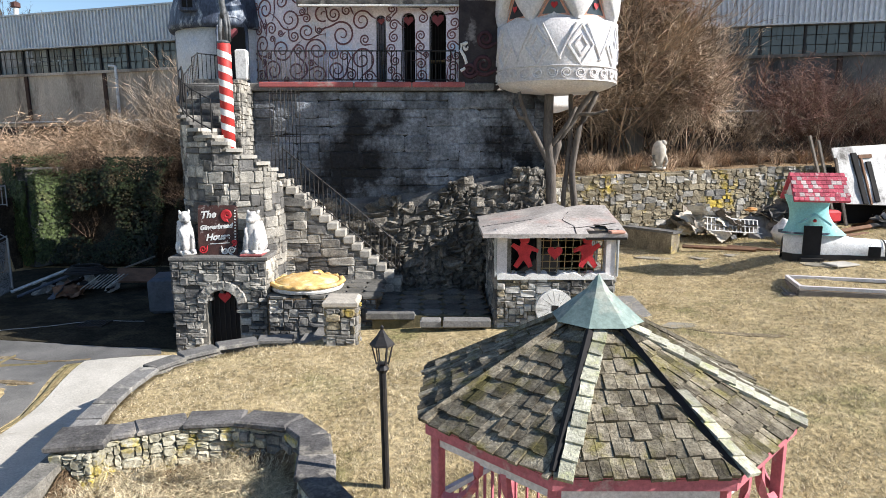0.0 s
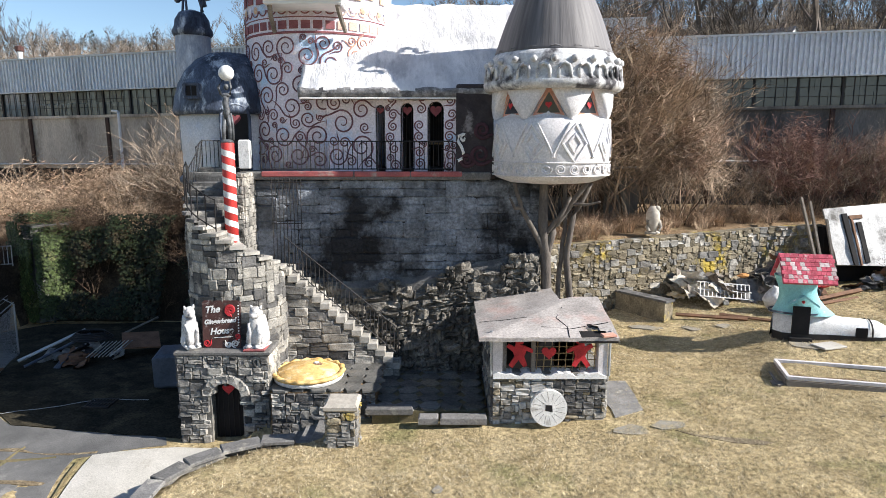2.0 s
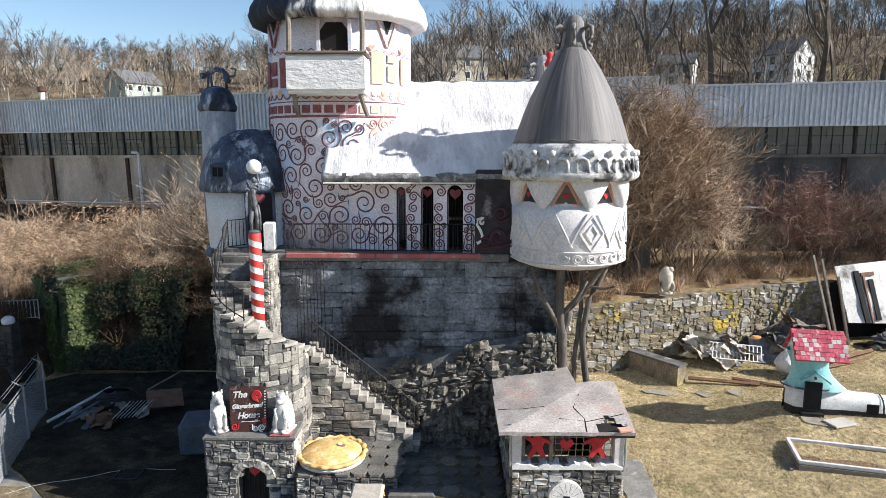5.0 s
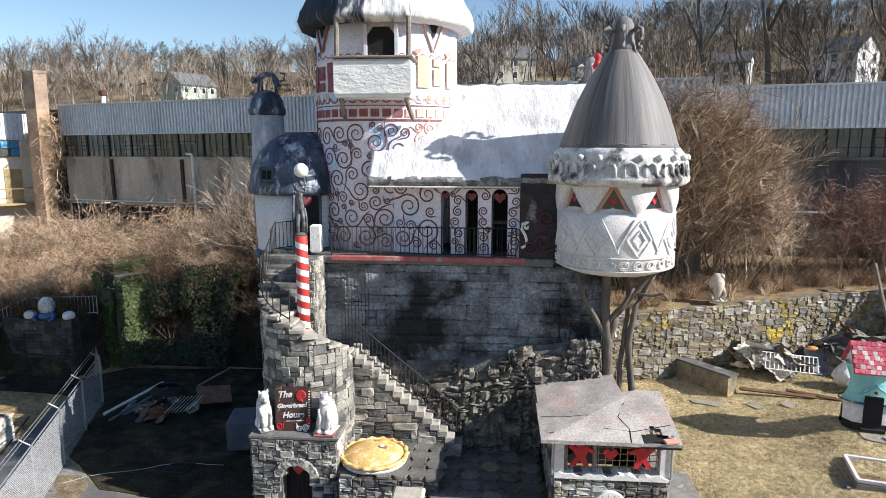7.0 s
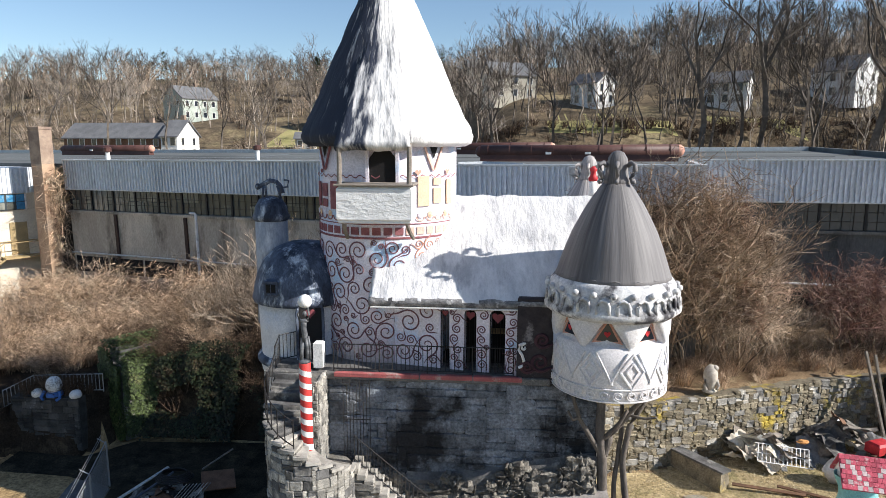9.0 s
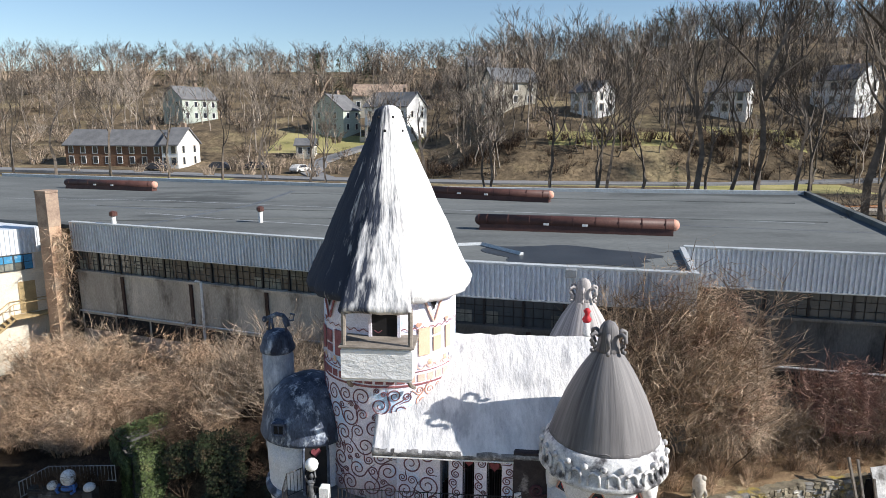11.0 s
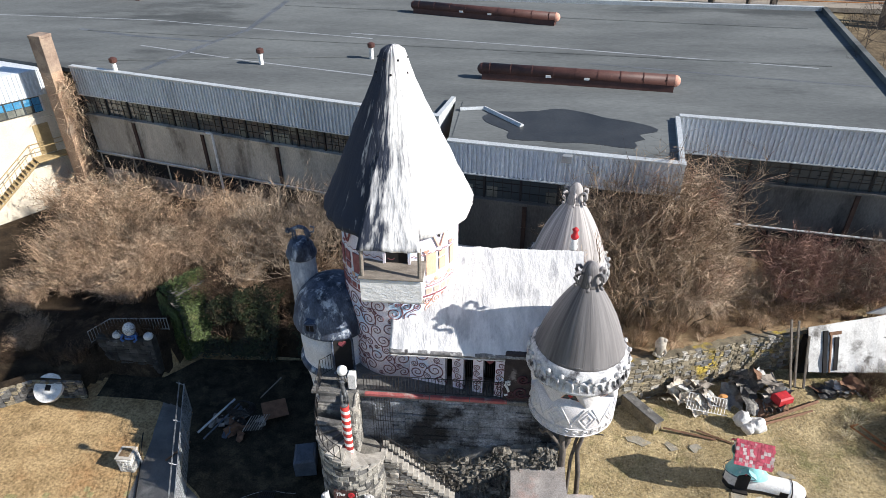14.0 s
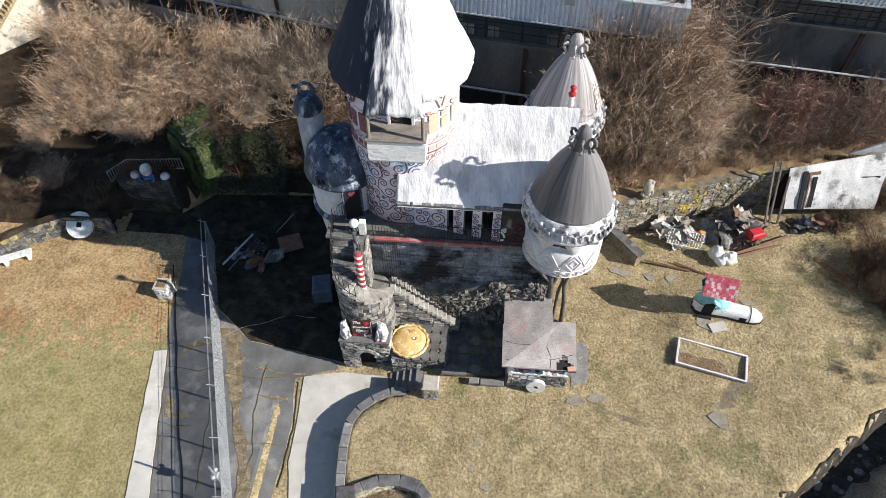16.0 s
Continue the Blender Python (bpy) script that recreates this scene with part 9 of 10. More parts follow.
    for p, mt in ((a, "duct"), (c, "salmon")):
        part("end_cap", Mesh().ball(p, 0.37, 14, 8), M[mt], duct, "rounded end cap", True)
    t = Mesh()
    vs = [p + side * o + Vector((0, 0, z)) for p in (a, c) for o, z in ((-0.36, -0.65), (-0.3, -0.2), (0.3, -0.2), (0.36, -0.65))]
    part("kerb", t.add(vs, [(0, 4, 5, 1), (1, 5, 6, 2), (2, 6, 7, 3), (0, 1, 2, 3), (7, 6, 5, 4)]), M["duct"], duct)
    for k in range(9):
        p = a + (c - a) * (0.04 + k * 0.115)
        part("hoop", Mesh().tube([p - d * 0.03, p + d * 0.03], 0.395, 16), M["duct"], duct)
    for k in (0.36, 0.56):
        p = a + (c - a) * k - side * 0.44 + Vector((0, 0, -0.12))
        t = Mesh()
        t.box(p, (0.34, 0.04, 0.14), math.atan2(d.y, d.x))
        part("label_plate", t, M["white"], duct, "small white plate")
for x, y in ((-16.76, 43.72), (-26.02, 41.19), (-9.27, 45.35)):
    z = roof_z(x, y)
    v = thing("roof_vent", "white roof vent pipe with a red-brown cowl", "vent", (x, y, z - 0.22), "roof vents")
    part("pipe", Mesh().tube([(x, y, z - 0.3), (x, y, z + 0.6)], 0.15, 10), M["white"], v)
    part("cowl", Mesh().lathe([(0.17, z + 0.55), (0.26, z + 0.6), (0.26, z + 0.85), (0.1, z + 0.93)], 10, (x, y)), M["duct"], v)
t = Mesh()
t.tube([(-2.3, 35.9, RZ - 0.16), (-0.9, 36.1, RZ - 0.15), (1.2, 33.6, RZ - 0.16)], 0.16, 5)
part("loose_flashing", t, M["metaltrim"], factory, "pale bent strip of flashing on the roof")
t = Mesh()
t.box((3.35, 29.75, RZ - 0.2), (0.5, 0.3, 0.4), -0.18, cut=0.03)
part("floodlight", t, M["steel"], factory, "grey floodlight on the cladding")

# tar strips over the felt's seams
M["tar"] = mat("glossy tar strip", (0.085, 0.092, 0.10), (0.13, 0.138, 0.148), 0.8, 0.6, 0.2, 9, spec=0.4)
M["paleseam"] = mat("pale felt seam", (0.33, 0.345, 0.36), (0.24, 0.25, 0.265), 0.5, 0.85, 0.1, 9)
for pts, wide, key, nm in (
        ([(-24.6, 42.2), (-23.4, 45.9), (-21.9, 49.8), (-20.7, 52.9), (-20.4, 63.0)], 0.55, "tar", "tar_strip"),
        ([(-35.0, 52.5), (-29.5, 50.6), (-22.2, 49.2)], 0.4, "tar", "tar_strip"),
        ([(-27.5, 48.0), (-18.0, 44.6), (-8.5, 41.8)], 0.16, "paleseam", "roof_seam"),
        ([(-12.0, 52.0), (4.0, 48.6), (21.0, 44.6)], 0.16, "paleseam", "roof_seam"),
        ([(6.0, 45.0), (15.0, 42.8), (23.5, 41.0)], 0.2, "tar", "tar_strip"),
        ([(-46.0, 57.0), (-30.0, 55.5), (-10.0, 50.5)], 0.16, "paleseam", "roof_seam")):
    path = [Vector((x, y, 0)) for x, y in pts]
    fine = [p.lerp(q, k / 8) for p, q in zip(path, path[1:]) for k in range(8)] + [path[-1]]
    edge = []
    for i, p in enumerate(fine):
        d = (fine[min(i + 1, len(fine) - 1)] - fine[max(i - 1, 0)]).normalized()
        w = wide * (1 + 0.5 * noise.noise(Vector((p.x, p.y, 3))))
        edge.append((p + Vector((-d.y, d.x, 0)) * w * 0.5, p - Vector((-d.y, d.x, 0)) * w * 0.5))
    t = Mesh()
    t.add([(q.x, q.y, z) for pair in edge for z in (RZ - 0.216, RZ - 0.23) for q in pair], [f for i in range(len(edge) - 1) for f in ((4 * i, 4 * i + 1, 4 * i + 5, 4 * i + 4), (4 * i, 4 * i + 4, 4 * i + 6, 4 * i + 2), (4 * i + 1, 4 * i + 3, 4 * i + 7, 4 * i + 5))])
    part(nm, t, M[key], factory, "dark tar strip sealing a roof seam" if key == "tar" else "")

# chimney and the cream annex
CW, CT = 0.95, math.radians(-14)
chim = thing("brick_chimney", "tall square brick chimney with vines", "chimney", (-30.95, 41.6, 0.7))
b = Mesh()
b.box((-30.95, 41.6, 6.2), (CW, CW, 11.0), CT, cut=0.04)
stack = part("shaft", b, M["brickdark"], chim, "weathered orange brick shaft")
b = Mesh()
b.box((-30.95, 41.6, 12.65), (CW + 0.02, CW + 0.02, 2.3), CT, cut=0.03)
part("sooty_shaft_top", b, M["brick"], stack, "sooty dark upper brick courses")
b = Mesh()
b.box((-30.95, 41.6, 13.9), (CW + 0.06, CW + 0.06, 0.2), CT, cut=0.03)
part("cap", b, M["brick"], chim)
annex = thing("annex", "cream block annex with clad top, steel stair and ochre door", "building", (-36, 42, 2))
am = Matrix.Translation((-32.6, 42.8, 0)) @ Matrix.Rotation(math.radians(232), 4, "Z")
b = Mesh().prism([(0, 0), (14, 0), (14, 5), (0, 5)], 0.5, 8.0, am @ Matrix.Translation((0, -5, 0)))
part("block_wall", b, M["cream"], annex, "cream painted block wall")
b = Mesh().prism([(0.6, 0.0), (14, 0.0), (14, 0.06), (0.6, 0.06)], 8.35, 9.45, am)
band = part("window_band", b, M["pane"], annex)
for i in range(11):
    x = 0.72 + i * 1.2
    for j in range(2):
        for k in range(2):
            b = Mesh().prism([(x + k * 0.56, 0.065), (x + k * 0.56 + 0.5, 0.065), (x + k * 0.56 + 0.5, 0.085), (x + k * 0.56, 0.085)], 8.4 + j * 0.52, 8.88 + j * 0.52, am)
            part("pane", b, M["bluepane"] if j or (i + k) % 3 == 0 else M["panepale"], band)
b = Mesh().prism([(0, -5), (14, -5), (14, -0.06), (0, -0.06)], 8.0, 9.6, am)
part("upper_wall", b, M["cream"], annex)
n = 50
prof = [(i * 14 / n + s, o) for i in range(n) for s, o in ((0.0, 0.02), (0.1, 0.02), (0.14, 0.08), (0.24, 0.08))]
b = Mesh().add([am @ Vector((x, y, z)) for x, y in prof for z in (9.5, 11.25)], [(2 * i, 2 * i + 2, 2 * i + 3, 2 * i + 1) for i in range(len(prof) - 1)])
b.prism([(0, -5), (14, -5), (14, 0.0), (0, 0.0)], 9.5, 11.25, am)
part("cladding", b, M["metalwall"], annex)
for i in range(5):
    b = Mesh().prism([(0.6 + i * 3.0, 0.05), (0.7 + i * 3.0, 0.05), (0.7 + i * 3.0, 0.12), (0.6 + i * 3.0, 0.12)], 8.35, 9.45, am)
    part("mullion", b, M["white"], band)
b = Mesh().prism([(0.7, 0.0), (1.75, 0.0), (1.75, 0.05), (0.7, 0.05)], 5.25, 7.5, am)
part("door", b, M["ochre"], annex, "ochre steel door")
stair = thing("steel_stair", "ochre steel outside stair with open treads", "stair", (-34, 42, 2), kind="")
b = Mesh().prism([(0.1, 0.0), (2.4, 0.0), (2.4, 1.1), (0.1, 1.1)], 5.1, 5.2, am)
part("landing", b, M["ochre"], stair)
for k in range(18):
    x, z = 2.5 + 0.27 * k, 5.0 - 0.2 * k
    part("tread", Mesh().prism([(x, 0.1), (x + 0.24, 0.1), (x + 0.24, 1.0), (x, 1.0)], z - 0.03, z + 0.02, am), M["ochre"], stair)
for y in (0.1, 1.0):
    part("stringer", Mesh().tube([am @ Vector((2.4, y, 5.1)), am @ Vector((7.3, y, 1.5))], 0.07, 4), M["ochre"], stair)
    part("handrail", Mesh().tube([am @ Vector((0.1, y, 6.2)), am @ Vector((2.4, y, 6.2)), am @ Vector((7.3, y, 2.6))], 0.03, 5), M["ochre"], stair)
    for k in range(6):
        q = am @ Vector((2.4 + k * 0.95, y, 5.1 - k * 0.7))
        part("baluster", Mesh().tube([q, q + Vector((0, 0, 1.1))], 0.022, 4), M["ochre"], stair)

post = thing("steel_post", "pale steel pipe post with a bent top", "post", (-19.6, 39.4, 2.9))
part("pole", Mesh().tube([(-19.75, 39.4, 2.6), (-20.05, 39.9, 8.15), (-20.12, 40.0, 8.35), (-20.7, 40.1, 8.4)], 0.12, 8), M["concretestat"], post)

# ---- rail line, road and far houses ----
def strip_on(name, pts, w, mats, label, category, lift=0.15):
    t = Mesh()
    vs = []
    fine = []
    for (x0, y0), (x1, y1) in zip(pts[:-1], pts[1:]):
        k = max(1, int(math.hypot(x1 - x0, y1 - y0) / 4))
        fine += [(x0 + (x1 - x0) * i / k, y0 + (y1 - y0) * i / k) for i in range(k)]
    fine.append(pts[-1])
    for i, (x, y) in enumerate(fine):
        p, q = fine[max(i - 1, 0)], fine[min(i + 1, len(fine) - 1)]
        d = Vector((q[0] - p[0], q[1] - p[1], 0)).normalized()
        n = Vector((-d.y, d.x, 0)) * w / 2
        z = max(ground(x + n.x, y + n.y), ground(x - n.x, y - n.y), ground(x, y)) + lift
        vs += [(x - n.x, y - n.y, z - 0.5), (x - n.x, y - n.y, z), (x + n.x, y + n.y, z), (x + n.x, y + n.y, z - 0.5)]
    t.add(vs, [(4 * i + k, 4 * i + 4 + k, 4 * i + 5 + k, 4 * i + 1 + k) for i in range(len(fine) - 1) for k in range(3)])
    return solo(name, t, mats, label, category, kind="structure")


strip_on("railway", [(-140, 104), (-60, 94), (-10, 86), (40, 82), (140, 78)], 6.0, M["ballast"], "pale ballast of a single rail line", "railway", 0.5)
for o in (-0.75, 0.75):
    t = Mesh()
    pts = [(-140, 104), (-60, 94), (-10, 86), (40, 82), (140, 78)]
    t.tube([(x, y + o, ground(x, y) + 0.75) for x, y in pts], 0.07, 4)
    solo("rail", t, M["rust"], "rusty steel rail on pale ballast", "rail", group="rails", kind="structure")
strip_on("road", [(-160, 128), (-70, 119), (-30, 112), (0, 109.5), (30, 110.5), (70, 120), (150, 140)], 5.5, M["road"], "grey road along the foot of the hill", "road")
strip_on("driveway", [(-30, 112), (-36, 122), (-38, 136), (-28, 150)], 4.0, M["road"], "curved grey driveway", "road")


def house(x, y, w, d, h, rot, wallmat, label, roofmat="shinglegrey", storeys=2, porch=False, z=None):
    """A gabled house with windows on all sides."""
    z0 = ground(x, y) if z is None else z
    t = thing("house", label, "house", (x, y, z0), "houses on the hill")
    m = Matrix.Translation((x, y, z0)) @ Matrix.Rotation(radians(rot), 4, "Z")
    b = Mesh()
    rise = d * 0.36
    vs = [m @ Vector(p) for p in ((-w / 2, -d / 2, -2), (w / 2, -d / 2, -2), (w / 2, d / 2, -2), (-w / 2, d / 2, -2), (-w / 2, -d / 2, h), (w / 2, -d / 2, h), (w / 2, d / 2, h), (-w / 2, d / 2, h), (-w / 2, 0, h + rise), (w / 2, 0, h + rise))]
    b.add(vs, [(0, 1, 5, 4), (1, 2, 6, 9, 5), (2, 3, 7, 6), (3, 0, 4, 8, 7)])
    wl = part("wall", b, M[wallmat], t)
    b = Mesh()
    o = 0.4
    for s in (-1, 1):
        p = [m @ Vector(q) for q in ((-w / 2 - o, s * (d / 2 + o), h - o * 0.7), (w / 2 + o, s * (d / 2 + o), h - o * 0.7), (w / 2 + o, 0, h + rise + 0.02), (-w / 2 - o, 0, h + rise + 0.02))]
        b.add(p + [q + Vector((0, 0, 0.22)) for q in p], [(0, 1, 2, 3), (7, 6, 5, 4), (0, 4, 5, 1), (1, 5, 6, 2), (2, 6, 7, 3), (3, 7, 4, 0)])
    rf = part("roof", b, M[roofmat], t)
    b = Mesh()
    b.box(m @ Vector((w * 0.2, 0.5, h + rise + 0.4)), (0.8, 0.8, 1.6), radians(rot))
    part("chimney", b, M["brick"], rf)
    sh = h / storeys
    for s in range(storeys):
        zc = sh * (s + 0.5)
        k = max(2, int(w / 2.6))
        for i in range(k):
            xx = -w / 2 + w * (i + 0.5) / k
            for face in (-1,):
                wm = m @ upright(xx, face * d / 2 - 0.02, zc - 0.65)
                fr = part("window", Mesh().prism([(-0.6, -0.1), (0.6, -0.1), (0.6, 1.5), (-0.6, 1.5)], 0, 0.05, wm), M["sidingwhite"] if wallmat != "sidingwhite" else M["sidingtan"], t)
                part("pane", Mesh().prism([(-0.45, 0.02), (0.45, 0.02), (0.45, 1.38), (-0.45, 1.38)], 0.05, 0.07, wm), M["housepane"], fr)
        for i in range(2):
            yy = -d / 4 + d / 2 * i
            for face, ang in ((1, 0), (-1, -180)):
                wm = m @ upright(face * (w / 2 + 0.02), yy, zc - 0.65, ang)
                fr = part("window", Mesh().prism([(-0.5, -0.1), (0.5, -0.1), (0.5, 1.5), (-0.5, 1.5)], 0, 0.05, wm), M["sidingwhite"] if wallmat != "sidingwhite" else M["sidingtan"], t)
                part("pane", Mesh().prism([(-0.38, 0.02), (0.38, 0.02), (0.38, 1.38), (-0.38, 1.38)], 0.05, 0.07, wm), M["housepane"], fr)
    if porch:
        b = Mesh()
        b.prism([(-w / 2, -d / 2 - 2.2), (w / 2, -d / 2 - 2.2), (w / 2, -d / 2), (-w / 2, -d / 2)], 2.8, 3.0, m)
        pr = part("porch_roof", b, M[roofmat], t)
        b = Mesh()
        b.prism([(-w / 2, -d / 2 - 2.2), (w / 2, -d / 2 - 2.2), (w / 2, -d / 2), (-w / 2, -d / 2)], -1.0, 0.3, m)
        part("porch_floor", b, M["sidingtan"], t)
        for i in range(5):
            q = m @ Vector((-w / 2 + 0.2 + i * (w - 0.4) / 4, -d / 2 - 2.0, 0.3))
            part("porch_post", Mesh().tube([q, q + Vector((0, 0, 2.5))], 0.1, 6), M["sidingwhite"], t)
    return t


house(-78, 133, 25, 8, 4.2, -4, "browntimber", "long grey-roofed two-storey house with a bright gable end", storeys=2)
house(-66.0, 131, 3.5, 8.6, 4.6, -4, "sidingwhite", "white gabled end wing catching the sun", storeys=2)
house(-25, 158, 12, 9, 7.5, -24, "sidingwhite", "pale victorian house with a grey roof and porch", porch=True)
house(-41, 163, 7, 10, 5.6, 66, "sidinggreen", "pale green gabled cottage")
house(-33, 182, 14, 8, 5.0, 4, "sidingtan", "low house with a brown-red roof", "brick", storeys=1)
house(-86, 178, 11, 9, 6, 60, "sidinggreen", "pale house among bare trees")
house(2, 148, 10, 8, 5, 20, "sidingtan", "small white house behind bare trees")
house(19, 138, 7, 5.5, 4.2, -50, "sidingwhite", "small white-blue house on the slope")
house(46, 138, 8, 6, 4.2, -30, "sidingwhite", "white house with dark windows in the woods")
house(70, 142, 9, 8, 5.5, -55, "sidingwhite", "tall white gabled house on the hill")
house(-5, 205, 10, 8, 6, 10, "sidingtan", "grey-tan house high on the slope")
house(-42, 140, 4, 3.2, 2.6, 5, "sidingtan", "small pale garden shed", storeys=1)


def car(x, y, rot, paint, label):
    z0 = ground(x, y) + 0.12
    t = thing("car", label, "car", (x, y, z0), "parked cars")
    m = Matrix.Translation((x, y, z0)) @ Matrix.Rotation(radians(rot), 4, "Z") @ Matrix.Rotation(radians(90), 4, "X")
    side = [(-2.2, 0.3), (2.2, 0.3), (2.25, 0.75), (1.3, 0.95), (0.7, 1.45), (-1.3, 1.48), (-2.1, 0.95), (-2.25, 0.6)]
    part("body", Mesh().prism(side, -0.85, 0.85, m), M[paint], t)
    for s in (-0.87, 0.87):
        part("side_window", Mesh().prism([(-1.5, 0.95), (1.0, 0.95), (0.62, 1.38), (-1.2, 1.4)], min(s, s * 0.97), max(s, s * 0.97), m), M["housepane"], t)
        for wx in (-1.4, 1.4):
            w = part("wheel", Mesh().prism([(wx + 0.33 * math.cos(a), 0.33 + 0.33 * math.sin(a)) for a in [2 * math.pi * i / 14 for i in range(14)]], s - 0.1, s + 0.05, m), M["iron"], t)


car(-55, 125, 10, "carpaint", "dark parked car beside the white house")
car(-48, 126, 0, "carpaint", "dark parked car on the drive")
car(-67, 123, 5, "carpaint", "dark car beside the long house")
car(-38, 122, 70, "whiteroof", "white parked car on the drive")

# ---- trees and thickets ----


def grow(out, p, d, length, r, depth, rr, spread=0.55, kids=(2, 3), up=0.12, seg=2, thin=0.01, spray=0):
    """Adds a tapering branch, then its children, and a spray of fine twigs at the tips."""
    pts = [p]
    q = p.copy()
    for i in range(seg if depth > 0 else 1):
        d = (d + Vector((rr.uniform(-1, 1), rr.uniform(-1, 1), rr.uniform(-0.6, 0.9))) * (0.16 if up > 0.1 else 0.34) + Vector((0, 0, up * 0.5))).normalized()
        q = q + d * (length / (seg if depth > 0 else 1))
        pts.append(q.copy())
    out.append((pts, r, max(r * 0.62, thin) if depth > 0 else 0))
    for i in range(spray if depth <= 1 else 0):
        at = pts[0].lerp(pts[-1], rr.uniform(0.2, 1.0))
        e = (d + Vector((rr.uniform(-1, 1), rr.uniform(-1, 1), rr.uniform(-0.5, 0.9))) * 0.8).normalized()
        out.append(([at, at + e * length * rr.uniform(0.4, 0.9)], thin * 0.8, 0))
    if depth <= 0:
        return
    for i in range(rr.randint(*kids)):
        k = rr.uniform(0.45, 1.0) if i else 1.0
        at = pts[0].lerp(pts[-1], k) if k < 1 else pts[-1]
        side = Vector((rr.uniform(-1, 1), rr.uniform(-1, 1), rr.uniform(-0.2, 0.5))).normalized()
        nd = (d + side * (spread if i else spread * 0.5)).normalized()
        grow(out, at, nd, length * rr.uniform(0.55, 0.85), max(r * 0.6, thin), depth - 1, rr, spread, kids, up, seg, thin, spray)


def branches_to_arrays(br, n=3, fine=0.0):
    """Triangles of tapering tubes; stems thinner than fine are two-sided blades; an end width of nought runs to a point."""
    vs, fs = [], []
    for pts, r0, r1 in br:
        k0, k = len(vs), len(pts)
        m = 2 if r0 < fine else n
        rings = k if r1 else k - 1
        for i, p in enumerate(pts):
            if i == rings:
                vs.append(p)
                break
            d = (pts[min(i + 1, k - 1)] - pts[max(i - 1, 0)]).normalized()
            a = d.cross(Vector((0.31 + p.x % 1, 0.17 - p.y % 1, 0.53))).normalized()
            b = d.cross(a)
            r = r0 + (r1 - r0) * i / (k - 1)
            vs += [p + (a * math.cos(2 * math.pi * j / m) + b * math.sin(2 * math.pi * j / m)) * r for j in range(m)]
        for i in range(rings - 1):
            for j in range(m if m > 2 else 1):
                p, q = k0 + i * m + j, k0 + i * m + (j + 1) % m
                fs += [(p, q, q + m), (p, q + m, p + m)]
        if not r1:
            o = k0 + (rings - 1) * m
            fs += [(o + j, o + (j + 1) % m, o + m) for j in range(m if m > 2 else 1)]
    return np.array([tuple(v) for v in vs], dtype=np.float32), np.array(fs, dtype=np.int32)


def make_tree(seed, h, r, depth, spread, bare=0.3, kids=(2, 3), thin=0.02, seg=2, spray=0, fine=0.0):
    rr = random.Random(seed)
    br = []
    trunk = [Vector((0, 0, -0.6)), Vector((rr.uniform(-0.2, 0.2), rr.uniform(-0.2, 0.2), h * bare * 0.5)), Vector((rr.uniform(-0.4, 0.4), rr.uniform(-0.4, 0.4), h * bare))]
    br.append((trunk, r, r * 0.8))
    grow(br, trunk[-1], Vector((rr.uniform(-0.1, 0.1), rr.uniform(-0.1, 0.1), 1)), h * 0.27, r * 0.75, depth, rr, spread, kids, 0.16, seg, thin, spray)
    return branches_to_arrays(br, 3, fine)


def scatter(name, variants, places, mats, label, category, kind="stuff"):
    """One object of many plants: variants of arrays set at (x, y, z, scale, turn)."""
    V, F, off = [], [], 0
    for i, (x, y, z, s, t) in enumerate(places):
        v, f = variants[i % len(variants)]
        c, sn = math.cos(t) * s, math.sin(t) * s
        V.append(np.stack([v[:, 0] * c - v[:, 1] * sn + x, v[:, 0] * sn + v[:, 1] * c + y, v[:, 2] * s + z], 1))
        F.append(f + off)
        off += len(v)
    V, F = np.concatenate(V), np.concatenate(F)
    me = bpy.data.meshes.new(name)
    k = F.shape[1]
    me.vertices.add(len(V))
    me.vertices.foreach_set("co", V.ravel())
    me.loops.add(F.size)
    me.loops.foreach_set("vertex_index", F.ravel())
    me.polygons.add(len(F))
    me.polygons.foreach_set("loop_start", np.arange(0, F.size, k, dtype=np.int32))
    me.materials.append(mats)
    me.update(calc_edges=True)
    return tagged(new(name, me), label, category, kind=kind)


rr = random.Random(77)
far_trees = [make_tree(100 + i, (15, 12, 17, 9, 14, 11, 16, 13)[i], (0.16, 0.13, 0.18, 0.1, 0.15, 0.12, 0.2, 0.14)[i], 5, (0.8, 1.0, 0.65, 1.1, 0.9, 0.75, 0.95, 0.85)[i], (0.2, 0.12, 0.28, 0.1, 0.16, 0.24, 0.14, 0.2)[i], (2, 3), 0.02, 2, 3, 0.11) for i in range(8)]
houses_at = [(o.location.x, o.location.y) for o in bpy.data.objects if o.name.split(".")[0] == "house"]


def clear(x, y):
    return all((x - a) ** 2 + (y - c + 1) ** 2 > 60 for a, c in houses_at)


places = []
while len(places) < 1250:
    y = 126 + 190 * rr.random() ** 0.85
    x = rr.uniform(-1, 1) * (y * 0.85 + 10)
    if y < 200 and not clear(x, y):
        continue
    if y < 150 and rr.random() < 0.35:
        continue
    places.append((x, y, ground(x, y), rr.uniform(0.7, 1.25), rr.uniform(0, 6.28)))
for _ in range(170):
    y = rr.uniform(112, 136)
    x = rr.uniform(-8, 100)
    if rr.random() < 0.5 or not 10 < x < 30:
        places.append((x, y, ground(x, y), rr.uniform(0.8, 1.25), rr.uniform(0, 6.28)))
for _ in range(260):
    x, y = rr.uniform(-10, 160), rr.uniform(136, 214)
    if clear(x, y):
        places.append((x, y, ground(x, y), rr.uniform(0.8, 1.35), rr.uniform(0, 6.28)))
rear = [p for p in places if p[1] > 215]
places = [p for p in places if p[1] <= 215]
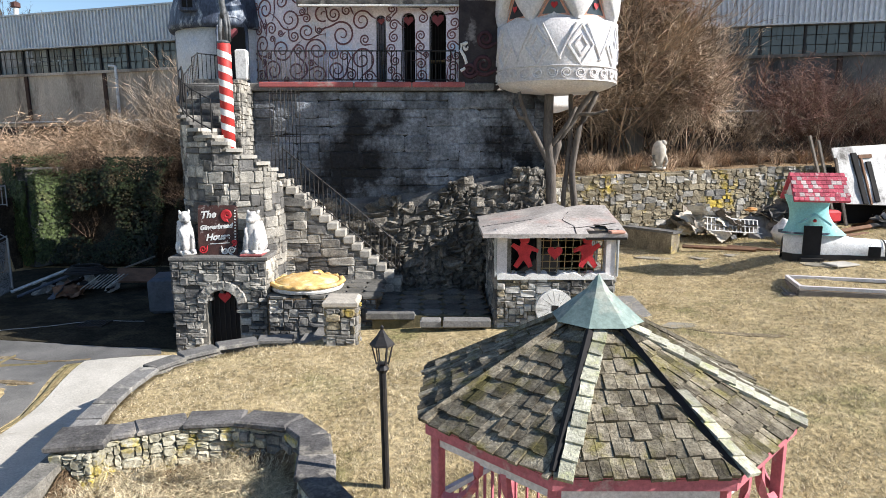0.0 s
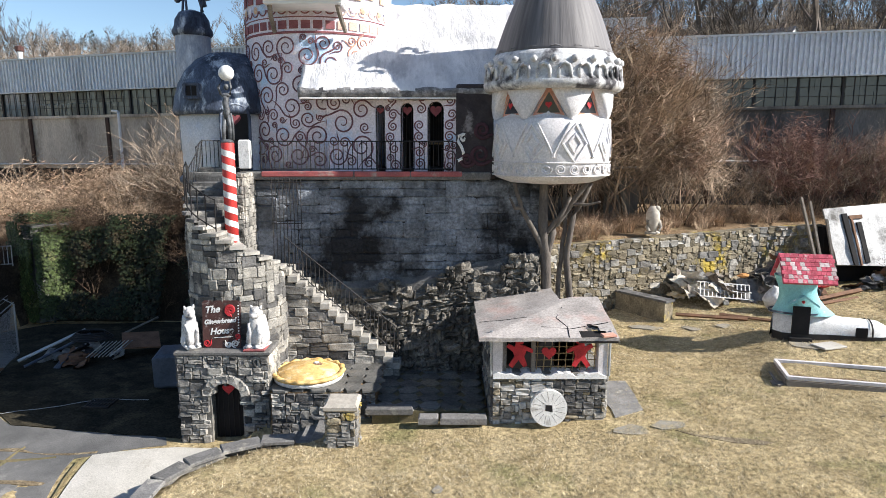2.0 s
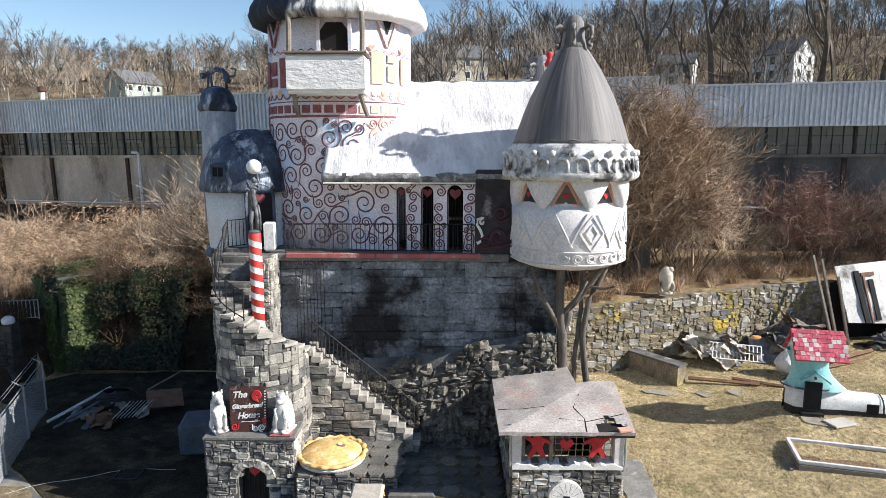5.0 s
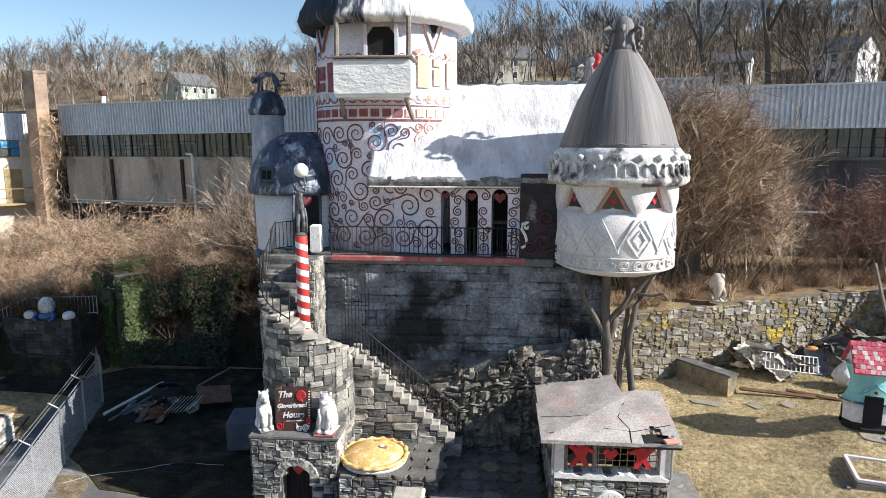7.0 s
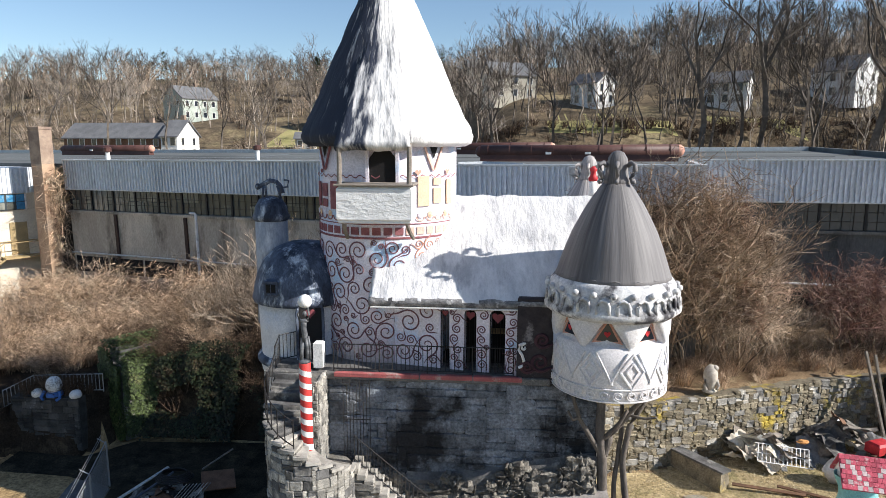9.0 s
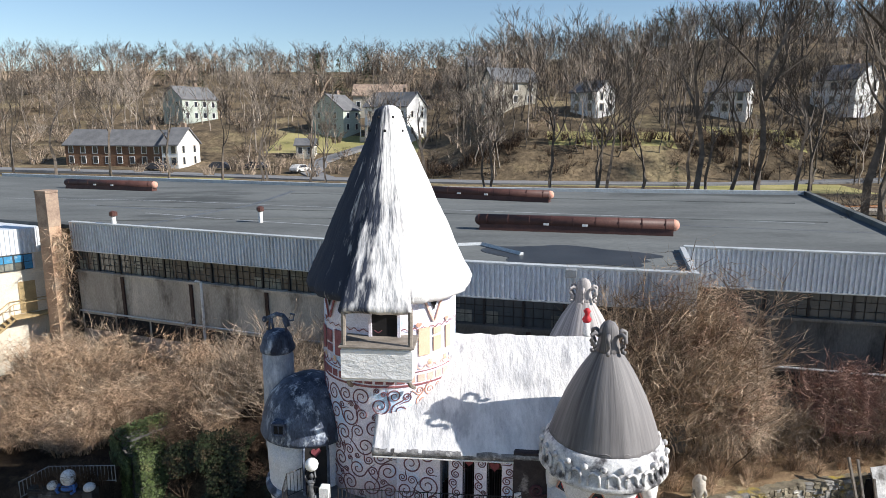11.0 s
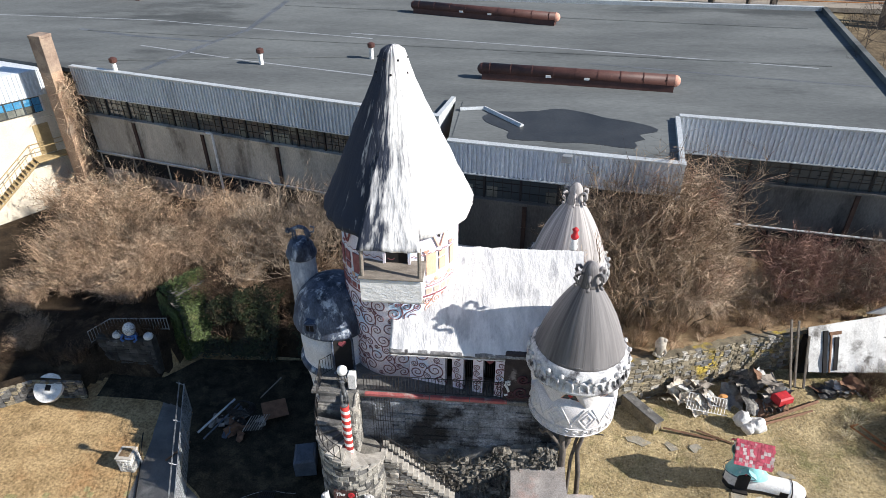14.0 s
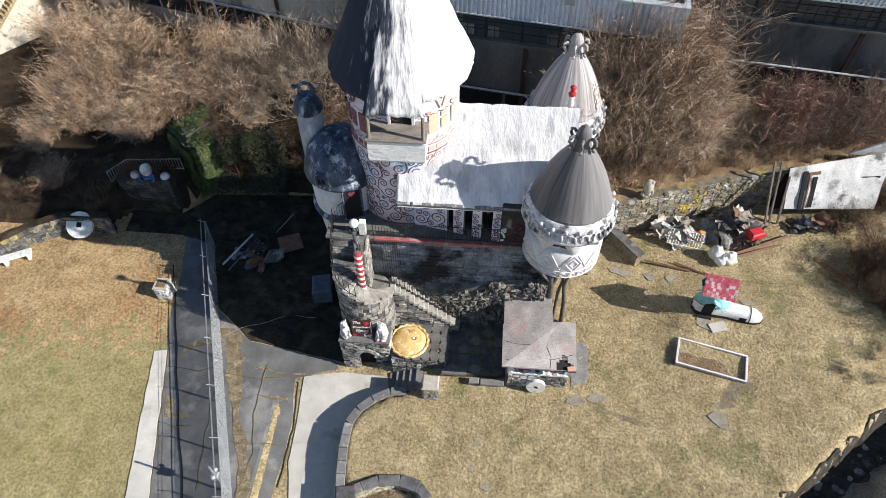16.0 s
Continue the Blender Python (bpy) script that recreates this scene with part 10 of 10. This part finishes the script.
rear_trees = [make_tree(150 + i, 14 + i % 3, 0.15, 4, 1.0, 0.1, (2, 3), 0.035, 2, 3, 0.22) for i in range(6)]
scatter("rear_woods", rear_trees, rear, M["barkgrey"], "bare winter woods along the hilltop", "woods")
dark = [p for p in places if rr.random() < 0.35 + 0.5 * smooth01(-50, 40, p[0])]
light = [p for p in places if p not in dark]
scatter("woods", far_trees, dark, M["barkgrey"], "bare brown winter woods covering the hill", "woods")
scatter("pale_woods", far_trees, light, M["barkpale"], "bare pale-barked winter trees on the hill", "woods")
under = []
for _ in range(480):
    y = rr.uniform(114, 240)
    x = rr.uniform(-1, 1) * (y * 0.85)
    if clear(x, y) or y > 200:
        under.append((x, y, ground(x, y), rr.uniform(0.8, 2.2), rr.uniform(0, 6.28)))
for _ in range(420):
    x = rr.uniform(-20, 95)
    y = 114 + 0.27 * max(0, x - 30) + rr.uniform(0, 7)
    under.append((x, y, ground(x, y), rr.uniform(0.6, 1.1), rr.uniform(0, 6.28)))


def make_bush(seed, n, h, spread, thin, twigs=5, segs=3):
    rb = random.Random(seed)
    br = []
    for _ in range(n):
        a, q = rb.uniform(0, 6.28), rb.uniform(0, 1) ** 0.5
        p = Vector((math.cos(a) * q * spread * 0.35, math.sin(a) * q * spread * 0.35, -0.1))
        lean = Vector((math.cos(a + rb.uniform(-0.8, 0.8)), math.sin(a + rb.uniform(-0.8, 0.8)), 0))
        L = h * rb.uniform(0.55, 1.1)
        k = rb.uniform(0.2, 0.8)
        pts = [p]
        for i in range(1, segs + 1):
            t = i / segs
            pts.append(p + lean * (spread * k * t ** 1.6) + Vector((rb.uniform(-0.12, 0.12), rb.uniform(-0.12, 0.12), L * (t - 0.25 * k * t * t * t))))
        br.append((pts, thin * (3.0 if rb.random() < 0.12 else 1.4), 0))
        for _ in range(twigs):
            i = rb.randint(1, segs - 1)
            s = pts[i].lerp(pts[i + 1], rb.random())
            d = Vector((rb.uniform(-1, 1), rb.uniform(-1, 1), rb.uniform(-0.5, 0.9))).normalized()
            br.append(([s, s + d * h * rb.uniform(0.06, 0.22)], thin * 0.8, 0))
    return branches_to_arrays(br, 3, 1.0)


far_bush = [make_bush(300 + i, 26, 2.2, 1.7, 0.035, 5, 2) for i in range(3)]
bank = [p for p in under if 113.5 < p[1] - 0.27 * max(0, p[0] - 30) < 121.5 and p[0] > -20]
under = [p for p in under if p not in bank]
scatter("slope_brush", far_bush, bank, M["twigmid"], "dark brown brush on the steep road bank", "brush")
for _ in range(170):
    x, y = rr.uniform(-210, 210), rr.uniform(200, 300)
    under.append((x, y, ground(x, y) + 1, rr.uniform(3.0, 5.0), rr.uniform(0, 6.28)))
scatter("far_brush", far_bush, under, M["twigdark"], "low winter brush on the hillside", "brush")
# evergreens among the woods


def make_pine(seed, h):
    rp = random.Random(seed)
    vs, fs = [], []
    for i in range(420):
        t = rp.random()
        z = h * (0.12 + 0.88 * t)
        rad = h * 0.2 * (1 - t) ** 0.8 * rp.uniform(0.35, 1.0)
        a = rp.uniform(0, 6.28)
        p = Vector((math.cos(a) * rad, math.sin(a) * rad, z))
        s = rp.uniform(0.25, 0.6)
        u = Vector((math.cos(a), math.sin(a), rp.uniform(-0.5, 0.1))).normalized()
        w = u.cross(Vector((0, 0, 1))).normalized()
        k = len(vs)
        vs += [p - w * s * 0.5, p + w * s * 0.5, p + u * s * 1.4]
        fs.append((k, k + 1, k + 2))
    return np.array([tuple(v) for v in vs], dtype=np.float32), np.array(fs, dtype=np.int32)


pines = [make_pine(50 + i, 11) for i in range(3)]
pl = [(x, y, ground(x, y), s, x) for x, y, s in ((-95, 205, 1.1), (-60, 215, 1.3), (-52, 212, 1.2), (-45, 222, 1.35), (-20, 230, 1.1), (38, 196, 1.2), (50, 205, 1.5), (56, 186, 1.2), (5, 225, 1.2), (90, 205, 1.3), (-120, 230, 1.2), (26, 98, 0.42), (120, 210, 1.2), (-62, 224, 1.2))]
side_trees = [(x, y, ground(x, y), sc, x) for x, y, sc in ((26, 40, 0.55), (28.5, 43, 0.6), (27, 46.5, 0.55), (30, 49, 0.65), (31, 54, 0.7), (33.5, 45, 0.7), (29, 57, 0.6), (35, 58, 0.8), (26, 36, 0.5), (31.5, 38, 0.6), (37, 50, 0.8), (34, 64, 0.8))]
scatter("side_woods", far_trees, side_trees, M["barkgrey"], "bare brown trees beside the factory", "woods")
scatter("evergreens", pines, pl, M["pine"], "dark evergreens among the bare woods", "evergreen trees")

# roadside trees, each of its own
near_spots = [(22.4, 75, 1.6), (28.4, 74, 1.75), (40.0, 74, 1.95), (42.5, 75, 1.6), (-8.9, 77, 1.05), (-1.0, 78, 0.95), (11.3, 77, 0.95), (16.4, 76, 0.9), (-29.3, 80, 0.8), (-21.7, 79, 0.75), (46, 72, 1.5), (28, 80, 1.2), (55, 72, 1.4), (-26, 88, 1.0), (-18, 92, 0.8), (-14, 90, 1.0), (-2, 86, 0.85), (7, 90, 1.15), (13, 88, 1.0), (14.5, 89, 1.1), (26, 92, 1.1), (37, 84, 1.25), (52, 80, 1.7), (60, 92, 1.3), (44, 96, 1.1), (66, 84, 1.2), (74, 90, 1.3), (-44, 100, 0.9), (-56, 106, 1.0), (-70, 112, 1.1), (-82, 114, 1.2), (-92, 116, 1.1), (31, 100, 1.0), (84, 92, 1.4), (48, 104, 1.2), (-36, 96, 1.0)]
road_meshes = []
for i in range(4):
    v, f = make_tree(700 + i, 16, 0.27, 6, 0.72, 0.28, (2, 3), 0.02, 3, 4, 0.06)
    k = 12
    pair = []
    for nm, fc in (("trunk", f[:k]), ("crown", f[k:])):
        me = bpy.data.meshes.new(nm)
        me.from_pydata(v.tolist(), [], fc.tolist())
        me.materials.append(M["barkgrey"])
        pair.append(me)
    road_meshes.append(pair)
for i, (x, y, s) in enumerate(near_spots):
    t = thing("tree", "tall bare tree with dark branching limbs", "tree", (x, y, ground(x, y)), "roadside trees")
    for nm, me in zip(("trunk", "crown"), road_meshes[i % 4]):
        o = new(nm, me)
        o.parent = t
    t.scale = (s, s, s)
    t.rotation_euler = (0, 0, i * 1.7)

def make_shrub(seed, stems, h, thin):
    rs = random.Random(seed)
    br = []
    for _ in range(stems):
        a = rs.uniform(0, 6.28)
        p = Vector((math.cos(a) * rs.uniform(0, 0.7), math.sin(a) * rs.uniform(0, 0.7), -0.1))
        d = Vector((math.cos(a) * rs.uniform(0.1, 0.7), math.sin(a) * rs.uniform(0.1, 0.7), 1)).normalized()
        grow(br, p, d, h * rs.uniform(0.3, 0.45), thin * 3, 4, rs, 1.0, (2, 4), -0.02, 3, thin * 0.55, 2)
    return branches_to_arrays(br, 3, thin * 1.2)


def make_vines(seed, h, wide, strands, thin):
    """A leafless vine-smothered clump: a few trunks, a domed top and many strands hanging down from it."""
    rv = random.Random(seed)
    br = []
    for _ in range(9):
        a = rv.uniform(0, 6.28)
        grow(br, Vector((math.cos(a) * wide * 0.25, math.sin(a) * wide * 0.25, -0.2)), Vector((math.cos(a) * 0.25, math.sin(a) * 0.25, 1)), h * rv.uniform(0.3, 0.38), 0.04, 4, rv, 0.8, (2, 3), -0.02, 3, thin, 3)
    for _ in range(strands):
        a, q = rv.uniform(0, 6.28), rv.random() ** 0.4
        x, y = math.cos(a) * q * wide, math.sin(a) * q * wide
        lump = 0.85 + 0.3 * noise.noise(Vector((x * 0.8, y * 0.8, seed)))
        z = h * lump * math.sqrt(max(0.02, 1 - 0.75 * q * q)) * rv.uniform(0.5, 1.0)
        p = Vector((x, y, z))
        L = rv.uniform(0.5, 2.2)
        d = Vector((x * 0.25 + rv.uniform(-0.5, 0.5), y * 0.25 + rv.uniform(-0.5, 0.5), rv.uniform(-0.2, 0.7)))
        pts = [p]
        for _ in range(4):
            d = (d + Vector((rv.uniform(-0.65, 0.65), rv.uniform(-0.65, 0.65), rv.uniform(-0.8, 0.3)))).normalized()
            pts.append(pts[-1] + d * L / 4)
        br.append((pts, thin * (1.8 if rv.random() < 0.1 else 1.0), 0))
        if rv.random() < 0.6:
            e = Vector((rv.uniform(-1, 1), rv.uniform(-1, 1), rv.uniform(-0.7, 0.8))).normalized()
            br.append(([pts[2], pts[2] + e * rv.uniform(0.2, 0.7)], thin * 0.8, 0))
    return branches_to_arrays(br, 3, 0.04)


def chimney_strands(seed, strands):
    """Leafless creepers wound about the chimney and hanging beside it."""
    rv = random.Random(seed)
    br = []
    for _ in range(strands):
        u = rv.random()
        z = 2.5 + 8.6 * rv.random() ** 0.8
        a = rv.choice((-0.1, 0.3, -0.3, -0.9)) + rv.uniform(-0.4, 0.4)
        p = Vector((-30.95 + math.cos(a) * 0.62 + 0.9 * u * u, 41.6 + math.sin(a) * 0.62 + 0.15 * u, z))
        d = Vector((rv.uniform(-0.6, 0.9), rv.uniform(-0.7, 0.2), rv.uniform(-1, 0.6)))
        pts = [p]
        for _ in range(5):
            d = (d + Vector((rv.uniform(-0.6, 0.6), rv.uniform(-0.5, 0.4), rv.uniform(-0.7, 0.5)))).normalized()
            pts.append(pts[-1] + d * rv.uniform(0.12, 0.4))
        br.append((pts, 0.016, 0))
    return branches_to_arrays(br, 3, 0.04)


scatter("chimney_vines", [chimney_strands(470, 650)], [(0, 0, 0, 1, 0)], M["twig"], "bare tan creepers climbing the brick chimney", "vines")
# thickets between the castle and the factory
big = [make_bush(400 + i, 150, 3.3, 2.8, 0.013, 17, 4) for i in range(4)]
tall = [make_shrub(420 + i, 8, 5.4, 0.013) for i in range(4)]
low_shrub = [make_shrub(430 + i, 8, 3.4, 0.012) for i in range(3)]
small = [make_bush(440 + i, 70, 1.3, 1.0, 0.009, 5, 2) for i in range(3)]
pl = []
for _ in range(70):
    x, y = rr.uniform(-33, -9), rr.uniform(29.3, 40)
    if y > 41.0 - (x + 30) * 0.29 - 1.0:
        continue
    pl.append((x, y, ground(x, y), rr.uniform(0.7, 1.1) * (0.55 + 0.45 * smooth01(29.5, 32.5, y) + 0.4 * smooth01(33.5, 37.5, y)), rr.uniform(0, 6.28)))
for _ in range(40):
    x, y = rr.uniform(-46, -19.5), rr.uniform(25.5, 32)
    if y > lerp_table(WALL_Y, x) + 1.3 and (x < -24 or y > 29.5):
        pl.append((x, y, ground(x, y), rr.uniform(0.6, 0.9) * (0.5 + 0.5 * smooth01(28, 31, y)), rr.uniform(0, 6.28)))
scatter("bramble_shrubs", low_shrub, [(x, y + 0.4, z, s * 1.05, t) for x, y, z, s, t in pl[::4]], M["twigdark"], "tangled bare shrubs in the bramble", "shrubs")
scatter("bramble_thicket", big, pl, M["twig"], "dense brown bramble thicket of bare stems", "thicket")
# vine-smothered clumps behind the wall
vines = [make_vines(450 + i, 7.3, 1.5, 3300, 0.0095) for i in range(2)]
scatter("vine_thicket", vines, [(x, y, ground(x, y), s, x * 3) for x, y, s in ((6.9, 28.4, 1.4), (8.6, 28.6, 1.38), (6.0, 29.8, 1.25), (10.2, 28.0, 0.95), (5.4, 28.2, 0.95), (9.8, 30.2, 1.3))], M["vinetwig"], "tall clump of trees smothered in hanging bare vines", "thicket")
low_vines = [make_vines(460, 6.6, 1.55, 1900, 0.014)]
scatter("red_vines", low_vines, [(x, y, ground(x, y), s, x * 3) for x, y, s in ((16.1, 30.0, 0.82), (17.3, 30.3, 0.62), (20.2, 30.2, 0.66), (22.0, 30.9, 0.6))], M["redtwig"], "low clump of reddish bare vines", "thicket")
pl = [(x, y, ground(x, y), s, x * 3) for x, y, s in ((-10.5, 32, 0.9), (-12, 34, 1.0), (-9.5, 35, 0.9), (-14, 33.5, 0.8), (-11.0, 30.8, 0.95), (-9.8, 33.2, 1.1), (-12.8, 32.4, 1.05), (6.5, 29.6, 1.15), (8.2, 30.4, 1.2), (9.8, 29.2, 1.0), (11.0, 29.4, 0.95), (11.6, 28.6, 0.6), (13.0, 29.0, 0.45), (14.4, 29.4, 0.5), (15.6, 29.8, 0.62), (17.0, 29.6, 0.66), (18.2, 30.4, 0.75), (19.4, 30.0, 0.75), (16.2, 31.2, 0.6), (20.8, 30.6, 0.8), (22.4, 31.0, 0.75), (24.5, 31.5, 0.75), (27, 31, 0.75), (29.5, 31, 0.75))]
scatter("shrub_thicket", tall, pl, M["twigdark"], "tall tangled bare shrubs behind the wall", "thicket")
pl = []
for _ in range(140):
    x = rr.uniform(4.5, 24)
    y = lerp_table(WALL_Y, x) + rr.uniform(0.3, 3.2)
    pl.append((x, y, ground(x, y), rr.uniform(0.35, 0.8), rr.uniform(0, 6.28)))
side = []
for _ in range(110):
    x, y = rr.uniform(17.0, 26), rr.uniform(15, 27)
    if x > 17.5 + 1.5 * noise.noise(Vector((y * 0.5, 2, 0))):
        side.append((x, y, ground(x, y), rr.uniform(0.3, 0.75), rr.uniform(0, 6.28)))
scatter("bank_weeds", small, pl, M["twig"], "dry brown weeds along the wall top", "weeds")
pl = []
brush = [(x, y, ground(x, y) - 0.1, rr.uniform(0.4, 0.75), rr.uniform(0, 6.28)) for x, y in [(rr.uniform(19.3, 27), rr.uniform(18.5, 29)) for _ in range(26)]]
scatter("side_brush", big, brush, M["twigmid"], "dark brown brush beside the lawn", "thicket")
scatter("side_weeds", small, side, M["straw"], "tall straw-coloured weeds beside the lawn", "weeds")
for _ in range(60):
    x = rr.uniform(-32, -8)
    y = lerp_table(WALL_Y, x) + rr.uniform(0.1, 1.0)
    pl.append((x, y, ground(x, y), rr.uniform(0.5, 1.0), rr.uniform(0, 6.28)))
# weeds of the left bank, their shade put into the twig colour
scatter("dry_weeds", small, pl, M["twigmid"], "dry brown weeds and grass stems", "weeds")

# brush hanging over the bank behind the yard
pl = []
for _ in range(42):
    x = rr.uniform(-17.4, -8.2)
    y = lerp_table(WALL_Y, x) + rr.uniform(0.2, 1.6)
    if x < -17.5 or rr.random() < 0.45:
        pl.append((x, y, ground(x, y) - 0.2, rr.uniform(0.45, 0.75), rr.uniform(0, 6.28)))
# the bank's shade is part of this brush's colour
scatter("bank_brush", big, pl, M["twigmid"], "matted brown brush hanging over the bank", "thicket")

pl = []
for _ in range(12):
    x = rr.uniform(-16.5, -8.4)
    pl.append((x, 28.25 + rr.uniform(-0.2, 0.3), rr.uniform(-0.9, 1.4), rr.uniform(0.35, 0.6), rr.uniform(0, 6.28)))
# climbers use the same twigs, darkened for shade
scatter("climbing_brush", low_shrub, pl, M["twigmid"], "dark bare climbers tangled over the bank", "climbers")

solo("pale_pole", Mesh().tube([(-18.7, 38.2, 2.0), (-18.95, 38.55, 8.55), (-19.0, 38.56, 8.6), (-19.35, 38.58, 8.62)], 0.09, 7, 0.07), M["white"], "pale weathered pole standing in the bramble", "pole")

# dry stalks in the planting bed
rr = random.Random(15)
stalks = [make_bush(900 + i, 90, 0.5, 0.8, 0.005, 5) for i in range(3)]
pl = [(bed_c[0] + q * math.cos(a), bed_c[1] + q * math.sin(a) - 0.1, -1.0, rr.uniform(0.6, 1.1), rr.uniform(0, 6.28)) for q, a in [(1.6 * rr.random() ** 0.5, rr.uniform(-0.6, 3.6)) for _ in range(60)]]
scatter("bed_stalks", stalks, pl, M["straw"], "dry straw stalks in the planting bed", "dry plants")

# gazebo shingles
sh_m = []
for k in range(6):
    b = Mesh()
    r2 = random.Random(k)
    w = [r2.uniform(-0.03, 0.03) for _ in range(4)]
    b.add([(-0.5, -0.5 + w[0], 0), (0.5, -0.5 + w[1], 0), (0.5, 0.5, 0), (-0.5, 0.5, 0), (-0.48, -0.5 + w[0], 1 + w[2]), (0.48, -0.5 + w[1], 1 - w[2]), (0.5, 0.5, 0.35), (-0.5, 0.5, 0.35)], [(4, 5, 6, 7), (0, 1, 5, 4), (1, 2, 6, 5), (3, 0, 4, 7)])
    sh_m.append(b.data("shingle", M["shingle"]))
rest = Mesh()
for i in range(8):
    (x0, y0), (x1, y1) = corner[i], corner[(i + 1) % 8]
    A, B_, T = Vector((x0, y0, GE)), Vector((x1, y1, GE)), Vector((GX, GY, 2.72))
    mid = (A + B_) / 2
    ux = (B_ - A).normalized()
    uy = (T - mid).normalized()
    uz = ux.cross(uy)
    W, Ls = (B_ - A).length, (T - mid).length
    rows = 11
    for j in range(rows):
        t = j / rows
        w_row = W * (1 - t)
        u = -w_row / 2
        while u < w_row / 2 - 0.02:
            w = min(rr.uniform(0.07, 0.14), w_row / 2 - u)
            if t < 0.86:
                m = Matrix(((ux.x, uy.x, uz.x, 0), (ux.y, uy.y, uz.y, 0), (ux.z, uy.z, uz.z, 0), (0, 0, 0, 1)))
                c = mid + ux * (u + w / 2) + uy * (t * Ls + Ls / rows * 0.6 - 0.03 + rr.uniform(-0.02, 0.02)) + uz * 0.01
                full = Matrix.Translation(c) @ m @ Matrix.Rotation(rr.uniform(-0.04, 0.04), 4, "Z") @ Matrix.Diagonal((w * 0.97, Ls / rows * 1.35, rr.uniform(0.02, 0.045), 1))
                if i in (3, 4, 5, 6, 7):
                    o = new("shingle", rr.choice(sh_m))
                    o.matrix_world = Matrix.Translation(-base_of(groof)) @ full
                    o.parent = groof
                else:
                    me = sh_m[0]
                    rest.add([full @ v.co for v in me.vertices], [tuple(p.vertices) for p in me.polygons])
            u += w
pale = [m.copy() for m in sh_m]
for m in pale:
    m.materials[0] = M["shinglepale"]
for i, sides in ((5, (1,)), (6, (1,)), (7, (1, -1))):
    A, T = Vector((*corner[i], GE)), Vector((GX, GY, 2.72))
    for s in sides:
        q = corner[(i + s) % 8]
        ux = (Vector((*q, GE)) - A).normalized()
        mid = (A + Vector((*q, GE))) / 2
        uz = (ux.cross((T - mid).normalized()) * s).normalized()
        v = (T - A).normalized()
        w = v.cross(uz).normalized()
        for k in range(10):
            if i == 6 and k > 4:
                continue
            c = A + v * ((T - A).length * (0.03 + 0.083 * k)) + w * 0.085 * s + uz * 0.035
            m = Matrix(((w.x, v.x, uz.x, 0), (w.y, v.y, uz.y, 0), (w.z, v.z, uz.z, 0), (0, 0, 0, 1)))
            o = new("cap_shingle", rr.choice(pale))
            o.matrix_world = Matrix.Translation(-base_of(groof)) @ Matrix.Translation(c) @ m @ Matrix.Rotation(rr.uniform(-0.06, 0.06), 4, "Z") @ Matrix.Diagonal((rr.uniform(0.11, 0.15), 0.2, 0.035, 1))
            o.parent = groof
part("shingles", rest, M["shingle"], groof, kind="stuff")

# straw blades over the lawn
rng = np.random.default_rng(4)


def blades(name, n, box, inside, mats, label):
    """Short blades, two thirds of them in small tufts."""
    pts = []
    while len(pts) < n:
        x, y = rng.uniform(box[0], box[1]), rng.uniform(box[2], box[3])
        if inside(x, y):
            z = ground(x, y)
            pts.append((x, y, z))
            if rng.random() < 0.13:
                pts += [(x + dx, y + dy, z) for dx, dy in rng.normal(0, 0.045, (14, 2))]
    P = np.array(pts[:n])
    a = rng.uniform(0, 2 * np.pi, n)
    h = rng.uniform(0.02, 0.07, n)
    w = rng.uniform(0.0025, 0.006, n)
    lean = rng.uniform(0.3, 1.6, n) * h
    b_ = rng.uniform(0, 2 * np.pi, n)
    V = np.empty((n, 3, 3))
    V[:, 0] = P + np.stack([np.cos(a) * w, np.sin(a) * w, np.full(n, -0.01)], 1)
    V[:, 1] = P - np.stack([np.cos(a) * w, np.sin(a) * w, np.full(n, 0.01)], 1)
    V[:, 2] = P + np.stack([np.cos(b_) * lean, np.sin(b_) * lean, h], 1)
    F = np.arange(3 * n, dtype=np.int32).reshape(n, 3)
    scatter(name, [(V.reshape(-1, 3).astype(np.float32), F)], [(0, 0, 0, 1, 0)], mats, label, "grass")


def on_lawn(x, y):
    if y < 14.6 and x < lerp_table(KERB, y) + 0.3:
        return False
    if y > 14.5 and x < 4.5:
        return False
    if (x - 13.1) * 0.623 - (y - 10.6) * 0.782 > -0.1 and x > 5:
        return False
    if (x - bed_c[0]) ** 2 + (y - bed_c[1]) ** 2 < 4.6:
        return False
    if x > 15.5 and rng.random() < (x - 15.5) / 4 + 0.5 * noise.noise(Vector((x * 0.8, y * 0.8, 6))):
        return False
    return y < lerp_table(WALL_Y, x) - 0.5


blades("lawn_blades", 280000, (-6, 20, 6.5, 26), on_lawn, M["straw"], "short dry straw-coloured grass blades")
blades("olive_blades", 90000, (-30, -15, 9, 18.5), lambda x, y: x < -16.3 + 0.22 * (16 - y) and y < 17.2 + 0.15 * (x + 17) + 1.2 * noise.noise(Vector((x * 0.7, y * 0.7, 3))), M["grassolive"], "short olive and straw-coloured grass blades")
